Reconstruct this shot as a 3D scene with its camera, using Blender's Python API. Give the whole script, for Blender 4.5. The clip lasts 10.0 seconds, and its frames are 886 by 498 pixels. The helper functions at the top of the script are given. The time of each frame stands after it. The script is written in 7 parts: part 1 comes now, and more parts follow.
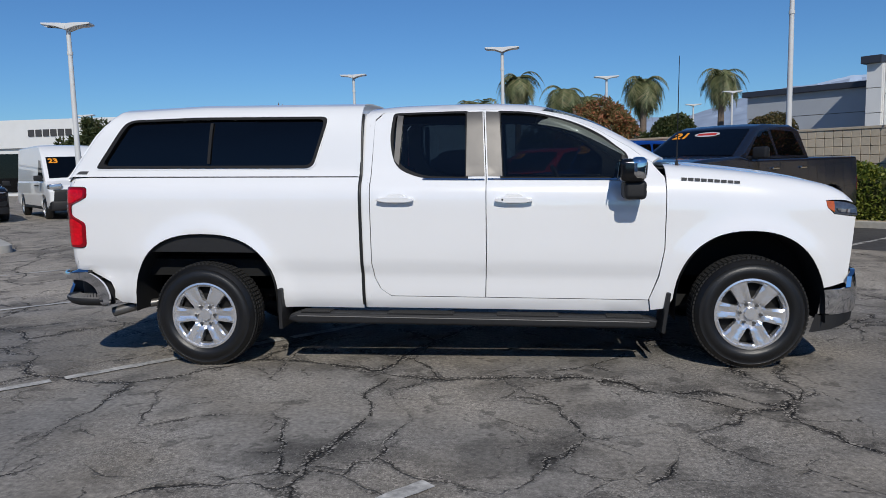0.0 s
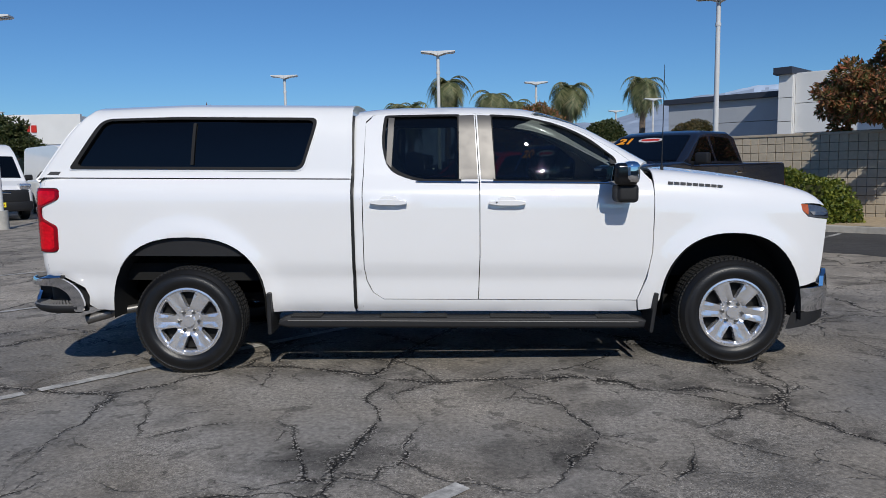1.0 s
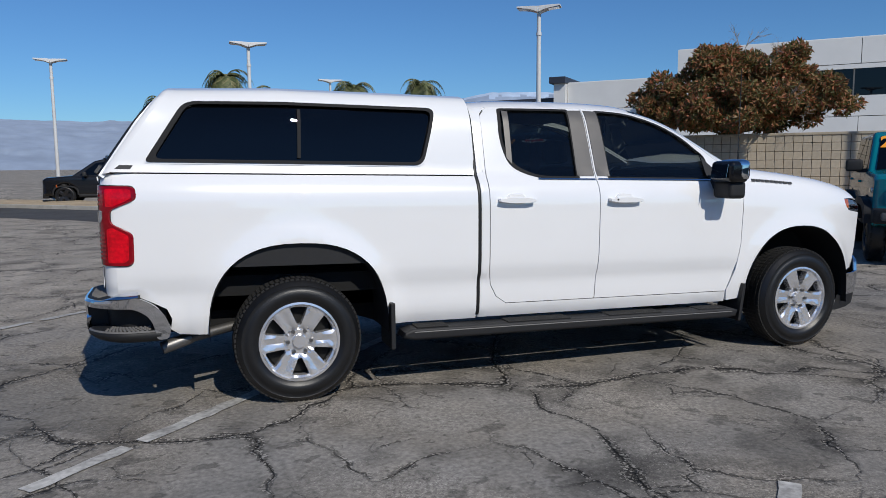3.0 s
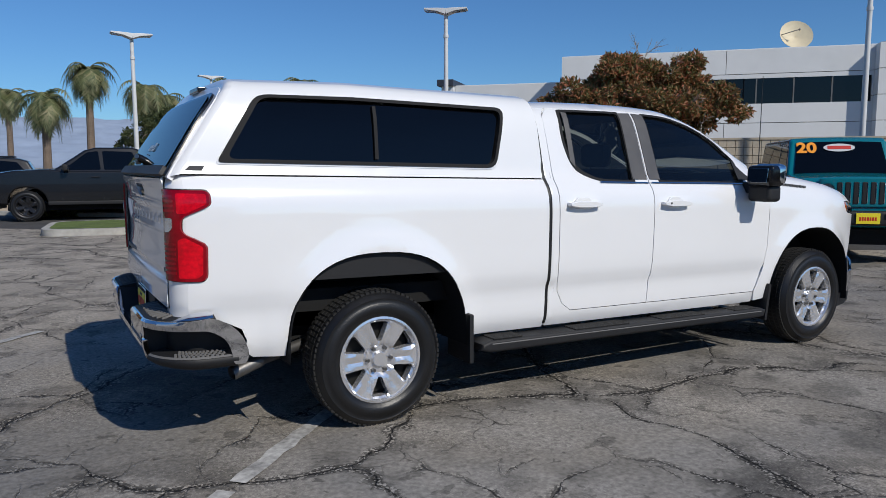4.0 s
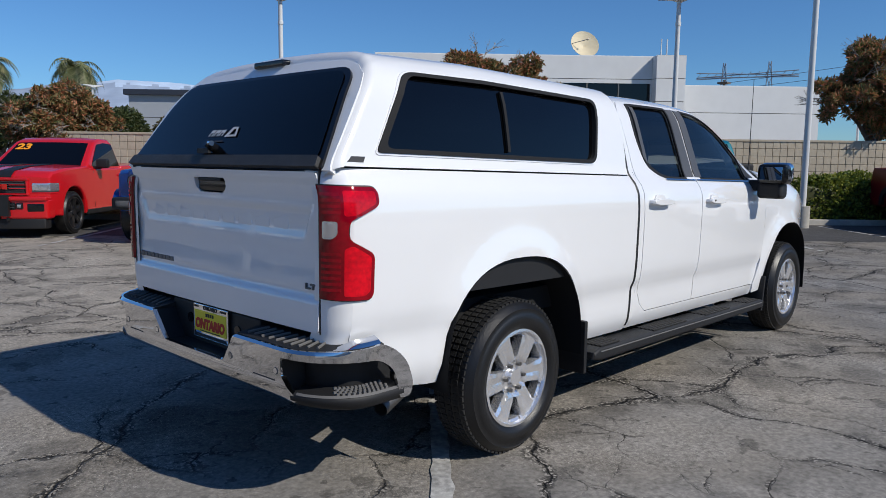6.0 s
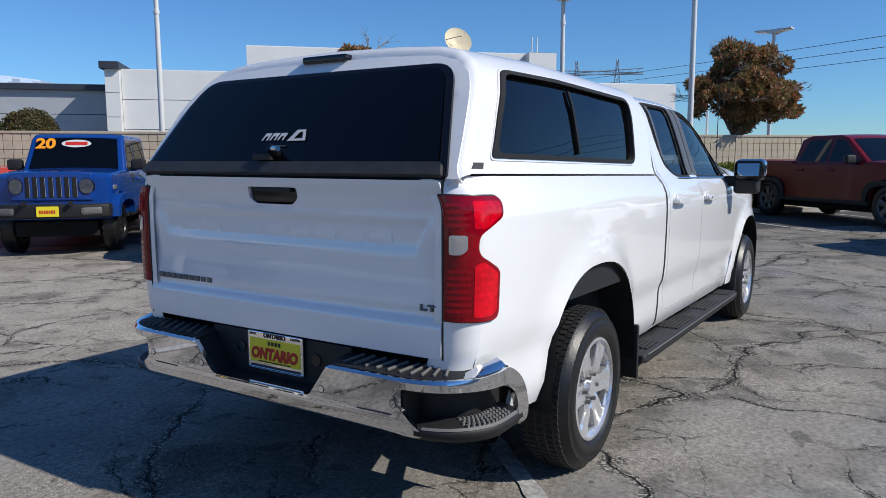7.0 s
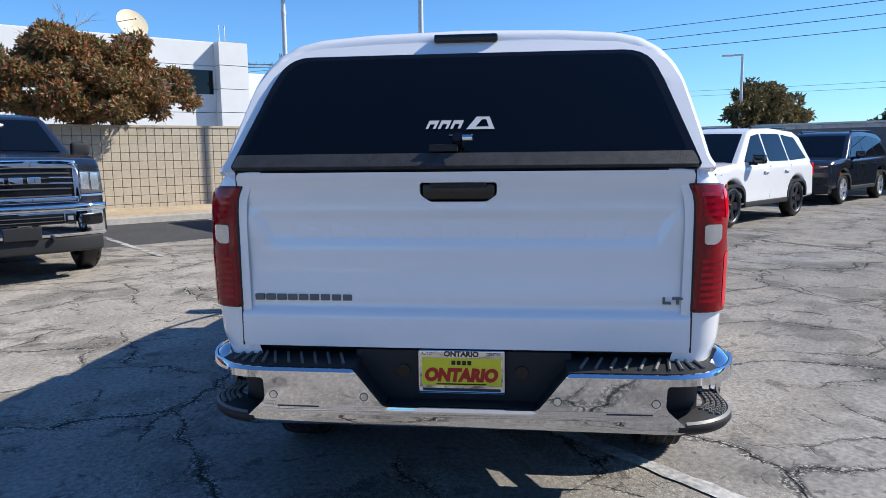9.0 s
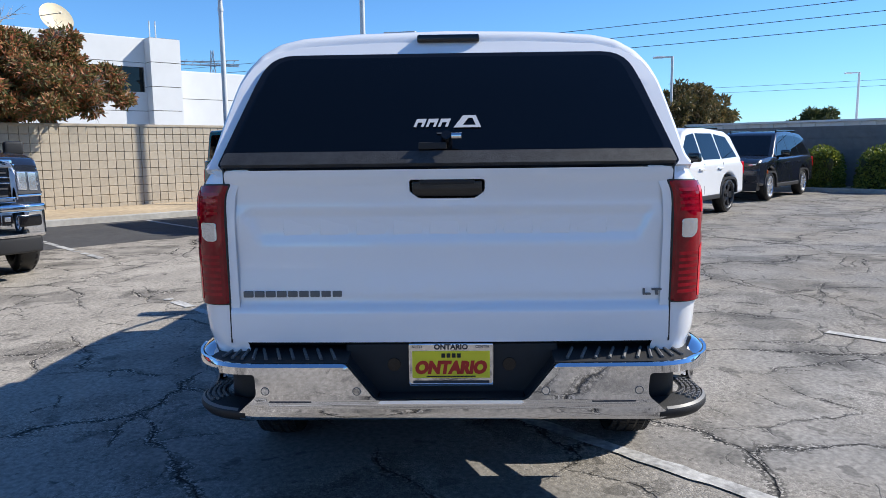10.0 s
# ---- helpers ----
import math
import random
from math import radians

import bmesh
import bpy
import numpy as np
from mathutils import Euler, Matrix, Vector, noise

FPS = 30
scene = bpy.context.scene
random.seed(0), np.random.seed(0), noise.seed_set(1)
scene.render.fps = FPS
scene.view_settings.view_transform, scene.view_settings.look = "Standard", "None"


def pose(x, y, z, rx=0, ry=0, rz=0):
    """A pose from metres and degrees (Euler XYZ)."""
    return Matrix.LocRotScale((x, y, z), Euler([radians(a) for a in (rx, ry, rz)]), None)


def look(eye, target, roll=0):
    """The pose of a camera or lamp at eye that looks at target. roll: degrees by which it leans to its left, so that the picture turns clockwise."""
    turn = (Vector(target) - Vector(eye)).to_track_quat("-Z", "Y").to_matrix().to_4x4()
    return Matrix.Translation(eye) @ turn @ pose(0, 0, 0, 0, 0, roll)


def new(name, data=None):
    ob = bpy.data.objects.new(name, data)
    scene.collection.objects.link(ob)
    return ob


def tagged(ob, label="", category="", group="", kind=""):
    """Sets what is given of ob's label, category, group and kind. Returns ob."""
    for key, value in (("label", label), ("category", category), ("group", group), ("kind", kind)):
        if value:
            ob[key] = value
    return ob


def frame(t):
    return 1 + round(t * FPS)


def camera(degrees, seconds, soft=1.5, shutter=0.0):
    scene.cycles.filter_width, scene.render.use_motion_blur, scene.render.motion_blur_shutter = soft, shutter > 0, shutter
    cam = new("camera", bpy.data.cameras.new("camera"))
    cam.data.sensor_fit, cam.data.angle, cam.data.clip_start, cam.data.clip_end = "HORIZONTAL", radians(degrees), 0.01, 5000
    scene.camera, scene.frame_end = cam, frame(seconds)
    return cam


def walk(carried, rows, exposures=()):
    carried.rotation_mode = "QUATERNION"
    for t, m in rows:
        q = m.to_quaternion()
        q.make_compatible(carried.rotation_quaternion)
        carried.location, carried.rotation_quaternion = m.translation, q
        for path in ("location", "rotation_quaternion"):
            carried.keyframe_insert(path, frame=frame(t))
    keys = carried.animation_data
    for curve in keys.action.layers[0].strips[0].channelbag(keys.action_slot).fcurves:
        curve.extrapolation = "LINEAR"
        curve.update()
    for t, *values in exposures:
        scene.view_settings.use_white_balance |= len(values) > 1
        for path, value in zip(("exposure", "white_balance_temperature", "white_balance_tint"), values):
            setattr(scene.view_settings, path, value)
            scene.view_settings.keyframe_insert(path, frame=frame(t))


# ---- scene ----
cam = camera(62.7, 10.0, 0.85)
METRES, EYE, TILT, LEAN, TURN = 9.276, 1.389, 0.0, 0.0, 6.3
ROWS = [
    (0.0, 0.0, 0.0, 0.0, -0.15, -6.37, 1.34),
    (0.5, -0.0192, 0.0009, 0.0006, -3.08, -6.25, 1.1),
    (1.0, -0.0517, 0.0023, 0.0008, -6.13, -6.25, 0.95),
    (1.5, -0.106, 0.0163, -0.0021, -9.98, -6.35, 0.85),
    (2.0, -0.1691, 0.0378, 0.0, -14.68, -6.48, 0.78),
    (2.5, -0.2367, 0.0669, 0.001, -20.0, -6.55, 0.69),
    (4.0, -0.4009, 0.1961, 0.0033, -35.87, -6.5, 0.16),
    (4.5, -0.4398, 0.2466, 0.0033, -40.49, -6.55, -0.02),
    (5.0, -0.463, 0.2928, 0.0019, -44.66, -6.67, -0.31),
    (6.5, -0.5244, 0.4104, 0.0017, -57.98, -6.89, -0.39),
    (7.0, -0.538, 0.4681, 0.0054, -63.87, -7.1, 0.11),
    (7.5, -0.5458, 0.5237, 0.0058, -70.77, -7.35, 0.6),
    (8.0, -0.5485, 0.5798, 0.0082, -78.01, -7.62, 0.86),
    (8.5, -0.5612, 0.637, 0.0076, -84.71, -7.72, 0.78),
    (9.0, -0.5616, 0.6783, 0.0054, -89.98, -7.75, 0.66),
    (9.5, -0.5649, 0.6953, 0.0062, -93.35, -7.77, 0.62),
    (10.0, -0.5673, 0.6986, 0.005, -94.98, -7.86, 0.69),
]
walk(cam, [(t, pose(2.283, -5.911, EYE, TILT, LEAN, TURN) @ pose(METRES * x, METRES * y, METRES * z, 90 + pitch, roll, yaw)) for t, x, y, z, yaw, pitch, roll in ROWS],
     exposures=[(0.0, -0.06), (4.5, 0.05), (6.5, 0.29), (7.25, 0.53), (8.0, 0.72), (9.0, 0.98), (10.0, 1.0)])

# ---- daylight ----
SUN_AZ, SUN_EL = math.atan2(0.25, -1.16), math.atan(1 / 1.187)
world = bpy.data.worlds.new("world")
scene.world = world
world.use_nodes = True
wn = world.node_tree.nodes
sky = wn.new("ShaderNodeTexSky")
sky.sky_type, sky.sun_disc = "NISHITA", False
sky.sun_elevation, sky.sun_rotation = SUN_EL, SUN_AZ
sky.air_density, sky.dust_density, sky.ozone_density = 1.0, 0.0, 5.0
wn["Background"].inputs["Strength"].default_value = 0.074
tint = wn.new("ShaderNodeVectorMath")
tint.operation, tint.inputs[1].default_value = "MULTIPLY", (0.575, 0.885, 1.185)
world.node_tree.links.new(sky.outputs[0], tint.inputs[0])
world.node_tree.links.new(tint.outputs[0], wn["Background"].inputs["Color"])
sun = new("sun", bpy.data.lights.new("sun", "SUN"))
sun.data.energy, sun.data.angle, sun.data.color = 3.5, radians(0.53), (1.0, 0.957, 0.875)
sun.matrix_world = look((0.25 * 20, -1.16 * 20, 20), (0, 0, 0))


# ---- materials ----
def mat(name, color, rough=0.5, metal=0.0, coat=0.0, spec=0.5, vary=0.0, scale=8.0, bump=0.0, bump_scale=60.0, vary_rough=0.0, alpha=None, trans=0.0, per_object=0.0):
    """A surface with two scales of colour variation and fine relief."""
    m = bpy.data.materials.new(name)
    m.use_nodes = True
    n, ln = m.node_tree.nodes, m.node_tree.links
    p = n["Principled BSDF"]
    p.inputs["Base Color"].default_value = (*color, 1)
    p.inputs["Roughness"].default_value, p.inputs["Metallic"].default_value = rough, metal
    p.inputs["Coat Weight"].default_value, p.inputs["Coat Roughness"].default_value = coat, 0.03
    p.inputs["Specular IOR Level"].default_value = spec
    p.inputs["Transmission Weight"].default_value = trans
    tc = n.new("ShaderNodeTexCoord")
    if vary or vary_rough or per_object:
        big, small = n.new("ShaderNodeTexNoise"), n.new("ShaderNodeTexNoise")
        for t, s in ((big, scale * 0.13), (small, scale)):
            t.inputs["Scale"].default_value, t.inputs["Detail"].default_value = s, 6
            ln.new(tc.outputs["Object"], t.inputs["Vector"])
        add = n.new("ShaderNodeMath")
        ln.new(big.outputs["Fac"], add.inputs[0]), ln.new(small.outputs["Fac"], add.inputs[1])
        rng = n.new("ShaderNodeMapRange")
        rng.inputs["From Min"].default_value, rng.inputs["From Max"].default_value = 0.7, 1.3
        rng.inputs["To Min"].default_value, rng.inputs["To Max"].default_value = 1 - vary, 1 + vary
        ln.new(add.outputs[0], rng.inputs["Value"])
        mul = n.new("ShaderNodeVectorMath")
        mul.operation = "SCALE"
        mul.inputs[0].default_value = color
        if per_object:
            info, r2, m2 = n.new("ShaderNodeObjectInfo"), n.new("ShaderNodeMapRange"), n.new("ShaderNodeMath")
            r2.inputs["To Min"].default_value, r2.inputs["To Max"].default_value = 1 - per_object, 1 + per_object
            m2.operation = "MULTIPLY"
            ln.new(info.outputs["Random"], r2.inputs["Value"])
            ln.new(rng.outputs[0], m2.inputs[0]), ln.new(r2.outputs[0], m2.inputs[1])
            ln.new(m2.outputs[0], mul.inputs["Scale"])
        else:
            ln.new(rng.outputs[0], mul.inputs["Scale"])
        ln.new(mul.outputs[0], p.inputs["Base Color"])
        if vary_rough:
            r3 = n.new("ShaderNodeMapRange")
            r3.inputs["From Min"].default_value, r3.inputs["From Max"].default_value = 0.7, 1.3
            r3.inputs["To Min"].default_value, r3.inputs["To Max"].default_value = max(0, rough - vary_rough), rough + vary_rough
            ln.new(add.outputs[0], r3.inputs["Value"]), ln.new(r3.outputs[0], p.inputs["Roughness"])
    if bump:
        bn, b = n.new("ShaderNodeTexNoise"), n.new("ShaderNodeBump")
        bn.inputs["Scale"].default_value, bn.inputs["Detail"].default_value = bump_scale, 5
        b.inputs["Strength"].default_value, b.inputs["Distance"].default_value = bump, 0.01
        ln.new(tc.outputs["Object"], bn.inputs["Vector"])
        ln.new(bn.outputs["Fac"], b.inputs["Height"]), ln.new(b.outputs[0], p.inputs["Normal"])
    return m


def glass(name, tint, see):
    """Tinted pane: clear reflection over a darkened view of what lies behind."""
    m = bpy.data.materials.new(name)
    m.use_nodes = True
    n, ln = m.node_tree.nodes, m.node_tree.links
    n.remove(n["Principled BSDF"])
    tr, gl, df, mx, mx2, fr = (n.new("ShaderNode" + k) for k in ("BsdfTransparent", "BsdfGlossy", "BsdfDiffuse", "MixShader", "MixShader", "Fresnel"))
    tr.inputs["Color"].default_value = (*[see * c for c in tint], 1)
    df.inputs["Color"].default_value = (0.006, 0.007, 0.009, 1)
    gl.inputs["Roughness"].default_value = 0.004
    fr.inputs["IOR"].default_value = 1.5
    mx2.inputs[0].default_value = 0.25
    ln.new(tr.outputs[0], mx2.inputs[1]), ln.new(df.outputs[0], mx2.inputs[2])
    ln.new(fr.outputs[0], mx.inputs[0]), ln.new(mx2.outputs[0], mx.inputs[1]), ln.new(gl.outputs[0], mx.inputs[2])
    ln.new(mx.outputs[0], n["Material Output"].inputs["Surface"])
    return m


def leafy(name, a, b, c):
    """Leaves that differ one from the next between three tones."""
    m = bpy.data.materials.new(name)
    m.use_nodes = True
    n, ln = m.node_tree.nodes, m.node_tree.links
    p = n["Principled BSDF"]
    g, r = n.new("ShaderNodeNewGeometry"), n.new("ShaderNodeValToRGB")
    r.color_ramp.elements[0].color, r.color_ramp.elements[1].color = (*a, 1), (*c, 1)
    e = r.color_ramp.elements.new(0.5)
    e.color = (*b, 1)
    ln.new(g.outputs["Random Per Island"], r.inputs["Fac"]), ln.new(r.outputs[0], p.inputs["Base Color"])
    p.inputs["Roughness"].default_value = 0.55
    t, mx = n.new("ShaderNodeBsdfTranslucent"), n.new("ShaderNodeMixShader")
    ln.new(r.outputs[0], t.inputs["Color"])
    mx.inputs[0].default_value = 0.35
    ln.new(p.outputs[0], mx.inputs[1]), ln.new(t.outputs[0], mx.inputs[2])
    ln.new(mx.outputs[0], n["Material Output"].inputs["Surface"])
    return m


def asphalt_material():
    """Old oxidised asphalt: aggregate, worn pale areas, oil stains and a network of cracks."""
    m = bpy.data.materials.new("asphalt")
    m.use_nodes = True
    n, ln = m.node_tree.nodes, m.node_tree.links
    p = n["Principled BSDF"]
    tc = n.new("ShaderNodeTexCoord")

    def tex(kind, scale, detail=5.0, vec=None, **kw):
        t = n.new("ShaderNodeTex" + kind)
        t.inputs["Scale"].default_value = scale
        if "Detail" in t.inputs:
            t.inputs["Detail"].default_value = detail
        ln.new(vec or tc.outputs["Object"], t.inputs["Vector"])
        return t

    def remap(sock, a, b, c, d):
        r = n.new("ShaderNodeMapRange")
        for k, v in zip(("From Min", "From Max", "To Min", "To Max"), (a, b, c, d)):
            r.inputs[k].default_value = v
        ln.new(sock, r.inputs["Value"])
        return r.outputs[0]

    def math2(op, a, b):
        k = n.new("ShaderNodeMath")
        k.operation = op
        for i, v in enumerate((a, b)):
            if isinstance(v, (int, float)):
                k.inputs[i].default_value = v
            else:
                ln.new(v, k.inputs[i])
        return k.outputs[0]

    def warped(vec, scale, detail, amount):
        w = tex("Noise", scale, detail, vec)
        o, s = n.new("ShaderNodeVectorMath"), n.new("ShaderNodeVectorMath")
        o.operation = "MULTIPLY_ADD"
        o.inputs[1].default_value, o.inputs[2].default_value = (amount, amount, 0), (-amount / 2, -amount / 2, 0)
        ln.new(w.outputs["Color"], o.inputs[0])
        ln.new(vec, s.inputs[0]), ln.new(o.outputs[0], s.inputs[1])
        return s.outputs[0]

    wv = warped(warped(warped(tc.outputs["Object"], 0.8, 3, 0.9), 6.0, 6, 0.13), 30.0, 4, 0.028)
    core, bed_, wide = [], [], []
    for scale, width, lo, hi in ((0.42, 0.0125, 0.34, 0.46), (0.95, 0.0185, 0.42, 0.56), (2.2, 0.020, 0.50, 0.64)):
        v = tex("Voronoi", scale, 0, wv)
        v.feature = "DISTANCE_TO_EDGE"
        gate = remap(tex("Noise", scale * 1.1, 4).outputs["Fac"], lo, hi, 0, 1)
        thick = remap(tex("Noise", scale * 8, 6).outputs["Fac"], 0.34, 0.70, 0.12, 2.1)
        d = math2("DIVIDE", v.outputs["Distance"], math2("MULTIPLY", thick, width))
        bed_.append(math2("MULTIPLY", remap(d, 0.7, 1.2, 1.0, 0.0), gate))
        core.append(math2("MULTIPLY", remap(d, 0.06, 0.26, 1.0, 0.0), gate))
        wide.append(math2("MULTIPLY", remap(math2("DIVIDE", v.outputs["Distance"], width), 2.0, 11.0, 1.0, 0.0), gate))
    crack = math2("MAXIMUM", math2("MAXIMUM", bed_[0], bed_[1]), math2("MULTIPLY", bed_[2], 0.8))
    slit = math2("MAXIMUM", math2("MAXIMUM", core[0], core[1]), math2("MULTIPLY", core[2], 0.7))
    broad = remap(tex("Noise", 0.20, 4).outputs["Fac"], 0.32, 0.68, 0.84, 1.16)
    mid = remap(tex("Noise", 1.9, 8).outputs["Fac"], 0.3, 0.7, 0.80, 1.18)
    fine = remap(tex("Noise", 34, 6).outputs["Fac"], 0.3, 0.7, 0.70, 1.30)
    stone = tex("Voronoi", 120, 0)
    pebble = tex("Voronoi", 190, 0)
    worn = remap(tex("Noise", 0.8, 6).outputs["Fac"], 0.42, 0.62, 0.12, 1.0)
    grit = math2("ADD", 1.0, math2("MULTIPLY", remap(stone.outputs["Color"], 0.0, 1.0, -0.52, 0.52), worn))
    light = math2("MULTIPLY", remap(pebble.outputs["Color"], 0.82, 0.98, 0.0, 1.4), worn)
    blot = warped(tc.outputs["Object"], 7, 5, 0.16)
    stain = remap(tex("Noise", 1.0, 7, blot).outputs["Fac"], 0.57, 0.61, 1.0, 0.67)
    drip = remap(tex("Noise", 3.6, 4, blot).outputs["Fac"], 0.625, 0.650, 1.0, 0.60)
    oil = remap(tex("Noise", 10.0, 2, blot).outputs["Fac"], 0.675, 0.70, 1.0, 0.52)
    soak = remap(math2("MULTIPLY", math2("MAXIMUM", wide[0], wide[1]), remap(tex("Noise", 2.6, 5, blot).outputs["Fac"], 0.50, 0.60, 0, 1)), 0, 1, 1.0, 0.60)
    chips = tex("Voronoi", 85, 0)
    gravel = math2("MULTIPLY", crack, remap(chips.outputs["Color"], 0.55, 0.80, 0.0, 1.0))
    tone = math2("MULTIPLY", math2("MULTIPLY", broad, mid), math2("MULTIPLY", grit, fine))
    tone = math2("MULTIPLY", math2("MULTIPLY", tone, math2("MULTIPLY", stain, soak)), math2("MULTIPLY", drip, oil))
    tone = math2("ADD", tone, math2("MULTIPLY", light, 1.15))
    tone = math2("MULTIPLY", tone, remap(crack, 0, 1, 1.0, 0.34))
    tone = math2("ADD", tone, math2("MULTIPLY", gravel, 1.35))
    tone = math2("MULTIPLY", tone, remap(slit, 0, 1, 1.0, 0.16))
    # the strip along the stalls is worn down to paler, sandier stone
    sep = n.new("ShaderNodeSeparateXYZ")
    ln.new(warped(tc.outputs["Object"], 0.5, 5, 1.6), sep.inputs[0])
    # the low-x part is unseen ground, made pale to bounce light onto the tailgate
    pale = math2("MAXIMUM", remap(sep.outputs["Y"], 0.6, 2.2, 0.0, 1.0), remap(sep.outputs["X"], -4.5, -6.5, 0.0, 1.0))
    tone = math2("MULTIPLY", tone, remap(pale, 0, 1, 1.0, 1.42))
    hue = n.new("ShaderNodeMix")
    hue.data_type = "RGBA"
    hue.inputs[6].default_value, hue.inputs[7].default_value = (0.190, 0.181, 0.169, 1), (0.215, 0.193, 0.163, 1)
    ln.new(math2("MAXIMUM", remap(tex("Noise", 0.7, 6).outputs["Fac"], 0.35, 0.65, 0, 1), pale), hue.inputs[0])
    col = n.new("ShaderNodeVectorMath")
    col.operation = "SCALE"
    ln.new(hue.outputs[2], col.inputs[0])
    ln.new(tone, col.inputs["Scale"]), ln.new(col.outputs[0], p.inputs["Base Color"])
    p.inputs["Roughness"].default_value = 0.85
    p.inputs["Specular IOR Level"].default_value = 0.3
    h = math2("SUBTRACT", math2("MULTIPLY", math2("MULTIPLY", stone.outputs["Distance"], -0.4), worn), math2("ADD", math2("MULTIPLY", slit, 1.5), math2("MULTIPLY", crack, 0.5)))
    b = n.new("ShaderNodeBump")
    b.inputs["Strength"].default_value, b.inputs["Distance"].default_value = 0.8, 0.010
    ln.new(h, b.inputs["Height"]), ln.new(b.outputs[0], p.inputs["Normal"])
    return m


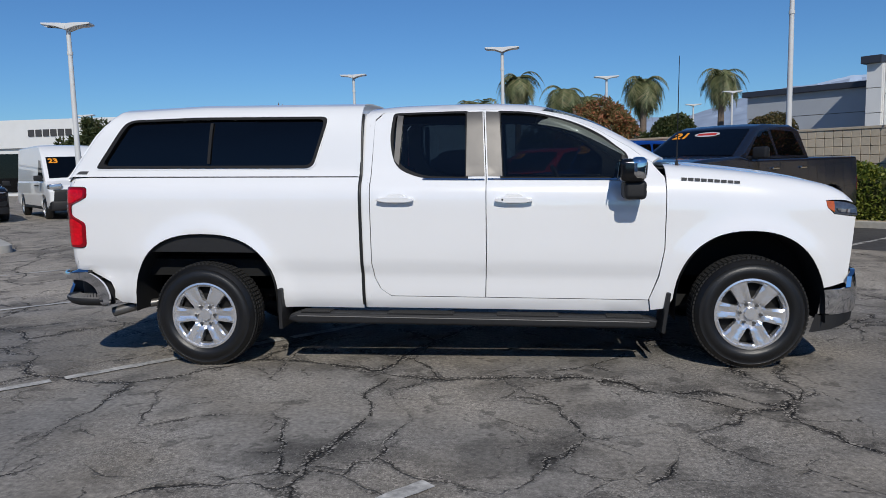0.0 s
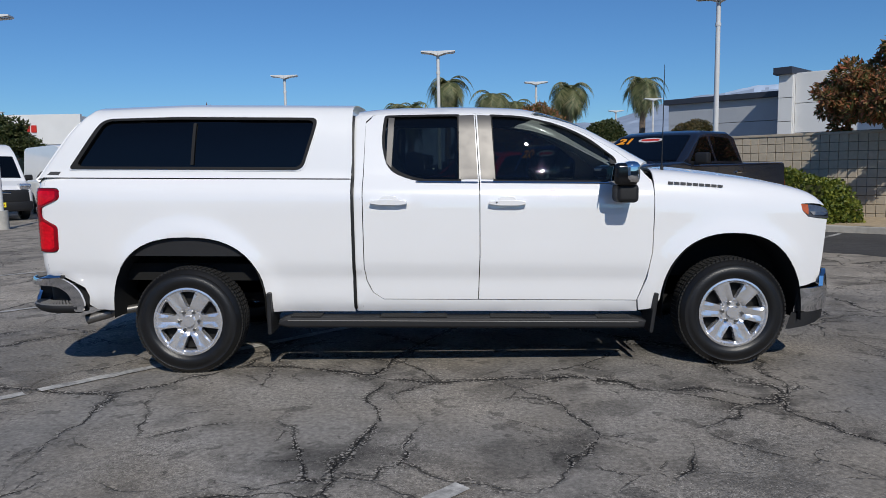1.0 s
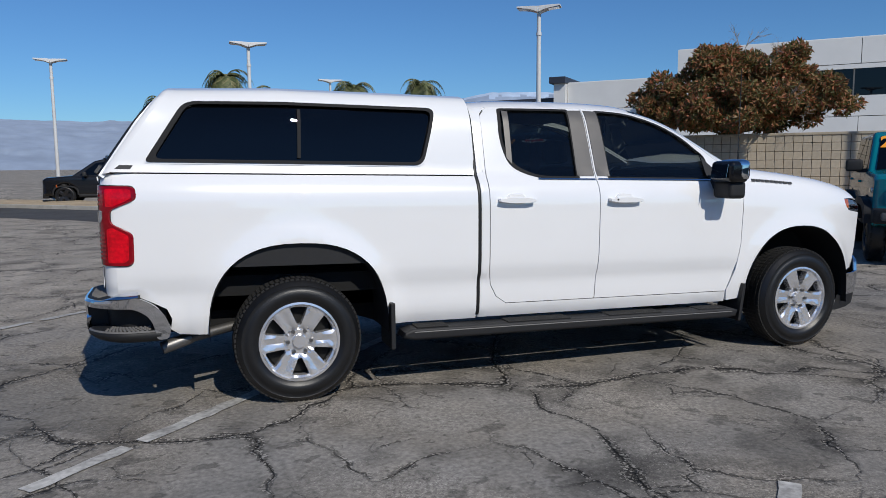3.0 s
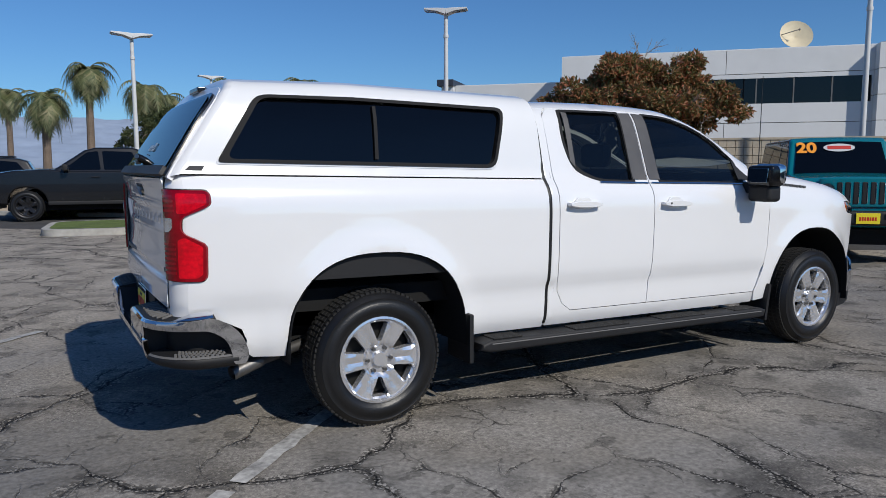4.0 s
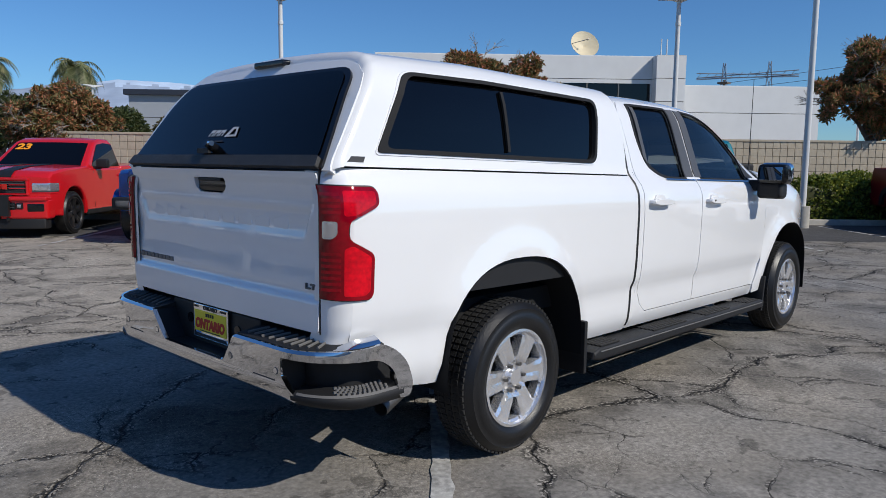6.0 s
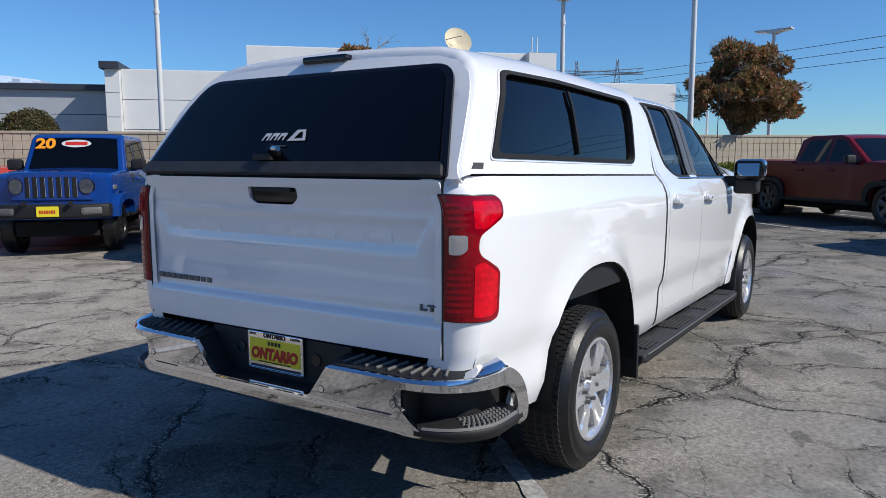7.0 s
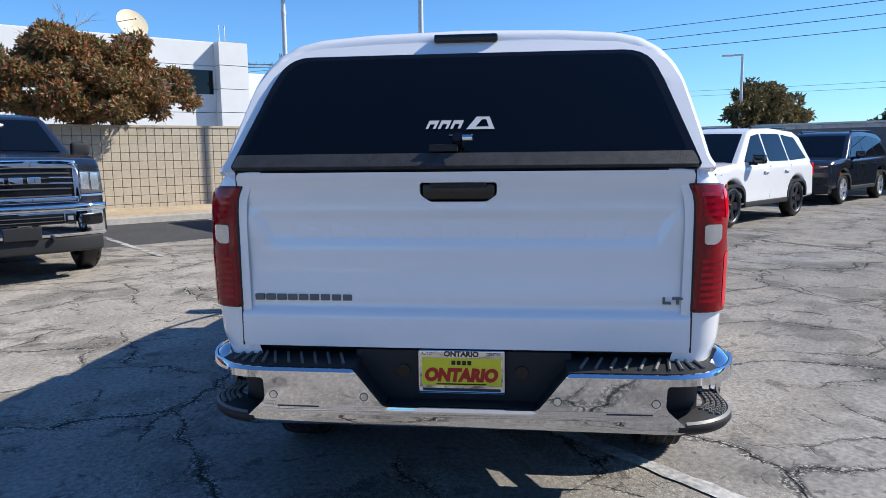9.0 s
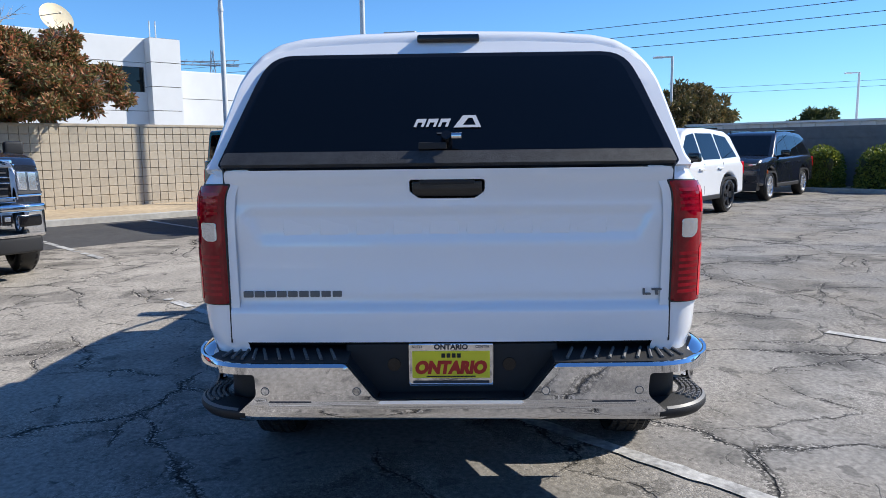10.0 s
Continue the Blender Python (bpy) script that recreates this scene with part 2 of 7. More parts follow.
SILL = mat("speckled black sill", (0.03, 0.03, 0.031), 0.6, vary=0.5, scale=160, bump=0.3, bump_scale=200)
M = dict(
    white=mat("white paint", (0.83, 0.83, 0.83), 0.25, coat=1.0, vary=0.01, scale=3),
    cap=mat("white fibreglass", (0.82, 0.82, 0.815), 0.28, coat=0.8, vary=0.015, scale=4),
    chrome=mat("chrome", (0.76, 0.76, 0.77), 0.035, 1.0, vary=0.02, scale=20, bump=0.012, bump_scale=9),
    mirror=mat("mirror glass", (0.42, 0.45, 0.47), 0.02, 1.0),
    alloy=mat("silver alloy", (0.76, 0.76, 0.775), 0.22, 0.75, vary=0.04, scale=30),
    dark_alloy=mat("dark alloy", (0.03, 0.03, 0.033), 0.3, 0.6, vary=0.1, scale=30),
    steel=mat("dull steel", (0.16, 0.155, 0.15), 0.45, 0.8, vary=0.2, scale=12, bump=0.1),
    rubber=mat("dressed tyre rubber", (0.007, 0.007, 0.0075), 0.40, vary=0.2, scale=25, bump=0.15, bump_scale=120),
    tread=mat("tyre tread", (0.013, 0.0125, 0.012), 0.85, vary=0.25, scale=40, bump=0.3, bump_scale=150),
    plastic=mat("black textured plastic", (0.008, 0.008, 0.009), 0.62, vary=0.15, scale=30, bump=0.12, bump_scale=400),
    gloss=mat("gloss black", (0.006, 0.006, 0.007), 0.12, vary=0.05, scale=10),
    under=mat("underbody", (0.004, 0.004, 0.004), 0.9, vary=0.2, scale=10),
    trim=mat("weathered grey trim", (0.13, 0.125, 0.12), 0.5, 0.0, vary=0.06, scale=14, vary_rough=0.04),
    pillar=mat("grey pillar film", (0.105, 0.10, 0.096), 0.42, 0.35, vary=0.06, scale=14, vary_rough=0.04),
    seal=mat("window seal", (0.012, 0.012, 0.013), 0.7, spec=0.25, vary=0.1, scale=20),
    pane=glass("dark tinted glass", (0.75, 0.85, 1.0), 0.002),
    cabpane=glass("smoked glass", (0.8, 0.95, 0.95), 0.30),
    red=mat("red lens", (0.54, 0.001, 0.010), 0.07, coat=0.25, spec=0.3, vary=0.35, scale=55),
    darkred=mat("deep red lens", (0.22, 0.0, 0.006), 0.04, coat=0.25, spec=0.3, vary=0.25, scale=40),
    midred=mat("ribbed red lens", (0.32, 0.0, 0.008), 0.09, coat=0.25, spec=0.3, vary=0.3, scale=60),
    clear=mat("clear lens", (0.58, 0.59, 0.61), 0.12, 0.75, coat=1.0, vary=0.12, scale=25),
    headlamp=mat("dark headlamp housing", (0.10, 0.11, 0.13), 0.06, 0.5, coat=1.0, vary=0.5, scale=40),
    newtar=mat("newer black asphalt", (0.055, 0.053, 0.052), 0.85, vary=0.3, scale=6, bump=0.5, bump_scale=90),
    amber=mat("amber lens", (0.45, 0.09, 0.01), 0.1, coat=1.0, vary=0.2, scale=60),
    badge=mat("badge grey", (0.06, 0.06, 0.063), 0.75, 0.0, spec=0.2),
    decal=mat("white decal", (0.55, 0.55, 0.55), 0.5),
    yellow=mat("yellow plate", (0.85, 0.70, 0.03), 0.4, vary=0.04),
    orange=mat("orange sticker", (0.85, 0.30, 0.01), 0.5),
    inkred=mat("red ink", (0.52, 0.02, 0.01), 0.5),
    ink=mat("black ink", (0.01, 0.01, 0.01), 0.5),
    seat=mat("grey cloth", (0.10, 0.10, 0.105), 0.9, vary=0.15, scale=40, bump=0.2, bump_scale=300),
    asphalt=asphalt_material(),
    paint=mat("worn line paint", (0.38, 0.37, 0.35), 0.8, vary=0.5, scale=30, bump=0.3),
    concrete=mat("kerb concrete", (0.40, 0.385, 0.35), 0.85, vary=0.18, scale=9, bump=0.25),
    soil=mat("sandy soil", (0.40, 0.315, 0.21), 0.95, vary=0.25, scale=7, bump=0.6, bump_scale=30),
    block=mat("tan block", (0.44, 0.375, 0.285), 0.9, vary=0.1, scale=12, bump=0.3, bump_scale=90, per_object=0.07),
    mortar=mat("mortar", (0.16, 0.14, 0.11), 0.95, vary=0.15, scale=30),
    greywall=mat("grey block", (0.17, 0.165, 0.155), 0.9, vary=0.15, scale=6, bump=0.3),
    panel=mat("white wall panel", (0.66, 0.66, 0.65), 0.6, vary=0.04, scale=1.5),
    greypanel=mat("grey wall panel", (0.36, 0.38, 0.41), 0.6, vary=0.05, scale=1.5),
    darkcap=mat("dark fascia", (0.03, 0.035, 0.05), 0.5),
    bldglass=glass("building glass", (0.6, 0.75, 0.8), 0.05),
    pole=mat("white lamp post", (0.62, 0.62, 0.61), 0.45, vary=0.06, scale=6),
    twig=mat("dry grey twigs", (0.30, 0.27, 0.235), 0.9, vary=0.15, scale=10),
    bark=mat("bark", (0.16, 0.12, 0.09), 0.9, vary=0.3, scale=14, bump=0.6, bump_scale=40),
    leaf=leafy("red and green leaves", (0.065, 0.092, 0.026), (0.23, 0.17, 0.06), (0.52, 0.17, 0.09)),
    hedge=leafy("hedge leaves", (0.06, 0.10, 0.016), (0.16, 0.20, 0.03), (0.30, 0.31, 0.05)),
    olive=leafy("olive leaves", (0.035, 0.045, 0.016), (0.10, 0.085, 0.03), (0.20, 0.13, 0.05)),
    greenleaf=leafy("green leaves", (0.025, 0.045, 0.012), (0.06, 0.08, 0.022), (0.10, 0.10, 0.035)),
    palm=leafy("palm leaves", (0.09, 0.12, 0.05), (0.19, 0.21, 0.09), (0.33, 0.30, 0.16)),
    grass=mat("grass", (0.10, 0.14, 0.03), 0.95, vary=0.4, scale=20, bump=0.5, bump_scale=60),
    cream=mat("cream dish", (0.62, 0.53, 0.36), 0.6, vary=0.06, scale=4),
    # distance haze is mixed into the colours of ridge and snow
    ridge=mat("haze-tinted mountain", (0.27, 0.33, 0.43), 1.0, vary=0.15, scale=0.02),
    snow=mat("haze-tinted snow", (0.42, 0.52, 0.66), 1.0, vary=0.1, scale=0.05),
    wire=mat("cable", (0.08, 0.095, 0.12), 0.7),
    lattice=mat("galvanised lattice", (0.22, 0.25, 0.30), 0.6),
    earth=mat("open ground", (0.16, 0.15, 0.14), 0.95, vary=0.2, scale=0.3),
)

for k in ("white", "cap"):
    M[k].node_tree.nodes["Principled BSDF"].inputs["Coat IOR"].default_value = 1.85


# ---- mesh helpers ----
def link_mesh(name, me, material, parent=None, label="", angle=32):
    me.polygons.foreach_set("use_smooth", [True] * len(me.polygons))
    me.set_sharp_from_angle(angle=radians(angle))
    me.materials.append(material)
    ob = new(name, me)
    ob.parent = parent
    if label:
        tagged(ob, label)
    return ob


def part(name, bm, material, parent=None, label="", angle=32):
    me = bpy.data.meshes.new(name)
    bm.to_mesh(me)
    bm.free()
    ob = link_mesh(name, me, material, parent, label, angle)
    if angle == 32 and len(me.polygons) < 1500:
        ob.modifiers.new("even_faces", "WEIGHTED_NORMAL").keep_sharp = True
    return ob


def mesh(name, verts, faces, material, parent=None, label="", angle=32):
    me = bpy.data.meshes.new(name)
    me.from_pydata([tuple(v) for v in verts], [], faces)
    me.update()
    return link_mesh(name, me, material, parent, label, angle)


def box(bm, lo, hi, bevel=0.0, m=None, seg=2):
    """Adds a box between two corners, with rounded edges."""
    lo, hi = Vector(lo), Vector(hi)
    got = bmesh.ops.create_cube(bm, size=1, matrix=Matrix.LocRotScale((lo + hi) / 2, None, hi - lo))
    vs = got["verts"]
    if bevel:
        es = list({e for v in vs for e in v.link_edges})
        vs = list({v for f in bmesh.ops.bevel(bm, geom=es, offset=bevel, segments=seg, affect="EDGES", profile=0.5)["faces"] for v in f.verts} | {v for v in vs if v.is_valid})
    if m is not None:
        bmesh.ops.transform(bm, matrix=m, verts=vs)
    return bm


def boxed(lo, hi, bevel=0.0, m=None, seg=2):
    return box(bmesh.new(), lo, hi, bevel, m, seg)


def tube(bm, a, b, ra, rb=None, seg=12, caps=True):
    a, b = Vector(a), Vector(b)
    q = (b - a).to_track_quat("Z", "Y").to_matrix().to_4x4()
    bmesh.ops.create_cone(bm, cap_ends=caps, segments=seg, radius1=ra, radius2=ra if rb is None else rb, depth=(b - a).length, matrix=Matrix.Translation((a + b) / 2) @ q)
    return bm


def prism(bm, pts, y0, y1, bevel=0.0, seg=3):
    """A side outline (x, z) drawn out from y0 to y1, its rims rounded."""
    a = [bm.verts.new((x, y0, z)) for x, z in pts]
    b = [bm.verts.new((x, y1, z)) for x, z in pts]
    fa, fb = bm.faces.new(a), bm.faces.new(b[::-1])
    k = len(pts)
    for i in range(k):
        bm.faces.new((a[i], b[i], b[(i + 1) % k], a[(i + 1) % k]))
    bmesh.ops.recalc_face_normals(bm, faces=list({f for v in a + b for f in v.link_faces}))
    if bevel:
        bmesh.ops.bevel(bm, geom=list(fa.edges) + list(fb.edges), offset=bevel, segments=seg, affect="EDGES", profile=0.5, clamp_overlap=True)
    return bm


def lathe(profile, seg=48, closed=False):
    """Turns a profile of (radius, y) about the y axis."""
    verts, faces, k = [], [], len(profile)
    for i in range(seg):
        a = 2 * math.pi * i / seg
        verts += [(r * math.cos(a), y, r * math.sin(a)) for r, y in profile]
    for i in range(seg):
        j = (i + 1) % seg
        for q in range(k if closed else k - 1):
            w = (q + 1) % k
            faces.append((i * k + q, j * k + q, j * k + w, i * k + w))
    return verts, faces


def rounded(pts, r, n=5):
    """A polygon with its corners rounded off; r is one radius or one for each corner."""
    out, k = [], len(pts)
    rs = r if isinstance(r, (list, tuple)) else [r] * k
    for i in range(k):
        p, a, b = (Vector((*pts[j % k], 0)).xy for j in (i, i - 1, i + 1))
        u, v = (a - p), (b - p)
        d = min(rs[i], u.length * 0.48, v.length * 0.48)
        s, e = p + u.normalized() * d, p + v.normalized() * d
        for q in range(n + 1):
            f = q / n
            out.append(tuple((1 - f) ** 2 * s + 2 * f * (1 - f) * p + f * f * e))
    return out


def inside(p, poly):
    x, y, c = p[0], p[1], False
    for (x1, y1), (x2, y2) in zip(poly, poly[1:] + poly[:1]):
        if (y1 > y) != (y2 > y) and x < (x2 - x1) * (y - y1) / (y2 - y1) + x1:
            c = not c
    return c


def sheet(name, loops, surf, material, parent, out=(0, -1, 0), step=0.05, rim=0.02, label="", grid=True, angle=32):
    """A curved panel: an outline and holes in two coordinates, laid on a surface, with a turned-in rim."""
    pts, edges = [], []
    for loop in loops:
        dense = []
        for (x1, y1), (x2, y2) in zip(loop, loop[1:] + loop[:1]):
            k = max(1, int(math.hypot(x2 - x1, y2 - y1) / step))
            dense += [(x1 + (x2 - x1) * i / k, y1 + (y2 - y1) * i / k) for i in range(k)]
        s = len(pts)
        pts += dense
        edges += [(s + i, s + (i + 1) % len(dense)) for i in range(len(dense))]
    border = len(pts)
    if grid:
        b = np.array(pts)
        x0, z0 = b.min(axis=0)
        x1, z1 = b.max(axis=0)
        for x in np.arange(x0 + step * 0.5, x1, step):
            for z in np.arange(z0 + step * 0.5, z1, step):
                if inside((x, z), loops[0]) and not any(inside((x, z), h) for h in loops[1:]):
                    if np.min(np.abs(b[:, 0] - x) + np.abs(b[:, 1] - z)) > step * 0.55:
                        pts.append((float(x), float(z)))
    from mathutils.geometry import delaunay_2d_cdt
    vs, _, fs, _, _, _ = delaunay_2d_cdt([Vector(p) for p in pts], edges, [], 2, 1e-6)
    bm = bmesh.new()
    bv = [bm.verts.new(surf(v.x, v.y)) for v in vs]
    for f in fs:
        c = sum((Vector(vs[i]) for i in f), Vector((0, 0))) / len(f)
        if inside(c, loops[0]) and not any(inside(c, h) for h in loops[1:]):
            bm.faces.new([bv[i] for i in f])
    bmesh.ops.delete(bm, geom=[v for v in bm.verts if not v.link_faces], context="VERTS")
    bm.normal_update()
    n = sum((f.normal * f.calc_area() for f in bm.faces), Vector())
    if n.dot(Vector(out)) < 0:
        bmesh.ops.reverse_faces(bm, faces=bm.faces[:])
    if rim:
        es = [e for e in bm.edges if len(e.link_faces) == 1]
        ex = bmesh.ops.extrude_edge_only(bm, edges=es)
        nv = [g for g in ex["geom"] if isinstance(g, bmesh.types.BMVert)]
        bmesh.ops.translate(bm, verts=nv, vec=Vector(out) * -rim)
    me = bpy.data.meshes.new(name)
    bm.to_mesh(me)
    bm.free()
    return link_mesh(name, me, material, parent, label, angle)


def strip(name, rows, material, parent, out, label=""):
    """A curved band from rows of points, smooth in both directions."""
    k = len(rows[0])
    verts = [p for r in rows for p in r]
    faces = [(i * k + j, i * k + j + 1, (i + 1) * k + j + 1, (i + 1) * k + j) for i in range(len(rows) - 1) for j in range(k - 1)]
    bm = bmesh.new()
    bv = [bm.verts.new(v) for v in verts]
    for f in faces:
        bm.faces.new([bv[i] for i in f])
    bm.normal_update()
    if sum((f.normal * f.calc_area() for f in bm.faces), Vector()).dot(Vector(out)) < 0:
        bmesh.ops.reverse_faces(bm, faces=bm.faces[:])
    return part(name, bm, material, parent, label, 60)


def words(name, text, size, m, material, parent=None, depth=0.002, squeeze=1.0, label="", bold=0.0):
    """Raised lettering in the built-in font, centred on the pose m (x along the line, y up)."""
    cu = bpy.data.curves.new(name, "FONT")
    cu.offset, cu.resolution_u = bold, 3
    cu.body, cu.size, cu.extrude, cu.align_x, cu.align_y = text, size, depth, "CENTER", "CENTER"
    ob = new(name, cu)
    me = bpy.data.meshes.new_from_object(ob)
    bpy.data.objects.remove(ob)
    me.transform(m @ Matrix.Diagonal((squeeze, 1, 1, 1)))
    return link_mesh(name, me, material, parent, label)


def thing(name, label, category, group="", kind="", at=None):
    ob = tagged(new(name), label, category, group, kind)
    if at is not None:
        ob.matrix_world = at
    return ob


# lot axes: u runs along the kerb, w away from the aisle towards the block wall
def lot(u, w, z=0.0):
    return Vector(((u + w) * 0.70711, (w - u) * 0.70711, z))


LOT = Matrix.Rotation(radians(-45), 4, "Z")

# ---- ground and the setting ----
bm = bmesh.new()
bmesh.ops.create_grid(bm, x_segments=60, y_segments=60, size=2500)
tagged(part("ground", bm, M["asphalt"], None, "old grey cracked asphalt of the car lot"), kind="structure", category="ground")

# ---- the white pickup truck ----
BELT = 1.325
RAKE = Matrix(((1, 0, 0, 0), (0, 1, 0, 0), (-0.02, 0, 1, 0.038), (0, 0, 0, 1)))


def smooth_table(pts, sigma):
    pts = np.array(pts, float)
    g = np.linspace(pts[0, 0], pts[-1, 0], 800)
    d = g[1] - g[0]
    k = np.exp(-0.5 * (np.arange(-60, 61) * d / sigma) ** 2)
    k /= k.sum()
    cols = [g]
    for c in pts.T[1:]:
        v = np.interp(g, pts[:, 0], c)
        ext = np.concatenate([2 * v[0] - v[60:0:-1], v, 2 * v[-1] - v[-2:-62:-1]])
        cols.append(np.convolve(ext, k, "valid"))
    return cols


SEC = smooth_table([
    (0.30, 0.86, 0.30), (0.40, 0.885, 0.40), (0.45, 0.915, 0.45), (0.55, 0.924, 0.55), (0.655, 0.925, 0.655), (0.70, 0.949, 0.70), (0.80, 0.958, 0.80),
    (1.00, 0.962, 1.00), (1.13, 0.963, 1.13), (1.22, 0.956, 1.22), (1.285, 0.926, 1.285), (1.318, 0.893, 1.318), (1.335, 0.879, 1.335), (1.45, 0.842, 1.45), (1.60, 0.790, 1.60),
    (1.70, 0.752, 1.70), (1.78, 0.705, 1.765), (1.86, 0.640, 1.804), (1.96, 0.550, 1.824), (2.16, 0.350, 1.838), (2.51, 0.0, 1.846)], 0.013)
ROOF = smooth_table([(1.1, 1.800), (1.2, 1.825), (1.4, 1.845), (1.8, 1.856), (2.1, 1.857), (2.38, 1.846), (2.58, 1.80), (2.78, 1.73), (2.97, 1.63), (3.14, 1.53), (3.28, 1.45), (3.5, 1.33)], 0.05)
HOOD = smooth_table([(3.0, 1.425), (3.25, 1.415), (3.47, 1.398), (3.77, 1.366), (4.05, 1.330), (4.25, 1.292), (4.37, 1.260), (4.46, 1.205), (4.53, 1.1)], 0.03)
FRONT = smooth_table([(0.30, 0.86, 0.30, 0.0), (0.42, 0.91, 0.42, 0.0), (0.55, 0.93, 0.55, 0.0), (0.66, 0.94, 0.66, 0.0), (0.80, 0.955, 0.80, 0.0), (1.08, 0.962, 1.08, 0.0), (1.12, 0.962, 1.12, 0.0), (1.24, 0.942, 1.12, 0.42), (1.32, 0.905, 1.12, 0.74), (1.40, 0.84, 1.12, 0.91), (1.48, 0.76, 1.12, 0.975), (1.62, 0.62, 1.12, 1.0), (1.95, 0.30, 1.12, 1.03), (2.25, 0.0, 1.12, 1.05)], 0.016)


def lip(x, z):
    """Swelling of the side round the two wheel openings."""
    f = 0.0
    for xc, zc in ((0.02, 0.40), (3.775, 0.42)):
        r = math.hypot((x - xc) / 1.0, (z - zc) / 1.0)
        f = max(f, 0.030 * math.exp(-((r - 0.55) / 0.075) ** 2)) if z < 1.15 else f
    return f


def half(x, s):
    """Half width and height of the body side at x; s climbs the side and runs over the roof."""
    y, z = np.interp(s, SEC[0], SEC[1]), np.interp(s, SEC[0], SEC[2])
    y += lip(x, z)
    if x < -0.45:
        y -= 0.05 * ((-0.45 - x) / 0.6) ** 2
    return float(y), float(z)


def wrap(base, x, s, edge, r, lift=0.0, level=False):
    """Continues a side round a rear corner of radius r; lift stands off along the normal."""
    d = edge + r - x
    xx = max(x, edge + r)
    p, q, w = base(xx, s), base(xx, s - 0.01), base(xx, s + 0.01)
    t = w - q
    nrm = Vector((0, 1, 0)) if level else Vector((0, t.z, -t.y)).normalized()
    a = min(max(d, 0) / r, math.pi / 2)
    if d > 0:
        p = p + Vector((-r * math.sin(a), 0, 0)) - nrm * (r * (1 - math.cos(a)) + max(0, d - r * math.pi / 2))
    return p + lift * (nrm * math.cos(a) + Vector((-math.sin(a), 0, 0)))


def bed(x, s, lift=0.0):
    def base(x, s):
        y, z = half(x, s)
        return Vector((x, y, z))
    return wrap(base, x, s, -1.05, 0.11, lift, True)


def cabin(x, s, lift=0.0):
    def base(x, s):
        y, z = half(x, s)
        if z > BELT:
            z = BELT + (z - BELT) * float(np.interp(x, ROOF[0], ROOF[1]) - BELT) / (1.835 - BELT)
        return Vector((x, y, z))
    return wrap(base, x, s, 1.163, 0.02, lift)


def up(x, z):
    """The climb s at which the cabin's side stands at height z."""
    return z if z < BELT else BELT + (z - BELT) * (1.835 - BELT) / float(np.interp(x, ROOF[0], ROOF[1]) - BELT)


def nose(x, s, lift=0.0):
    def base(s):
        y, a, f = (float(np.interp(s, FRONT[0], FRONT[k])) for k in (1, 2, 3))
        z = a + f * (float(np.interp(x, HOOD[0], HOOD[1])) - 1.12)
        y += lip(x, z)
        if x > 3.85:
            y *= 1 - 0.115 * ((x - 3.85) / 0.6) ** 2
        return Vector((x, y, z))
    if not lift:
        return base(s)
    t = base(s + 0.01) - base(s - 0.01)
    return base(s) + lift * Vector((0, t.z, -t.y)).normalized()


def droop(x, z):
    """How far the canopy's roof sinks towards its rear edge."""
    return 0.026 * min(1, max(0, (-0.05 - x) / 0.6)) * min(1, max(0, (z - 1.62) / 0.18))


def canopy(x, s, lift=0.0):
    def base(x, s):
        y, z = half(max(x, -0.7), max(s, BELT))
        y *= 1 + 0.05 * min(1, max(0, (z - 1.36) / 0.28))
        return Vector((x, y, z + 0.028 * max(0, z - 1.62) / 0.2))
    z = half(0, s)[1]
    edge = -1.045 + 0.66 * (z - BELT)
    p = wrap(base, x, s, edge, 0.055, lift)
    p.z -= droop(p.x, p.z)
    return p


def mirrored(surf, sgn, lift=0.0):
    def f(x, s):
        p = surf(x, s, lift)
        return Vector((p.x, sgn * p.y, p.z))
    return f


def corner(surf, xs_of, s_values, sgn):
    return [[mirrored(surf, sgn)(x, s) for x in xs_of(s)] for s in s_values]


def archway(xc, a, z0, h, n=2.5, k=28):
    return [(xc - a * math.copysign(abs(math.cos(t)) ** (2 / n), math.cos(t)), z0 + h * math.sin(t) ** (2 / n)) for t in (math.pi * i / k for i in range(k + 1))]


truck = thing("pickup_truck", "white extended-cab pickup truck with a matching canopy over its bed", "pickup truck")
door_rear_line = [(1.235, 1.27), (1.235, 0.72), (1.25, 0.62), (1.29, 0.54), (1.36, 0.492)]
REAR_ARCH, FRONT_ARCH = archway(0.02, 0.53, 0.40, 0.525), archway(3.775, 0.495, 0.42, 0.55, 2.3)
lens_line = rounded([(-1.114, 1.255), (-0.872, 1.252), (-0.868, 1.180), (-0.998, 1.122), (-1.002, 1.052), (-0.892, 0.992), (-0.896, 0.815), (-1.114, 0.82)], [0.01, 0.03, 0.025, 0.03, 0.03, 0.025, 0.035, 0.01])

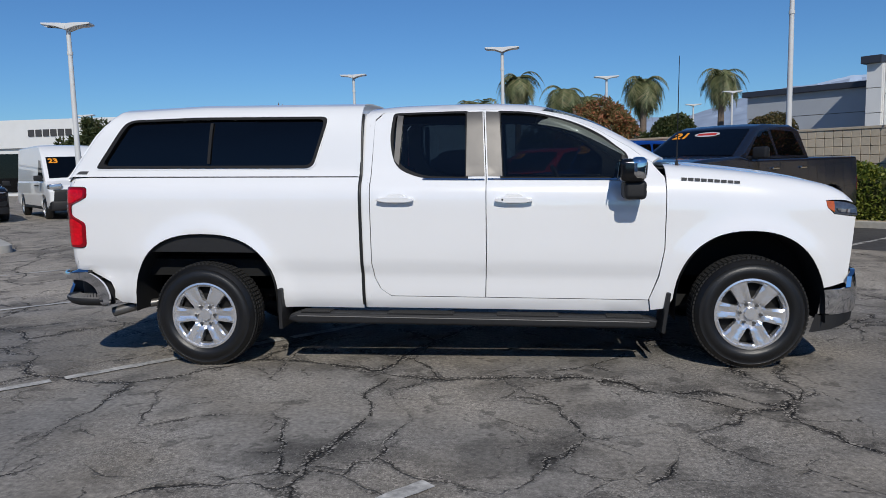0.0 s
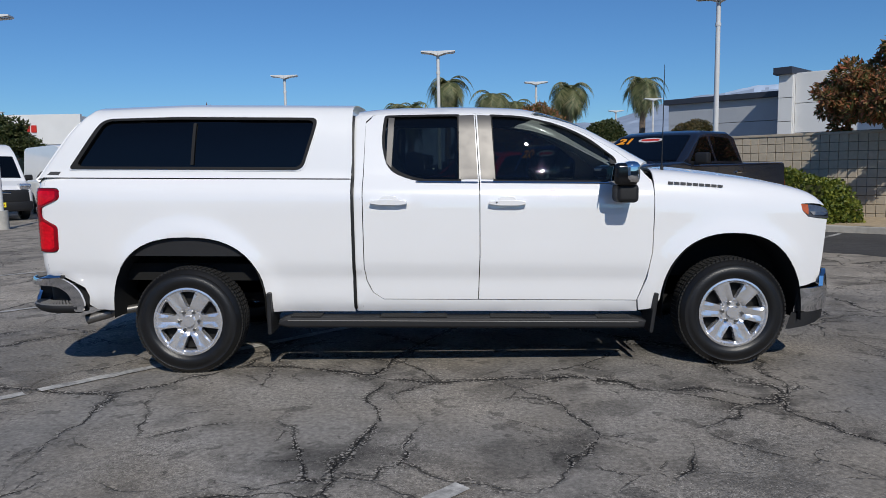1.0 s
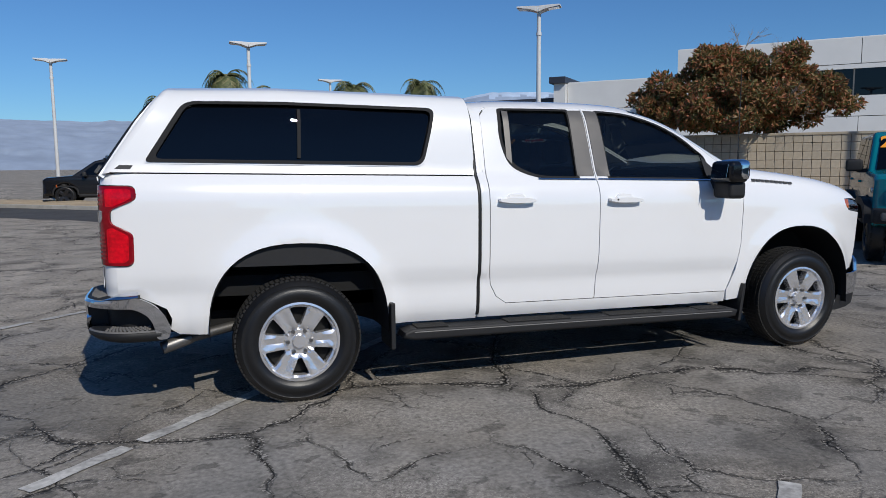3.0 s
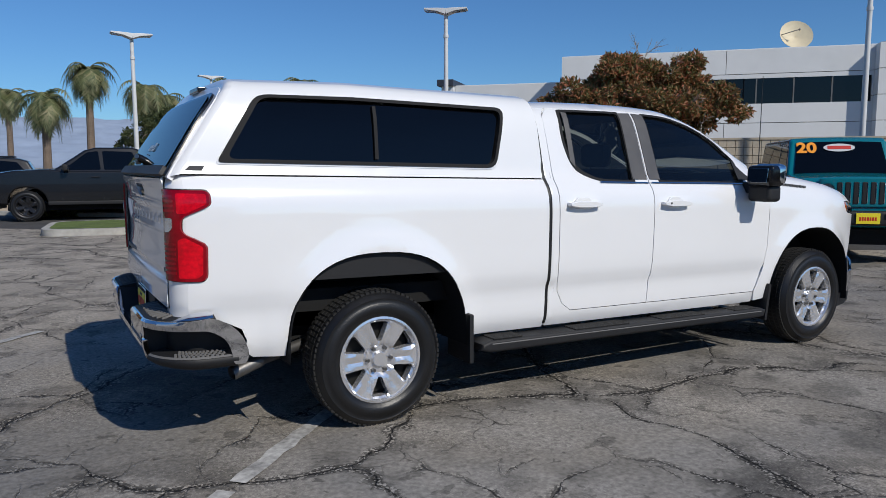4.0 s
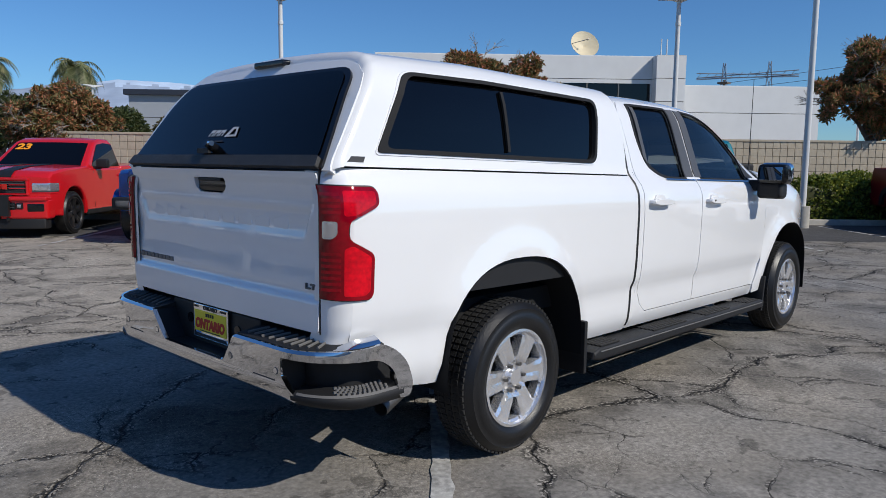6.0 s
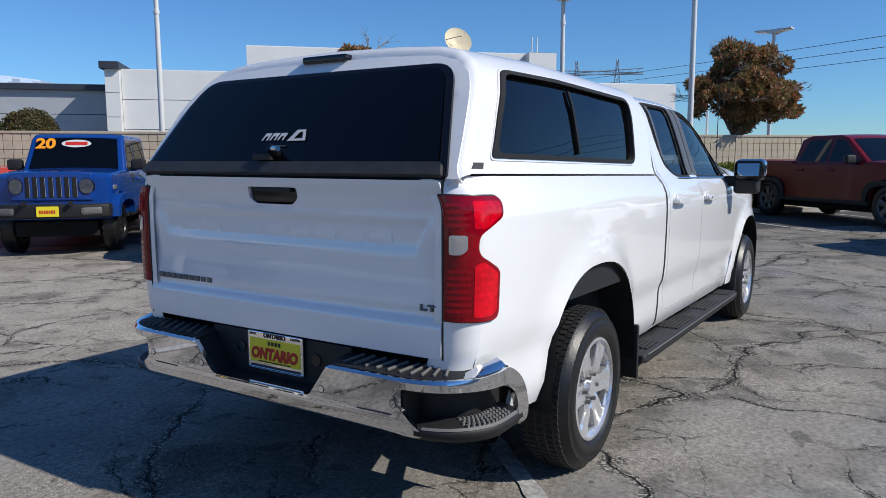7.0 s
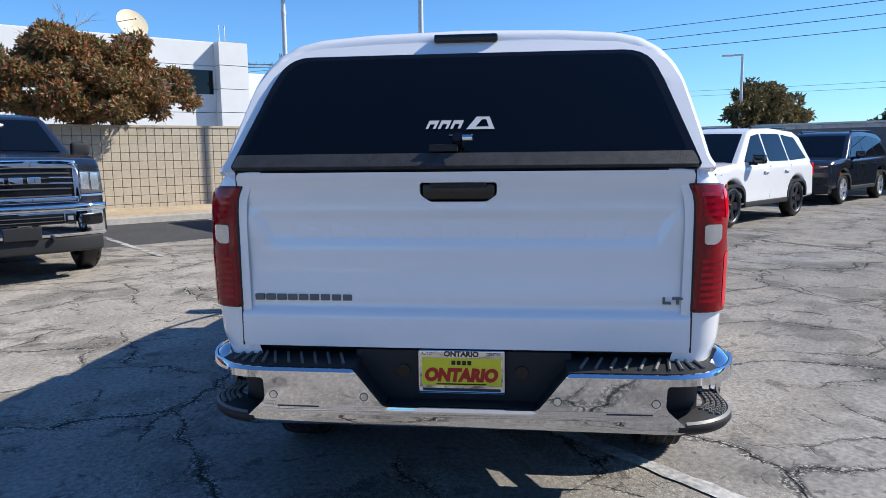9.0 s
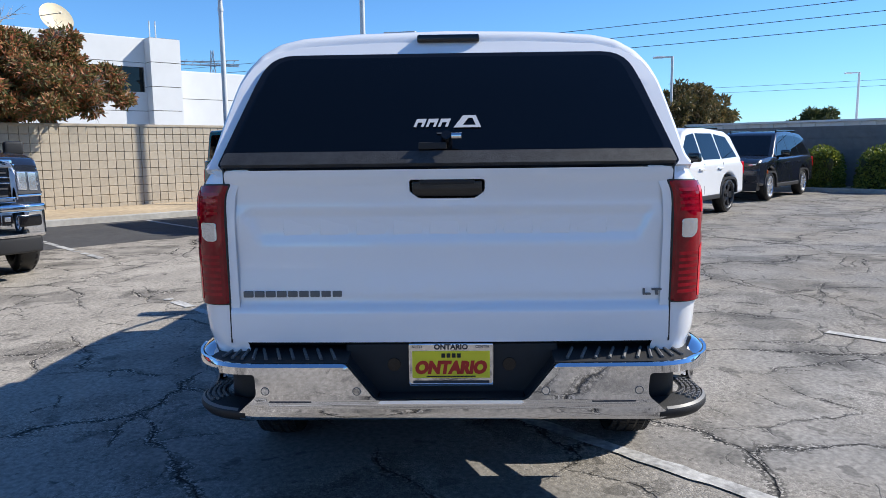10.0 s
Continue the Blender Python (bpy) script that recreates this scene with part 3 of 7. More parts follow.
for sgn in (-1, 1):
    out = (0, sgn, 0)
    # bed side
    line = [(-0.98, 0.63), (-0.98, 1.321), (1.155, 1.321), (1.155, 0.395), (0.55, 0.395)] + REAR_ARCH[::-1] + [(-0.51, 0.40), (-0.67, 0.405), (-0.715, 0.44), (-0.705, 0.50), (-0.73, 0.56), (-0.80, 0.597), (-0.87, 0.63)]
    sheet("bed_side", [line], mirrored(bed, sgn), M["white"], truck, out)
    strip("bed_corner", corner(bed, lambda s: [-0.98 - 0.012 * i for i in range(16)], np.linspace(0.63, 1.321, 40), sgn), M["white"], truck, (-1, sgn, 0))
    lens = sheet("tail_light", [lens_line], mirrored(bed, sgn, 0.012), M["darkred"], truck, (-0.7, 0.7 * sgn, 0), 0.014, 0.02, "deep red tail light with a clear reversing lens")
    sheet("bezel", [[(x - 0.012 if x < -1.10 else x + 0.005, z + (0.005 if z > 1.1 else -0.005)) for x, z in lens_line]], mirrored(bed, sgn, 0.003), M["ink"], lens, (-0.7, 0.7 * sgn, 0), 0.016, 0.004)
    for q, mt, nm in (([(-1.096, 1.052), (-1.058, 1.052), (-1.038, 1.070), (-1.038, 1.120), (-1.096, 1.120)], "clear", "reversing_lens"), ([(-1.015, 1.140), (-0.975, 1.142), (-0.884, 1.188), (-0.886, 1.236), (-1.015, 1.238)], "red", "lens_chamber"), ([(-1.015, 1.015), (-0.985, 1.028), (-0.908, 0.982), (-0.912, 0.850), (-0.935, 0.832), (-1.015, 0.832)], "red", "lens_chamber")):
        sheet(nm, [rounded(q, 0.010)], mirrored(bed, sgn, 0.0135 if mt == "red" else 0.0165), M[mt], lens, (-0.7, 0.7 * sgn, 0), 0.014, 0.003)
    for z0, k in ((0.85, 7), (1.148, 4)):
        for q in range(k):
            z = z0 + 0.023 * q
            sheet("lens_rib", [[(-1.102, z), (-1.026, z), (-1.026, z + 0.012), (-1.102, z + 0.012)]], mirrored(bed, sgn, 0.0140), M["midred"], lens, (-0.7, 0.7 * sgn, 0), 0.03, 0.002)
    # cab: corner pillar, sill, doors, fender
    pil = [(1.215, 0.40), (1.215, 1.83), (1.30, 1.81), (1.25, 1.74)] + [(a - 0.006, b) for a, b in door_rear_line] + [(1.36, 0.487), (3.125, 0.487), (3.135, 0.41), (3.0, 0.405)]
    sheet("cab_side", [pil], mirrored(cabin, sgn), M["white"], truck, out)
    strip("cab_corner", corner(cabin, lambda s: [1.215 - 0.009 * i for i in range(12)], np.linspace(0.40, 1.83, 70), sgn), M["white"], truck, (-0.3, sgn, 0))
    win_r = rounded([(1.395, 1.775), (1.90, 1.785), (1.90, BELT - 0.008), (1.60, BELT - 0.004), (1.425, 1.395), (1.372, 1.55)], [0.03, 0.02, 0.01, 0.1, 0.08, 0.08])
    win_f = rounded([(2.135, 1.785), (2.36, 1.775), (2.60, 1.715), (2.78, 1.63), (2.99, 1.48), (2.99, BELT - 0.012), (2.15, BELT - 0.008)], [0.02, 0.1, 0.1, 0.1, 0.03, 0.02, 0.01])
    up_r, up_f = [(x, up(x, z)) for x, z in win_r], [(x, up(x, z)) for x, z in win_f]
    rd = door_rear_line[::-1] + [(1.25, 1.72), (1.31, 1.80), (2.018, 1.81), (2.036, 1.31), (2.032, 0.8), (2.020, 0.492)]
    fd = [(2.026, 0.492), (2.038, 0.8), (2.042, 1.31), (2.024, 1.81), (2.36, 1.805), (2.60, 1.745), (2.80, 1.655), (3.02, 1.52), (3.16, 1.42), (3.232, 1.32), (3.232, 1.2), (3.222, 0.84), (3.185, 0.65), (3.125, 0.492)]
    rd, fd = [(x, up(x, z)) for x, z in rd], [(x, up(x, z)) for x, z in fd]
    rdoor = sheet("rear_door", [rd, up_r], mirrored(cabin, sgn), M["white"], truck, out)
    fdoor = sheet("front_door", [fd, up_f], mirrored(cabin, sgn), M["white"], truck, out)
    for door, loop, pane_name in ((rdoor, up_r, "rear_window"), (fdoor, up_f, "front_window")):
        c = np.mean(loop, axis=0)
        grow = [(c[0] + (x - c[0]) * (1 + 0.014 / max(0.1, abs(x - c[0]))), c[1] + (z - c[1]) * (1 + 0.014 / max(0.08, abs(z - c[1])))) for x, z in loop]
        w = sheet(pane_name, [grow], mirrored(cabin, sgn, -0.012), M["cabpane"], door, out, 0.06, 0)
        w.visible_shadow = False
        shrink = [(c[0] + (x - c[0]) * (1 - 0.005 / max(0.1, abs(x - c[0]))), c[1] + (z - c[1]) * (1 - 0.005 / max(0.08, abs(z - c[1])))) for x, z in loop]
        sheet("window_seal", [grow, shrink], mirrored(cabin, sgn, 0.003), M["seal"], door, out, 0.05, 0.012)
    for door, q in ((rdoor, [(1.90, BELT), (2.028, BELT), (2.012, 1.79), (1.905, 1.785)]), (fdoor, [(2.052, BELT), (2.15, BELT), (2.13, 1.785), (2.036, 1.79)]), (rdoor, [(1.395, 1.44), (1.43, 1.40), (1.452, 1.76), (1.41, 1.765)])):
        sheet("pillar_trim", [[(x, up(x, z)) for x, z in q]], mirrored(cabin, sgn, 0.006), M["pillar"], door, out, 0.05, 0.012, "weathered grey pillar trim")
    for door, x0, x1 in ((rdoor, 1.60, 2.028), (fdoor, 2.052, 3.10)):
        sheet("belt_trim", [[(x0, BELT - 0.024), (x1, BELT - 0.026), (x1, BELT - 0.018), (x0, BELT - 0.016)]], mirrored(cabin, sgn, 0.007), M["chrome"], door, out, 0.06, 0.004, "thin bright belt trim")
    sheet("mirror_corner", [[(x, up(x, z)) for x, z in ((2.96, 1.33), (3.12, 1.33), (2.96, 1.48))]], mirrored(cabin, sgn, 0.006), M["plastic"], fdoor, out, 0.05, 0.01)
    for door, hx in ((rdoor, 1.415), (fdoor, 2.225)):
        y = half(hx, 1.17)[0]
        bmh = bmesh.new()
        prism(bmh, rounded([(hx - 0.128, 1.160), (hx - 0.06, 1.150), (hx + 0.07, 1.150), (hx + 0.128, 1.160), (hx + 0.125, 1.178), (hx + 0.06, 1.189), (hx - 0.06, 1.189), (hx - 0.125, 1.178)], 0.012, 3), sgn * (y + 0.022), sgn * (y + 0.044), 0.009)
        for fx in (-0.105, 0.105):
            box(bmh, (hx + fx - 0.02, sgn * (y - 0.01), 1.158), (hx + fx + 0.02, sgn * (y + 0.03), 1.181), 0.006)
        handle = part("door_handle", bmh, M["white"], door)
        bmc = bmesh.new()
        prism(bmc, rounded([(hx - 0.075, 1.180), (hx + 0.075, 1.180), (hx + 0.045, 1.214), (hx - 0.045, 1.214)], 0.016, 3), sgn * (y - 0.006), sgn * (y + 0.010), 0.005)
        bmesh.ops.create_uvsphere(bmc, u_segments=20, v_segments=10, radius=1, matrix=Matrix.LocRotScale((hx, sgn * (y - 0.004), 1.160), None, (0.085, 0.008, 0.026)))
        part("handle_cup", bmc, M["white"], handle)
        if hx > 2:
            part("lock", tube(bmesh.new(), (hx - 0.075, sgn * (y + 0.03), 1.172), (hx - 0.075, sgn * (y + 0.048), 1.172), 0.006), M["ink"], handle)
    fen = [(3.229, 0.84), (3.239, 1.20), (3.239, 1.52), (3.75, 1.50), (4.20, 1.46), (4.40, 1.42), (4.46, 1.24), (4.262, 1.200), (4.272, 1.120), (4.32, 1.075), (4.475, 1.055), (4.435, 0.62), (4.262, 0.585)] + [p for p in FRONT_ARCH[::-1] if p[1] > 0.5] + [(3.24, 0.44), (3.142, 0.42), (3.132, 0.50), (3.192, 0.65)]
    sheet("fender", [fen], mirrored(nose, sgn), M["white"], truck, out)
    sheet("headlight", [rounded([(4.262, 1.198), (4.475, 1.212), (4.495, 1.06), (4.33, 1.075), (4.272, 1.12)], 0.01)], mirrored(nose, sgn, -0.012), M["headlamp"], truck, out, 0.04, 0.05, "clear headlight with an amber corner")
    sheet("marker_lens", [rounded([(4.264, 1.196), (4.322, 1.198), (4.322, 1.088), (4.276, 1.122)], 0.008)], mirrored(nose, sgn, -0.004), M["amber"], truck, out, 0.04, 0.02)
    sheet("lamp_guard", [[(4.335, 1.115), (4.48, 1.105), (4.485, 1.080), (4.36, 1.090)]], mirrored(nose, sgn, -0.004), M["chrome"], truck, out, 0.04, 0.01)
    # name badge as nine plain bars
    for i in range(9):
        x = 3.335 + i * 0.0425
        sheet("badge_bar", [[(x, 1.288), (x + 0.034, 1.288), (x + 0.036, 1.304), (x + 0.002, 1.304)]], mirrored(nose, sgn, 0.007), M["badge"], truck, out, 0.03, 0.006)
    # door mirror
    mir = part("door_mirror", boxed((2.90, sgn * 0.99, 1.29), (3.06, sgn * 1.21, 1.44), 0.035, seg=3), M["gloss"], truck, "chrome-capped black door mirror")
    part("cap", boxed((2.965, sgn * 0.985, 1.30), (3.075, sgn * 1.215, 1.452), 0.04, seg=3), M["chrome"], mir)
    part("glass", boxed((2.890, sgn * 1.02, 1.318), (2.896, sgn * 1.18, 1.418), 0.002, Matrix.Translation((2.893, 0, 1.368)) @ Matrix.Rotation(radians(9), 4, "Y") @ Matrix.Translation((-2.893, 0, -1.368))), M["mirror"], mir)
    part("lower_housing", boxed((2.93, sgn * 0.985, 1.18), (3.075, sgn * 1.17, 1.305), 0.03, seg=3), M["plastic"], mir)
    part("arm", boxed((2.97, sgn * 0.90, 1.235), (3.06, sgn * 1.02, 1.32), 0.02), M["plastic"], mir)
    # running board with tread pads, brackets
    brd = part("running_board", prism(bmesh.new(), [(0.64, 0.355), (0.70, 0.375), (3.12, 0.378), (3.175, 0.362), (3.16, 0.315), (3.10, 0.308), (0.70, 0.302), (0.63, 0.32)], sgn * 0.86, sgn * 1.015, 0.018), M["plastic"], truck, "black plastic running board")
    part("edge_trim", boxed((0.70, sgn * 1.010, 0.350), (3.12, sgn * 1.019, 0.358), 0.004), M["trim"], brd)
    for x0, x1 in ((0.72, 0.93), (1.34, 1.80), (2.10, 2.52), (2.84, 3.08)):
        bt = bmesh.new()
        for k in range(5):
            box(bt, (x0, sgn * (0.880 + 0.026 * k), 0.376), (x1, sgn * (0.897 + 0.026 * k), 0.384), 0.003)
        part("tread_pad", bt, M["tread"], brd)
    for x in (0.85, 1.55, 2.25, 2.95):
        part("bracket", boxed((x, sgn * 0.70, 0.29), (x + 0.07, sgn * 0.90, 0.345), 0.01), M["under"], brd)
    # mud flaps and wheel-house liners
    part("mud_flap", boxed((0.555, sgn * 0.74, 0.25), (0.585, sgn * 1.0, 0.54), 0.008), M["plastic"], truck)
    part("mud_flap", boxed((3.24, sgn * 0.74, 0.27), (3.268, sgn * 0.985, 0.55), 0.008, Matrix.Translation((3.25, 0, 0.55)) @ Matrix.Rotation(radians(8), 4, "Y") @ Matrix.Translation((-3.25, 0, -0.55))), M["plastic"], truck)
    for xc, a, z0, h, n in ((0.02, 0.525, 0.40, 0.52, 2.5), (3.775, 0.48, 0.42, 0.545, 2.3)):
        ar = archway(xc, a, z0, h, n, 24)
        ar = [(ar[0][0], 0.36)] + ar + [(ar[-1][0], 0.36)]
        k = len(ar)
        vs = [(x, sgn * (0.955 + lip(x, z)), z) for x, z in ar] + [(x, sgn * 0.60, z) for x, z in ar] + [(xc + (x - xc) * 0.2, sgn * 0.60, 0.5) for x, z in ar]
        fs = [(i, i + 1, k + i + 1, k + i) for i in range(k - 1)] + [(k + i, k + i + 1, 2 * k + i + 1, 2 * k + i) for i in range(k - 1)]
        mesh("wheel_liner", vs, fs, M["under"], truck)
    bml = bmesh.new()
    top = [p for p in REAR_ARCH if p[1] > 0.79]
    prism(bml, [(x, z - 0.006) for x, z in top] , sgn * 0.93, sgn * 0.955, 0.0)
    part("arch_skirt", bml, M["plastic"], truck, "black plastic arch skirt")

# roof, windscreen, hood, panels that span both sides
def over(surf):
    def f(x, s):
        p = surf(x, 2.51 - abs(s))
        return Vector((p.x, math.copysign(p.y, s) if s else 0.0, p.z))
    return f


def over_nose(x, s):
    p = nose(x, 2.25 - abs(s))
    return Vector((p.x, math.copysign(p.y, s) if s else 0.0, p.z))


def bulge(x, s):
    p = over_nose(x, s)
    d = abs(abs(p.y) - 0.36) / 0.12
    return Vector((p.x, p.y, p.z + 0.018 * max(0, 1 - d * d) * min(1, max(0, (x - 3.3) / 0.2))))


TOP = (0, 0, 1)
sheet("roof", [[(1.10, -0.70), (2.42, -0.70), (2.50, -0.45), (2.53, 0), (2.50, 0.45), (2.42, 0.70), (1.10, 0.70)]], over(cabin), M["white"], truck, TOP, 0.06)
for sgn in (-1, 1):
    edge = [(1.312, up(1.312, 1.806)), (2.36, up(2.36, 1.811)), (2.60, up(2.60, 1.752)), (2.80, up(2.80, 1.662)), (3.02, up(3.02, 1.527)), (3.17, up(3.17, 1.42))]
    rail = edge + [(3.27, up(3.2, 1.46) + 0.16), (3.05, 1.86), (2.80, 1.85), (2.43, 1.815), (1.10, 1.815), (1.10, 1.833)]
    sheet("roof_rail", [rail], mirrored(cabin, sgn), M["white"], truck, (0, sgn * 0.6, 0.8), 0.04)
ws = sheet("windscreen", [[(2.435, -0.69), (2.51, -0.45), (2.54, 0), (2.51, 0.45), (2.435, 0.69), (2.80, 0.665), (3.24, 0.62), (3.30, 0.3), (3.31, 0), (3.30, -0.3), (3.24, -0.62), (2.80, -0.665)]], over(cabin), M["cabpane"], truck, (0.5, 0, 0.8), 0.06, 0)
ws.visible_shadow = False
sheet("hood", [[(3.27, -0.72), (4.20, -0.78), (4.42, -0.80), (4.47, 0), (4.42, 0.80), (4.20, 0.78), (3.27, 0.72), (3.22, 0)]], bulge, M["white"], truck, TOP, 0.05)
part("cowl", boxed((3.14, -0.66, 1.33), (3.34, 0.66, 1.385), 0.01), M["plastic"], truck)
sheet("cab_back", [rounded([(-0.86, 0.5), (0.86, 0.5), (0.86, 1.3), (0.66, 1.77), (-0.66, 1.77), (-0.86, 1.3)], 0.06)], lambda y, z: Vector((1.168, y, z)), M["white"], truck, (-1, 0, 0), 0.2)

# dark gap between cab and bed: its shade is drawn as an ink strip
for sgn in (-1, 1):
    rows = []
    for q in np.linspace(0.42, 1.80, 60):
        y, z = half(1.16, q)
        y *= 1 + 0.03 * min(1, max(0, (z - 1.36) / 0.28))
        rows.append([Vector((x, sgn * (y + d), z - 0.012 * max(0, z - 1.5))) for x, d in ((1.150, 0.0), (1.155, 0.004), (1.168, 0.004), (1.173, 0.0))])
    strip("cab_gap", rows, M["ink"], truck, (0, sgn, 0.2))

# grille and front bumper
part("grille", boxed((4.36, -0.74, 0.74), (4.485, 0.74, 1.19), 0.03), M["gloss"], truck, "black grille with a chrome bar")
part("grille_bar", boxed((4.47, -0.72, 0.98), (4.505, 0.72, 1.03), 0.012), M["chrome"], truck)
def front_bumper(p, z):
    a = abs(p)
    if a < 0.72:
        x, y = 4.60 - 0.06 * (a / 0.72) ** 2, a
    else:
        t = min((a - 0.72) / 0.20, math.pi / 2)
        x, y = 4.34 + 0.20 * math.cos(t), 0.72 + 0.20 * math.sin(t)
        x -= max(0, a - 0.72 - 0.20 * math.pi / 2)
    return Vector((x - 0.03 * abs(z - 0.55) / 0.2, math.copysign(y, p), z))
sheet("front_bumper", [[(-1.10, 0.572), (-0.92, 0.592), (-0.895, 0.66), (-0.80, 0.70), (0.80, 0.70), (0.895, 0.66), (0.92, 0.592), (1.10, 0.572), (1.10, 0.405), (0.85, 0.43), (-0.85, 0.43), (-1.10, 0.405)]], front_bumper, M["chrome"], truck, (1, 0, 0), 0.05, 0.03, "chrome front bumper")
sheet("front_valance", [[(-1.10, 0.41), (-0.85, 0.435), (0.85, 0.435), (1.10, 0.41), (1.12, 0.29), (1.02, 0.31), (0.85, 0.36), (-0.85, 0.36), (-1.02, 0.31), (-1.12, 0.29)]], lambda p, z: front_bumper(p, z) - Vector((0.012, 0, 0)), M["plastic"], truck, (1, 0, 0), 0.06, 0.03)

# canopy shell with side windows
win_c = rounded([(-0.812, 1.386), (-0.585, 1.742), (0.925, 1.738), (0.815, 1.385)], [0.03, 0.07, 0.06, 0.06])
frame_in = rounded([(-0.765, 1.404), (-0.566, 1.722), (0.898, 1.718), (0.800, 1.404)], [0.05, 0.06, 0.05, 0.05])
cano = tagged(new("truck_canopy"), "white fibreglass canopy with dark sliding side windows on the bed", "truck canopy")
S0 = 2.51 - BELT
for sgn in (-1, 1):
    out = (0, sgn, 0)
    rear = [(-1.045 + 0.66 * (half(0, s)[1] - BELT) + 0.055, s) for s in np.linspace(BELT + 0.004, 1.90, 24)]
    shell = rear + [(1.158, 1.90), (1.158, BELT + 0.004)]
    side = sheet("side_wall", [shell, win_c], mirrored(canopy, sgn), M["cap"], cano, out, 0.05, 0.015)
    fr = sheet("window_frame", [win_c, frame_in], mirrored(canopy, sgn, 0.010), M["seal"], side, out, 0.04, 0.03, "dark grey rubber window frame")
    pn = sheet("window_pane", [frame_in], mirrored(canopy, sgn, -0.012), M["pane"], side, out, 0.08, 0)
    sheet("sliding_stile", [[(0.035, 1.42), (0.055, 1.42), (0.07, 1.70), (0.05, 1.70)]], mirrored(canopy, sgn, 0.002), M["seal"], side, out, 0.05, 0.012)
    lip_o = [(x * 1.012 - 0.0006, z + (0.009 if z > 1.5 else -0.009)) for x, z in win_c]
    sheet("window_lip", [lip_o, win_c], mirrored(canopy, sgn, 0.004), M["cap"], side, out, 0.05, 0.008)
    # maker's mark as a plain slanted bar
    sheet("mark", [[(-0.965, 1.345), (-0.885, 1.345), (-0.87, 1.368), (-0.94, 1.368)]], mirrored(canopy, sgn, 0.003), M["badge"], side, out, 0.04, 0.003)
rear = [(-1.045 + 0.66 * (half(0, 2.51 - abs(q))[1] - BELT) + 0.055, q) for q in np.linspace(0.61, -0.61, 31)]
sheet("canopy_roof", [[(1.158, -0.61), (1.158, 0.61)] + rear], over(canopy), M["cap"], cano, TOP, 0.05, 0.01)
band = [2.51 - abs(q) for q in np.linspace(-S0, S0, 161)]
sides = [-1] * 80 + [1] * 81
strip("rear_rim", [[Vector((p.x, sd * p.y, p.z)) for p in (canopy(-1.045 + 0.66 * (half(0, s)[1] - BELT) + 0.055 - 0.012 * i, s) for i in range(10))] for s, sd in zip(band, sides)], M["cap"], cano, (-1, 0, 0.6))
front_s = [2.51 - abs(q) for q in np.linspace(-S0, S0, 61)]
front_ring = [canopy(1.15, s) for s in front_s]
front_ring = [(-p.y if i < 30 else p.y, p.z) for i, p in enumerate(front_ring)]
sheet("front_wall", [front_ring], lambda y, z: Vector((1.152, y * 0.998, z - 0.001)), M["cap"], cano, (1, 0, 0), 0.08, 0.01)
part("canopy_front", boxed((1.10, -0.74, 1.34), (1.13, 0.74, 1.60), 0.01), M["gloss"], cano)
part("seam_gasket", boxed((-0.98, -0.835, 1.312), (1.13, 0.835, 1.331), 0.004), M["plastic"], cano)
SL = 0.66


def back(y, z):
    x = -1.055 + SL * (z - BELT) - 0.012 * (1 - (y / 0.8) ** 2)
    return Vector((x, y, z - droop(x, z)))


out_b = (-0.83, 0, 0.55)
hatch_o = rounded([(-0.825, 1.318), (-0.680, 1.768), (0.680, 1.768), (0.825, 1.318)], [0.02, 0.09, 0.09, 0.02])
hatch_i = rounded([(-0.78, 1.358), (-0.652, 1.745), (0.652, 1.745), (0.78, 1.358)], [0.03, 0.07, 0.07, 0.03])
rim_z = np.linspace(1.316, 1.79, 24)
frame_o = [(float(half(0, z)[0]) * (1 + 0.05 * min(1, max(0, (z - 1.36) / 0.28))) - 0.028, float(z)) for z in rim_z if z < 1.74]
frame_o = frame_o + [(0.67, 1.785), (0.58, 1.812), (0.30, 1.826)]
frame_o = frame_o + [(-y, z) for y, z in frame_o[::-1]]
sheet("rear_frame", [frame_o, [(y * 0.995, z - 0.002 if z > 1.5 else z + 0.004) for y, z in hatch_o]], lambda y, z: back(y, z) + Vector((0.012, 0, -0.004)), M["cap"], cano, out_b, 0.04, 0.03)
sheet("hatch_seal", [hatch_o], lambda y, z: back(y, z) + Vector((0.030, 0, -0.010)), M["ink"], cano, out_b, 0.06, 0)
hatch = sheet("rear_hatch", [hatch_o, hatch_i], back, M["gloss"], cano, out_b, 0.06, 0.03, "black framed tinted glass lifting hatch")
sheet("hatch_glass", [hatch_i], lambda y, z: back(y, z) + Vector((-0.004, 0, 0.003)), M["pane"], hatch, out_b, 0.08, 0)
sheet("hatch_sill", [rounded([(-0.81, 1.318), (0.81, 1.318), (0.795, 1.362), (-0.795, 1.362)], 0.01)], lambda y, z: back(y, z) + Vector((-0.016, 0, 0.008)), SILL, hatch, out_b, 0.06, 0.02)
lk = part("lock_handle", tube(bmesh.new(), back(0.0, 1.395) + Vector((0.0, 0, 0)), back(0.0, 1.395) + Vector((-0.05, 0, 0.03)), 0.022, 0.018), M["gloss"], hatch)
part("lock_barrel", tube(bmesh.new(), back(-0.02, 1.395) + Vector((-0.045, 0, 0.025)), back(-0.055, 1.39) + Vector((-0.05, 0, 0.03)), 0.012), M["chrome"], lk)
part("lever", boxed(back(0.10, 1.375) + Vector((-0.03, 0, 0)), back(0.0, 1.389) + Vector((-0.02, 0, 0.01)), 0.003), M["plastic"], lk)
on_glass = lambda y, z: back(y, z) + Vector((-0.008, 0, 0.006))
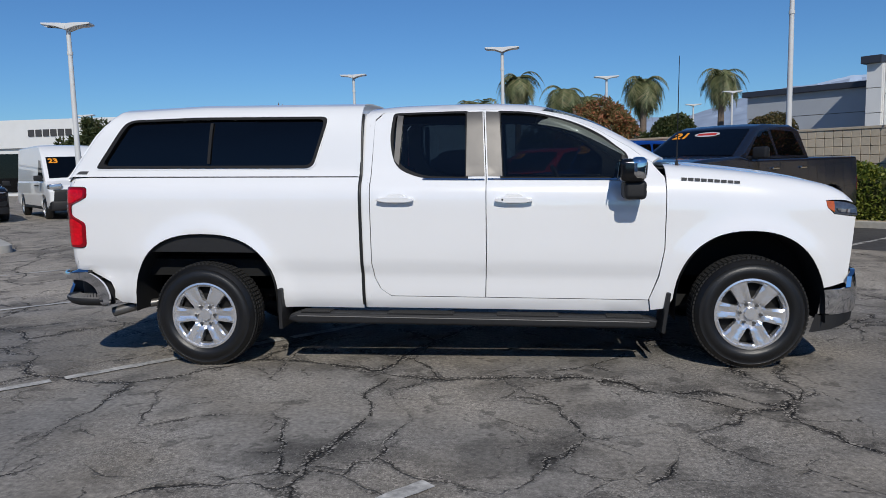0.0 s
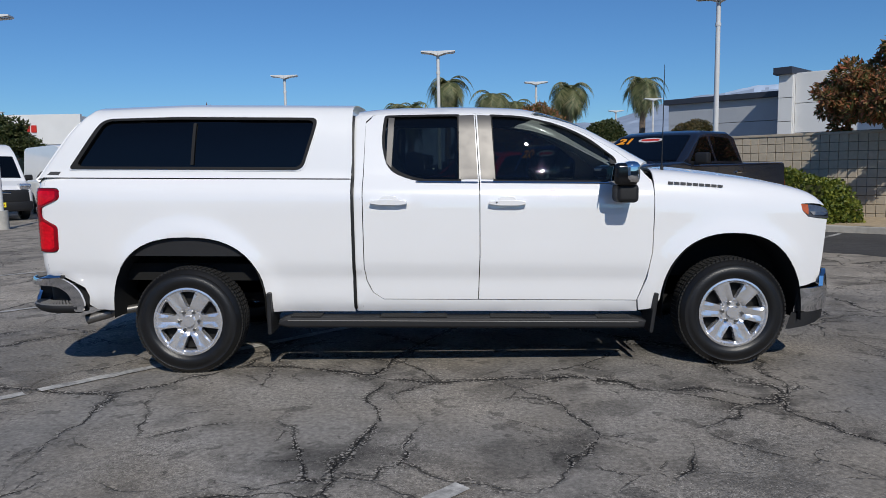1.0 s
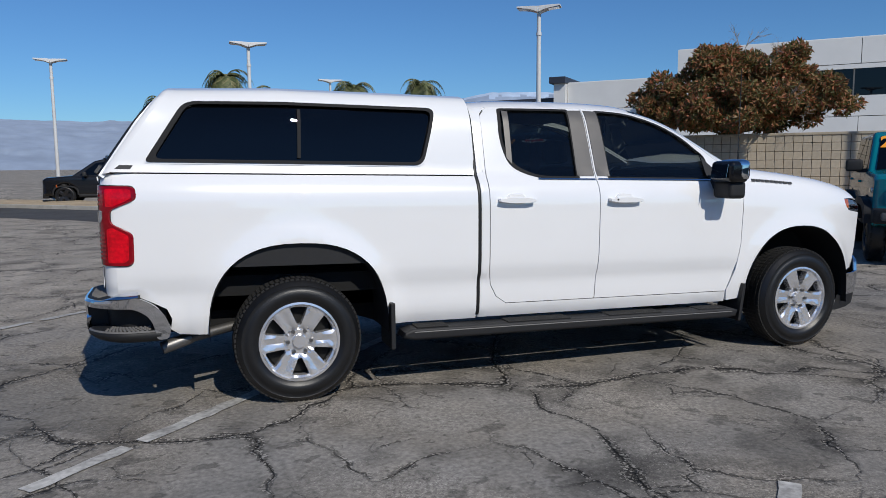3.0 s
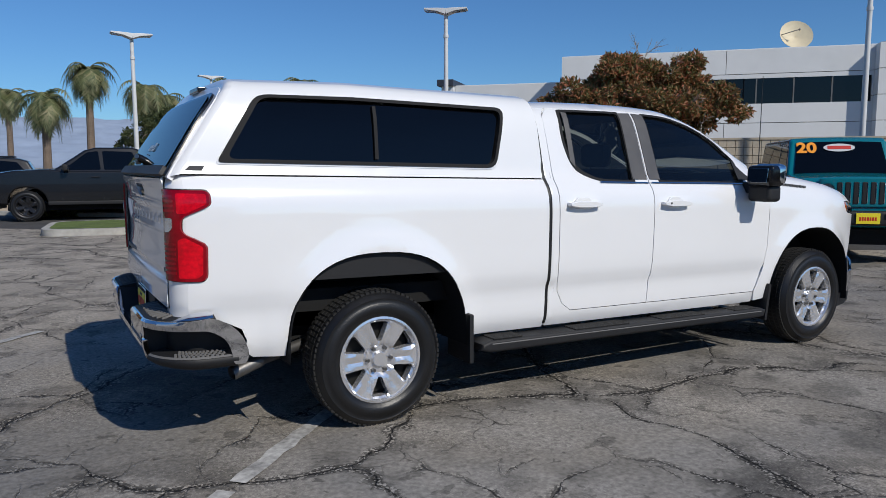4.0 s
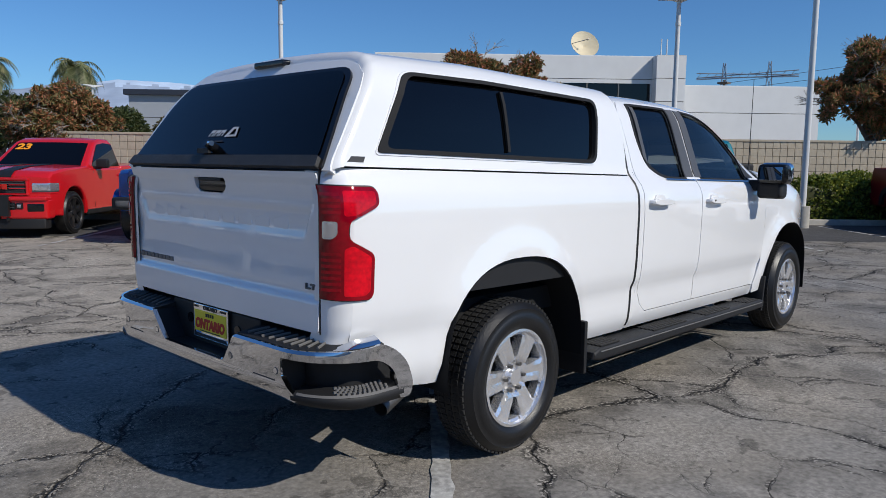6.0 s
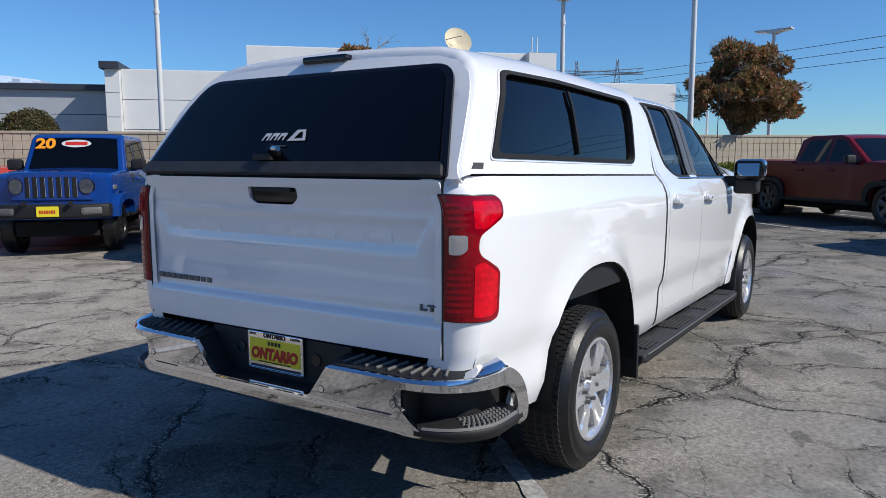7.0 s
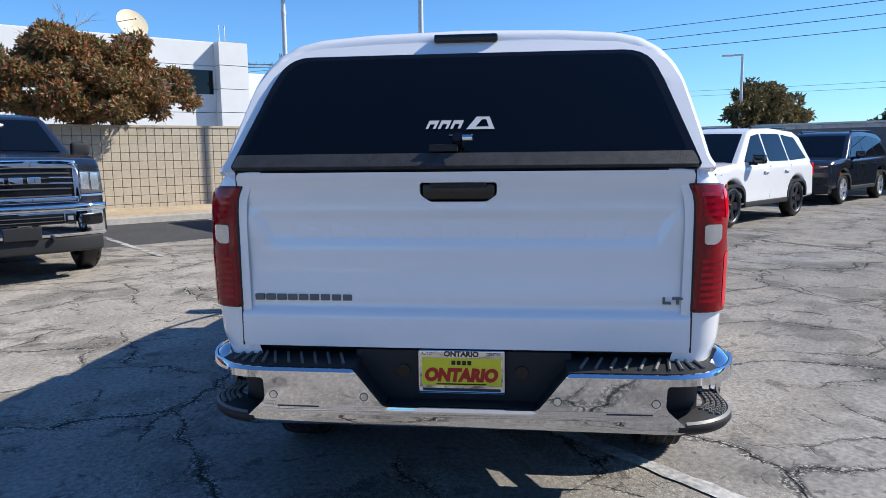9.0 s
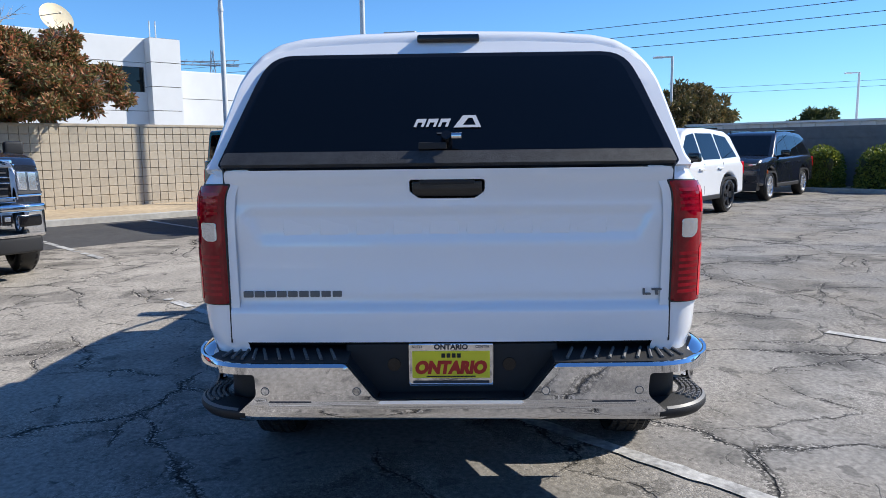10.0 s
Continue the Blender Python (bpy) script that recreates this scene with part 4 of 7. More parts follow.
for i in range(3):
    y = 0.120 - i * 0.044
    sl = lambda q, k: (q - 0.012 * k, 1.450 + 0.030 * k)
    sheet("decal_bar", [[sl(y, 0), sl(y - 0.010, 0), sl(y - 0.010, 0.55), sl(y - 0.026, 0.55), sl(y - 0.026, 0), sl(y - 0.036, 0), sl(y - 0.036, 1), sl(y, 1)]], on_glass, M["decal"], hatch, out_b, 0.1, 0, "", False)
sheet("decal_mark", [[(-0.025, 1.447), (-0.125, 1.447), (-0.106, 1.492), (-0.060, 1.492)], [(-0.058, 1.456), (-0.105, 1.456), (-0.094, 1.482), (-0.080, 1.482)]], on_glass, M["decal"], hatch, out_b, 0.1, 0, "", False)
sheet("decal_line", [[(0.035, 1.424), (-0.035, 1.424), (-0.035, 1.429), (0.035, 1.429)]], on_glass, M["badge"], hatch, out_b, 0.1, 0, "", False)
for sgn in (-1, 1):
    part("gas_strut", tube(bmesh.new(), back(sgn * 0.60, 1.63) + Vector((0.03, 0, 0)), back(sgn * 0.70, 1.46) + Vector((0.03, 0, 0)), 0.007), M["trim"], hatch)
part("brake_light", boxed((-0.742, -0.127, 1.793), (-0.655, 0.117, 1.824), 0.008), M["gloss"], cano, "dark high-level brake light")

# tailgate
def gate(y, z):
    x = -1.058 + 0.012 * (y / 0.8) ** 2
    x += 0.020 * math.exp(-((z - 1.19) / 0.035) ** 2) * 0.4 - 0.012 / (1 + math.exp((z - 0.808) / 0.004)) + 0.006 * math.exp(-((z - 0.824) / 0.014) ** 2) - 0.018 / (1 + math.exp(-(z - 1.270) / 0.010))
    x += 0.014 * math.exp(-((z - 0.98) / 0.13) ** 2)
    e = min((0.745 - 0.45 * max(0, 1.155 - z) - abs(y)) / 0.022, (1.158 - z) / 0.012, (z - 1.03) / 0.05)
    x += 0.014 * min(1, max(0, e))
    return Vector((x, y, z))


BACK = (-1, 0, 0)
tg = sheet("tailgate", [rounded([(-0.80, 0.675), (0.80, 0.675), (0.80, 1.305), (-0.80, 1.305)], 0.02), rounded([(-0.135, 1.268), (0.135, 1.268), (0.135, 1.225), (0.10, 1.20), (-0.10, 1.20), (-0.135, 1.225)], 0.012)], gate, M["white"], truck, BACK, 0.016, 0.02, "white tailgate with a shallow stamped band", angle=60)
hb = part("tailgate_handle", boxed((-1.045, -0.13, 1.205), (-1.03, 0.13, 1.265), 0.01), M["gloss"], tg, "black tailgate handle")
part("handle_lip", boxed((-1.062, -0.10, 1.25), (-1.04, 0.10, 1.268), 0.006), M["plastic"], hb)
for i in range(9):
    y = 0.60 - i * 0.1335
    x = gate(y - 0.05, 1.10).x
    part("stamped_bar", boxed((x - 0.0012, y - 0.108, 1.068), (x + 0.01, y, 1.132), 0.005), M["white"], tg)
for i in range(9):
    y = 0.753 - i * 0.0411
    part("badge_bar", boxed((-1.052, y - 0.035, 0.842), (-1.036, y, 0.865), 0.003), M["trim"], tg)
for y0, y1, z0, z1 in ((-0.707, -0.714, 0.842, 0.866), (-0.714, -0.735, 0.842, 0.849), (-0.739, -0.774, 0.859, 0.866), (-0.752, -0.761, 0.842, 0.859)):
    part("badge_bar", boxed((-1.052, y1, z0), (-1.036, y0, z1), 0.001), M["trim"], tg)

# black fillers stand in for the shade inside the tailgate's side gaps
for sgn in (-1, 1):
    part("gate_seal", boxed((-1.0535, sgn * 0.8005, 0.672), (-1.02, sgn * 0.8065, 1.312), 0.0015), M["ink"], truck)
part("gate_top_lip", boxed((-1.050, -0.80, 1.306), (-0.98, 0.80, 1.314), 0.003), M["ink"], truck)

# rear bumper
def rear_bumper(p, z, lift=0.0):
    """The bumper's face, bent round both corners; p runs along it, lift stands off it."""
    a, r = abs(p), 0.27
    bar = 0.004 / (1 + math.exp((z - 0.480) / 0.0022)) - 0.12 * max(0, 0.470 - z) - 0.5 * max(0, 0.422 - z) + 0.07 * (z - 0.55) - 0.9 * max(0, z - 0.612)
    groove = -0.004 * math.exp(-((z - 0.482) / 0.006) ** 2) * (1 if a < 0.66 else 0)
    h = (bar + groove) * (1 if a < 0.80 else max(0.0, 1 - (a - 0.80) / 0.25)) + lift
    if a < 0.70:
        x, y, nx, ny = -1.178 + 0.006 * (a / 0.7) ** 2, a, -1.0, 0.0
    else:
        t = min((a - 0.70) / r, math.pi / 2)
        x, y = -0.902 - r * math.cos(t), 0.70 + r * math.sin(t)
        x, nx, ny = x + max(0, a - 0.70 - r * math.pi / 2), -math.cos(t), math.sin(t)
    return Vector((x + nx * h, math.copysign(y + ny * h, p) - 0.008, z))


def edge_band(name, loop, surf, d0, d1, material, parent, n=4):
    """A rounded return along an outline, from one stand-off to another."""
    dense = []
    for (x1, y1), (x2, y2) in zip(loop, loop[1:] + loop[:1]):
        k = max(1, int(math.hypot(x2 - x1, y2 - y1) / 0.03))
        dense += [(x1 + (x2 - x1) * i / k, y1 + (y2 - y1) * i / k) for i in range(k)]
    dense.append(dense[0])
    rows = [[surf(p, z, d0 + (d1 - d0) * i / n) for p, z in dense] for i in range(n + 1)]
    return strip(name, rows, material, parent, (-1, 0, 0))


# the bright face: an arm over each foot step, bent down at its forward end
def mesh_from_quad(sgn):
    """The slanting side wall of the recess between face and plate."""
    bm = bmesh.new()
    f = [rear_bumper(sgn * p, z, -0.004) for p, z in ((0.268, 0.484), (0.372, 0.620))]
    g = [Vector((-1.03, v.y, v.z)) for v in f]
    vs = [bm.verts.new(v) for v in (f[0], f[1], g[1], g[0])] + [bm.verts.new(v + Vector((0, sgn * 0.02, 0))) for v in (f[0], f[1], g[1], g[0])]
    for q in ((0, 1, 2, 3), (4, 5, 6, 7), (0, 1, 5, 4), (1, 2, 6, 5), (2, 3, 7, 6), (3, 0, 4, 7)):
        bm.faces.new([vs[i] for i in q])
    bmesh.ops.recalc_face_normals(bm, faces=bm.faces)
    return bm


half_line = [(0.268, 0.486), (0.372, 0.622), (0.70, 0.622), (1.00, 0.626), (1.10, 0.634), (1.150, 0.640), (1.22, 0.606), (1.283, 0.548), (1.316, 0.455), (1.300, 0.402), (1.240, 0.400), (1.230, 0.465), (1.205, 0.530), (1.13, 0.580), (0.70, 0.585), (0.697, 0.503), (0.785, 0.424), (0.76, 0.408), (0.40, 0.414)]
rr = [0.02, 0.015, 0.03, 0.03, 0.04, 0.03, 0.05, 0.06, 0.04, 0.02, 0.02, 0.05, 0.05, 0.04, 0.015, 0.02, 0.015, 0.02, 0.04]
bo = rounded(half_line + [(-x, z) for x, z in half_line[::-1]], rr + rr[::-1])
bump = sheet("rear_bumper", [bo], rear_bumper, M["chrome"], truck, BACK, 0.012, 0, "chrome rear bumper with corner steps")
edge_band("face_return", bo, rear_bumper, 0.0, -0.022, M["chrome"], bump)
part("bumper_core", boxed((-1.12, -0.68, 0.42), (-1.0, 0.68, 0.468), 0.02), M["plastic"], bump)
for sgn in (-1, 1):
    liner = rounded([(sgn * 0.66, 0.385), (sgn * 1.29, 0.385), (sgn * 1.29, 0.605), (sgn * 0.66, 0.605)], 0.02)
    sheet("corner_pocket", [liner], lambda p, z: rear_bumper(p, z, -0.115), M["plastic"], bump, BACK, 0.04, 0)
    sheet("pocket_roof", [[(sgn * 0.69, 0.004), (sgn * 1.24, 0.004), (sgn * 1.24, 0.12), (sgn * 0.69, 0.12)]], lambda p, q: rear_bumper(p, 0.590, -q), M["plastic"], bump, (0, 0, -1), 0.05, 0)
    sheet("pocket_cheek", [[(0.40, 0.01), (0.61, 0.01), (0.61, 0.12), (0.40, 0.12)]], lambda z, q: rear_bumper(sgn * 0.700, z, -q), M["plastic"], bump, (0, sgn, 0), 0.05, 0)
    # the foot step: a rounded lip below the pocket and a studded tread
    def lip_line(p):
        a = abs(p)
        return 0.005 * math.sin(math.pi * min(1, max(0, (a - 0.74) / 0.50)))
    rows = [[rear_bumper(sgn * p, z, d + lip_line(p)) for z, d in ((0.462, -0.10), (0.450, -0.016), (0.446, -0.006), (0.438, 0.0), (0.420, 0.001), (0.398, -0.012), (0.385, -0.04), (0.384, -0.10))] for p in np.linspace(0.745, 1.262, 26)]
    stp = strip("corner_step", rows, M["plastic"], bump, (-0.7, 0.7 * sgn, 0))
    strip("step_edge", [[rear_bumper(sgn * p, 0.450 - 0.004 * k, -0.012 + 0.005 * k + lip_line(p)) + Vector((0, 0, 0.003)) for k in range(3)] for p in np.linspace(0.775, 1.25, 24)], M["trim"], stp, (-0.7, 0.7 * sgn, 0.3))
    bs = bmesh.new()
    for i in range(13):
        for j in range(4):
            p, q = 0.905 + 0.0235 * i + 0.012 * (j % 2), 0.026 + 0.019 * j
            if p < 0.93 + 0.8 * max(0, 0.05 - q):
                continue
            o = rear_bumper(sgn * p, 0.4505 + 0.012 * (q - 0.016) / 0.084, -q + lip_line(p))
            tube(bs, o - Vector((0, 0, 0.004)), o + Vector((0, 0, 0.007)), 0.0095, 0.006, 6)
    part("step_studs", bs, M["trim"], stp)
    # ribbed pad on top of each arm
    ztop = lambda p: 0.622 + 0.014 * max(0, (abs(p) - 0.95) / 0.2)
    pad = sheet("step_pad", [[(sgn * 0.368, 0.010), (sgn * 0.72, 0.010), (sgn * 1.16, 0.010), (sgn * 1.16, 0.06), (sgn * 1.0, 0.10), (sgn * 0.80, 0.15), (sgn * 0.368, 0.15)]], lambda p, q: rear_bumper(p, ztop(p) + 0.002 + 0.026 * min(1, max(0, q - 0.015) / 0.12), -q), M["plastic"], bump, (0, 0, 1), 0.03, 0.02)
    for i in range(10):
        p = 0.415 + 0.050 * i
        o, e = rear_bumper(sgn * p, ztop(p) + 0.009, -0.028), rear_bumper(sgn * (p + 0.030), ztop(p) + 0.024, -0.100)
        part("pad_rib", tube(bmesh.new(), o, e, 0.0060, 0.0060, 6), M["trim"], pad)
    strip("corner_flange", [[rear_bumper(sgn * p, ztop(p) + 0.004 + f * 0.026 * min(1, (p - 0.93) / 0.10), -0.014 - 0.040 * f ** 1.5) for f in (0, 0.3, 0.6, 0.8, 1.0)] for p in np.linspace(0.935, 1.15, 16)], M["chrome"], bump, (0, sgn, 0.5))
    for y in (0.335, 0.664):
        p = rear_bumper(sgn * y, 0.523)
        sens = part("parking_sensor", tube(bmesh.new(), p + Vector((0.01, 0, 0)), p + Vector((-0.0015, 0, 0)), 0.0165, 0.0155, 18), M["trim"], bump)
        part("sensor_eye", tube(bmesh.new(), p + Vector((0.01, 0, 0)), p + Vector((-0.0025, 0, 0)), 0.0125, None, 16), M["chrome"], sens)
    strip("face_groove", [[rear_bumper(sgn * p, 0.479 + 0.004 * k, 0.003 if k == 1 else 0.001) for k in range(3)] for p in np.linspace(0.50, 0.655, 8)], M["badge"], bump, BACK)
part("plate_recess", boxed((-1.062, -0.40, 0.44), (-0.99, 0.38, 0.668), 0.012), M["plastic"], bump)
part("recess_floor", boxed((-1.165, -0.272, 0.470), (-1.03, 0.256, 0.485), 0.005), M["plastic"], bump)
for sgn in (-1, 1):
    part("recess_cheek", mesh_from_quad(sgn), M["plastic"], bump)
    part("plate_lamp", tube(bmesh.new(), (-1.05, sgn * 0.212 - 0.01, 0.59), (-1.068, sgn * 0.212 - 0.01, 0.59), 0.026, 0.024, 18), M["gloss"], bump)
plate = tagged(new("dealer_plate"), "yellow dealer plate in a chrome frame with red lettering", "plate")
plate.location = (0, 0, 0)
PM = Matrix.Translation((-1.071, -0.008, 0.592)) @ Matrix(((0, 0, -1, 0), (-1, 0, 0, 0), (0, 1, 0, 0), (0, 0, 0, 1)))
part("plate_frame", boxed((-0.155, -0.079, 0), (0.155, 0.079, 0.008), 0.006, PM), M["chrome"], plate)
part("plate_sheet", boxed((-0.142, -0.050, 0.004), (0.142, 0.052, 0.0105), 0.002, PM), M["yellow"], plate)
words("lettering", "ONTARIO", 0.062, PM @ Matrix.Translation((0, -0.012, 0.011)) @ Matrix(((1, 0.15, 0, 0), (0, 1, 0, 0), (0, 0, 1, 0), (0, 0, 0, 1))), M["inkred"], plate, 0.001, 0.92, "", 0.0042)
words("lettering", "ONTARIO", 0.026, PM @ Matrix.Translation((0, 0.066, 0.009)), M["ink"], plate, 0.001, 1.05, "", 0.001)
words("lettering", "AUTO", 0.014, PM @ Matrix.Translation((-0.125, 0.067, 0.009)), M["ink"], plate, 0.001)
words("lettering", "CENTER", 0.014, PM @ Matrix.Translation((0.115, 0.067, 0.009)), M["ink"], plate, 0.001)
for i in range(4):
    part("plain_bar", boxed((-0.035 + i * 0.019, 0.027, 0.010), (-0.021 + i * 0.019, 0.043, 0.0125), 0.001, PM), M["ink"], plate)
part("plain_bar", boxed((-0.09, -0.046, 0.010), (0.09, -0.041, 0.012), 0.001, PM), M["ink"], plate)
part("plain_bar", boxed((-0.14, -0.070, 0.008), (0.14, -0.060, 0.0095), 0.001, PM), M["badge"], plate)

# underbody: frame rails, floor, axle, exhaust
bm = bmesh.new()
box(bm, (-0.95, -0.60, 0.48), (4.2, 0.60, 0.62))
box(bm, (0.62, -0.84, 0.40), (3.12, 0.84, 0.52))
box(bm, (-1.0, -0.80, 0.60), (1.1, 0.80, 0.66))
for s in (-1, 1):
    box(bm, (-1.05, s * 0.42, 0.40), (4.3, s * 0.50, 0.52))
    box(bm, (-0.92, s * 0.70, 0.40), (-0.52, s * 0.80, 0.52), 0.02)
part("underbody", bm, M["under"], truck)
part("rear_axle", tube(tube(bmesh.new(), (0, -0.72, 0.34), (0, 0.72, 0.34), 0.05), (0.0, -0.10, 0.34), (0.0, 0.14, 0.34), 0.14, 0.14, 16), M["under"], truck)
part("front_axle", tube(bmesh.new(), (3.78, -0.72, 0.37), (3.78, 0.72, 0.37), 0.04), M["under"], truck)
ex = tube(bmesh.new(), (-0.771, -0.840, 0.319), (-0.611, -0.800, 0.364), 0.036, None, 18, False)
tube(ex, (-0.611, -0.800, 0.364), (-0.10, -0.58, 0.43), 0.030, None, 14, False)
part("exhaust", ex, M["steel"], truck, "dull steel exhaust tip")
part("spare_wheel", tube(bmesh.new(), (-0.62, 0, 0.40), (-0.62, 0, 0.56), 0.34, 0.34, 24), M["under"], truck)
part("tow_hitch", boxed((-1.10, -0.045, 0.41), (-0.9, 0.045, 0.47), 0.008), M["under"], truck)
part("bed_floor", boxed((-0.98, -0.80, 0.66), (1.12, 0.80, 0.72)), M["under"], truck)

# cabin: seats, dash, steering wheel
for x0, y0, y1, nm in ((2.10, -0.72, -0.18, "front_seat"), (2.10, 0.18, 0.72, "front_seat"), (1.32, -0.72, 0.72, "rear_bench")):
    bm = boxed((x0, y0, 0.80), (x0 + 0.52, y1, 0.95), 0.05)
    box(bm, (x0 - 0.06, y0, 0.90), (x0 + 0.10, y1, 1.40), 0.05, Matrix.Translation((x0, 0, 0.9)) @ Matrix.Rotation(radians(-12), 4, "Y") @ Matrix.Translation((-x0, 0, -0.9)))
    for yc in ([(y0 + y1) / 2] if y1 - y0 < 1 else [-0.4, 0.4]):
        box(bm, (x0 - 0.19, yc - 0.13, 1.41), (x0 - 0.09, yc + 0.13, 1.58), 0.04)
    part(nm, bm, M["seat"], truck)
part("dashboard", boxed((2.80, -0.80, 0.95), (3.20, 0.80, 1.31), 0.06), M["plastic"], truck)
vs, fs = lathe([(0.19 + 0.016 * math.cos(a), 0.016 * math.sin(a)) for a in np.linspace(0, 2 * math.pi, 9)[:-1]], 28, True)
sw = mesh("steering_wheel", vs, fs, M["plastic"], truck)
sw.data.transform(Matrix.Translation((2.62, 0.42, 1.22)) @ Matrix.Rotation(radians(65), 4, "Y") @ Matrix.Rotation(radians(90), 4, "X"))
part("headliner", boxed((1.25, -0.62, 1.77), (2.40, 0.62, 1.785)), M["seat"], truck)

ant = part("antenna", tube(bmesh.new(), (3.335, -0.765, 1.40), (3.345, -0.765, 2.13), 0.0042, 0.0022, 8), M["ink"], truck, "thin black antenna mast")
part("antenna_base", tube(bmesh.new(), (3.335, -0.765, 1.36), (3.335, -0.765, 1.43), 0.018, 0.009, 12), M["plastic"], ant)

for top in (truck, cano, plate):
    for ob in top.children_recursive:
        if ob.type == "MESH":
            ob.data.transform(RAKE)


# ---- wheels ----
def wheel(parent, at, r, width, rim_r, rim_mat, spokes=6, face=1, lugs=6, detail=True, spin=0.0):
    """A wheel whose outer face looks along face * y: tyre, tread, rim, cap, lug nuts."""
    w = new("wheel")
    w.parent = parent
    w.matrix_local = Matrix.Translation(at) @ Matrix.Rotation(spin, 4, "Y") @ Matrix.Diagonal((1, face, 1, 1))
    o, i = width / 2, -width / 2
    sh = r - rim_r
    prof = [(rim_r, o - 0.022), (rim_r + 0.012, o - 0.006), (rim_r + sh * 0.20, o + 0.002), (rim_r + sh * 0.24, o + 0.006), (rim_r + sh * 0.50, o + 0.005), (rim_r + sh * 0.53, o + 0.002), (rim_r + sh * 0.68, o - 0.003), (rim_r + sh * 0.71, o - 0.001), (r - 0.026, o - 0.020), (r - 0.010, o - 0.040), (r - 0.003, o - 0.06), (r - 0.003, i + 0.06), (r - 0.02, i + 0.03), (rim_r + sh * 0.5, i), (rim_r, i + 0.02)]
    vs, fs = lathe(prof, 64 if detail else 32)
    fs = [f[::-1] for f in fs]
    mesh("tyre", vs, fs, M["rubber"], w, "", 50)
    bm = bmesh.new()
    k = 76 if detail else 26
    for q in range(k):
        rot = Matrix.Rotation(2 * math.pi * q / k, 4, "Y")
        for s in (1, -1):
            box(bm, (r - 0.026, s * (o - 0.060), -r * 2.1 / k), (r - 0.005, s * (o - 0.034), r * 2.1 / k), 0, rot)
        if detail:
            for y0 in (-0.055, -0.012, 0.03):
                box(bm, (r - 0.01, y0, -r * 2.2 / k), (r, y0 + 0.03, r * 2.2 / k), 0, rot @ Matrix.Rotation(0.03, 4, "Y"))
    tagged(part("tread", bm, M["tread"], w), kind="stuff")
    # rim face with window openings between the spokes
    th, holes = math.pi / spokes, []
    for q in range(spokes):
        a = 2 * math.pi * q / spokes + math.pi / 2
        c, s = math.cos(a), math.sin(a)
        lo, hi = rim_r * 0.43, rim_r * 0.885
        wl, wh = lo * math.sin(th) * 0.22, hi * math.sin(th) * 0.50
        loop = rounded([(lo, -wl), (hi * 0.97, -wh), (hi * 1.0, -wh * 0.8), (hi * 1.015, 0), (hi, wh * 0.8), (hi * 0.97, wh), (lo, wl)], 0.010)
        holes.append([(x * c - y * s, x * s + y * c) for x, y in loop])
    ring = [(rim_r * 0.985 * math.cos(a), rim_r * 0.985 * math.sin(a)) for a in np.linspace(0, 2 * math.pi, 65)[:-1]]
    ff = o - 0.030

    def dish(x, z):
        d = math.hypot(x, z) / rim_r
        a = (math.atan2(z, x) - math.pi / 2) % (2 * th)
        off = abs(a - th) / th * d * rim_r * 0.52
        flank = min(1, max(0, (0.062 - off) / 0.018)) if off > 0.044 * d else 1 - 0.55 * (1 - off / (0.044 * d))
        y = ff - 0.014 + 0.020 * d * d + (0.017 * flank * min(1, d * 2) if d < 0.9 else 0.010)
        if d < 0.36:
            y = ff - 0.010
        return Vector((x, y, z))
    rim = sheet("rim", [ring] + holes, dish, rim_mat, w, (0, 1, 0), 0.018 if detail else 0.04, 0.05, "", True, 22)
    vs, fs = lathe([(rim_r * 0.945, o - 0.018), (rim_r * 0.975, o - 0.003), (rim_r * 1.03, o - 0.006), (rim_r * 1.02, o - 0.03), (rim_r * 0.93, o - 0.05), (rim_r * 0.90, o - 0.06)], 48)
    mesh("rim_lip", vs, fs, rim_mat, rim)
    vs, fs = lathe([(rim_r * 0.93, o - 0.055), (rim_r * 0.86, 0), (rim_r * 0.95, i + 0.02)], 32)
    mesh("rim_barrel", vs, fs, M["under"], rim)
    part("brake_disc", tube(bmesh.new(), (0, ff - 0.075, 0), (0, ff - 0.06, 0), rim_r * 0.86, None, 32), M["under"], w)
    part("centre_cap", tube(bmesh.new(), (0, ff - 0.02, 0), (0, ff + 0.010, 0), rim_r * 0.195, rim_r * 0.165, 24), rim_mat, rim)
    if detail:
        for q in range(lugs):
            a = 2 * math.pi * q / lugs
            part("lug_nut", tube(bmesh.new(), (0.068 * math.cos(a), ff - 0.02, 0.068 * math.sin(a)), (0.068 * math.cos(a), ff + 0.012, 0.068 * math.sin(a)), 0.0125, 0.0105, 6), M["steel"], rim)
    return w


for x, z in ((0.0, 0.372), (3.785, 0.376)):
    for sgn in (-1, 1):
        wh = wheel(truck, (x, sgn * 0.862, z), 0.381, 0.245, 0.233, M["alloy"], face=sgn, spin=0.12 if x > 1 else 0.0)

# ---- lot edges: kerb, planting strip, block wall ----
def lot_box(name, u0, u1, w0, w1, z0, z1, material, bevel=0.0, parent=None, label=""):
    bm = boxed((u0, w0, z0), (u1, w1, z1), bevel)
    bmesh.ops.transform(bm, matrix=LOT, verts=bm.verts)
    return part(name, bm, material, parent, label)


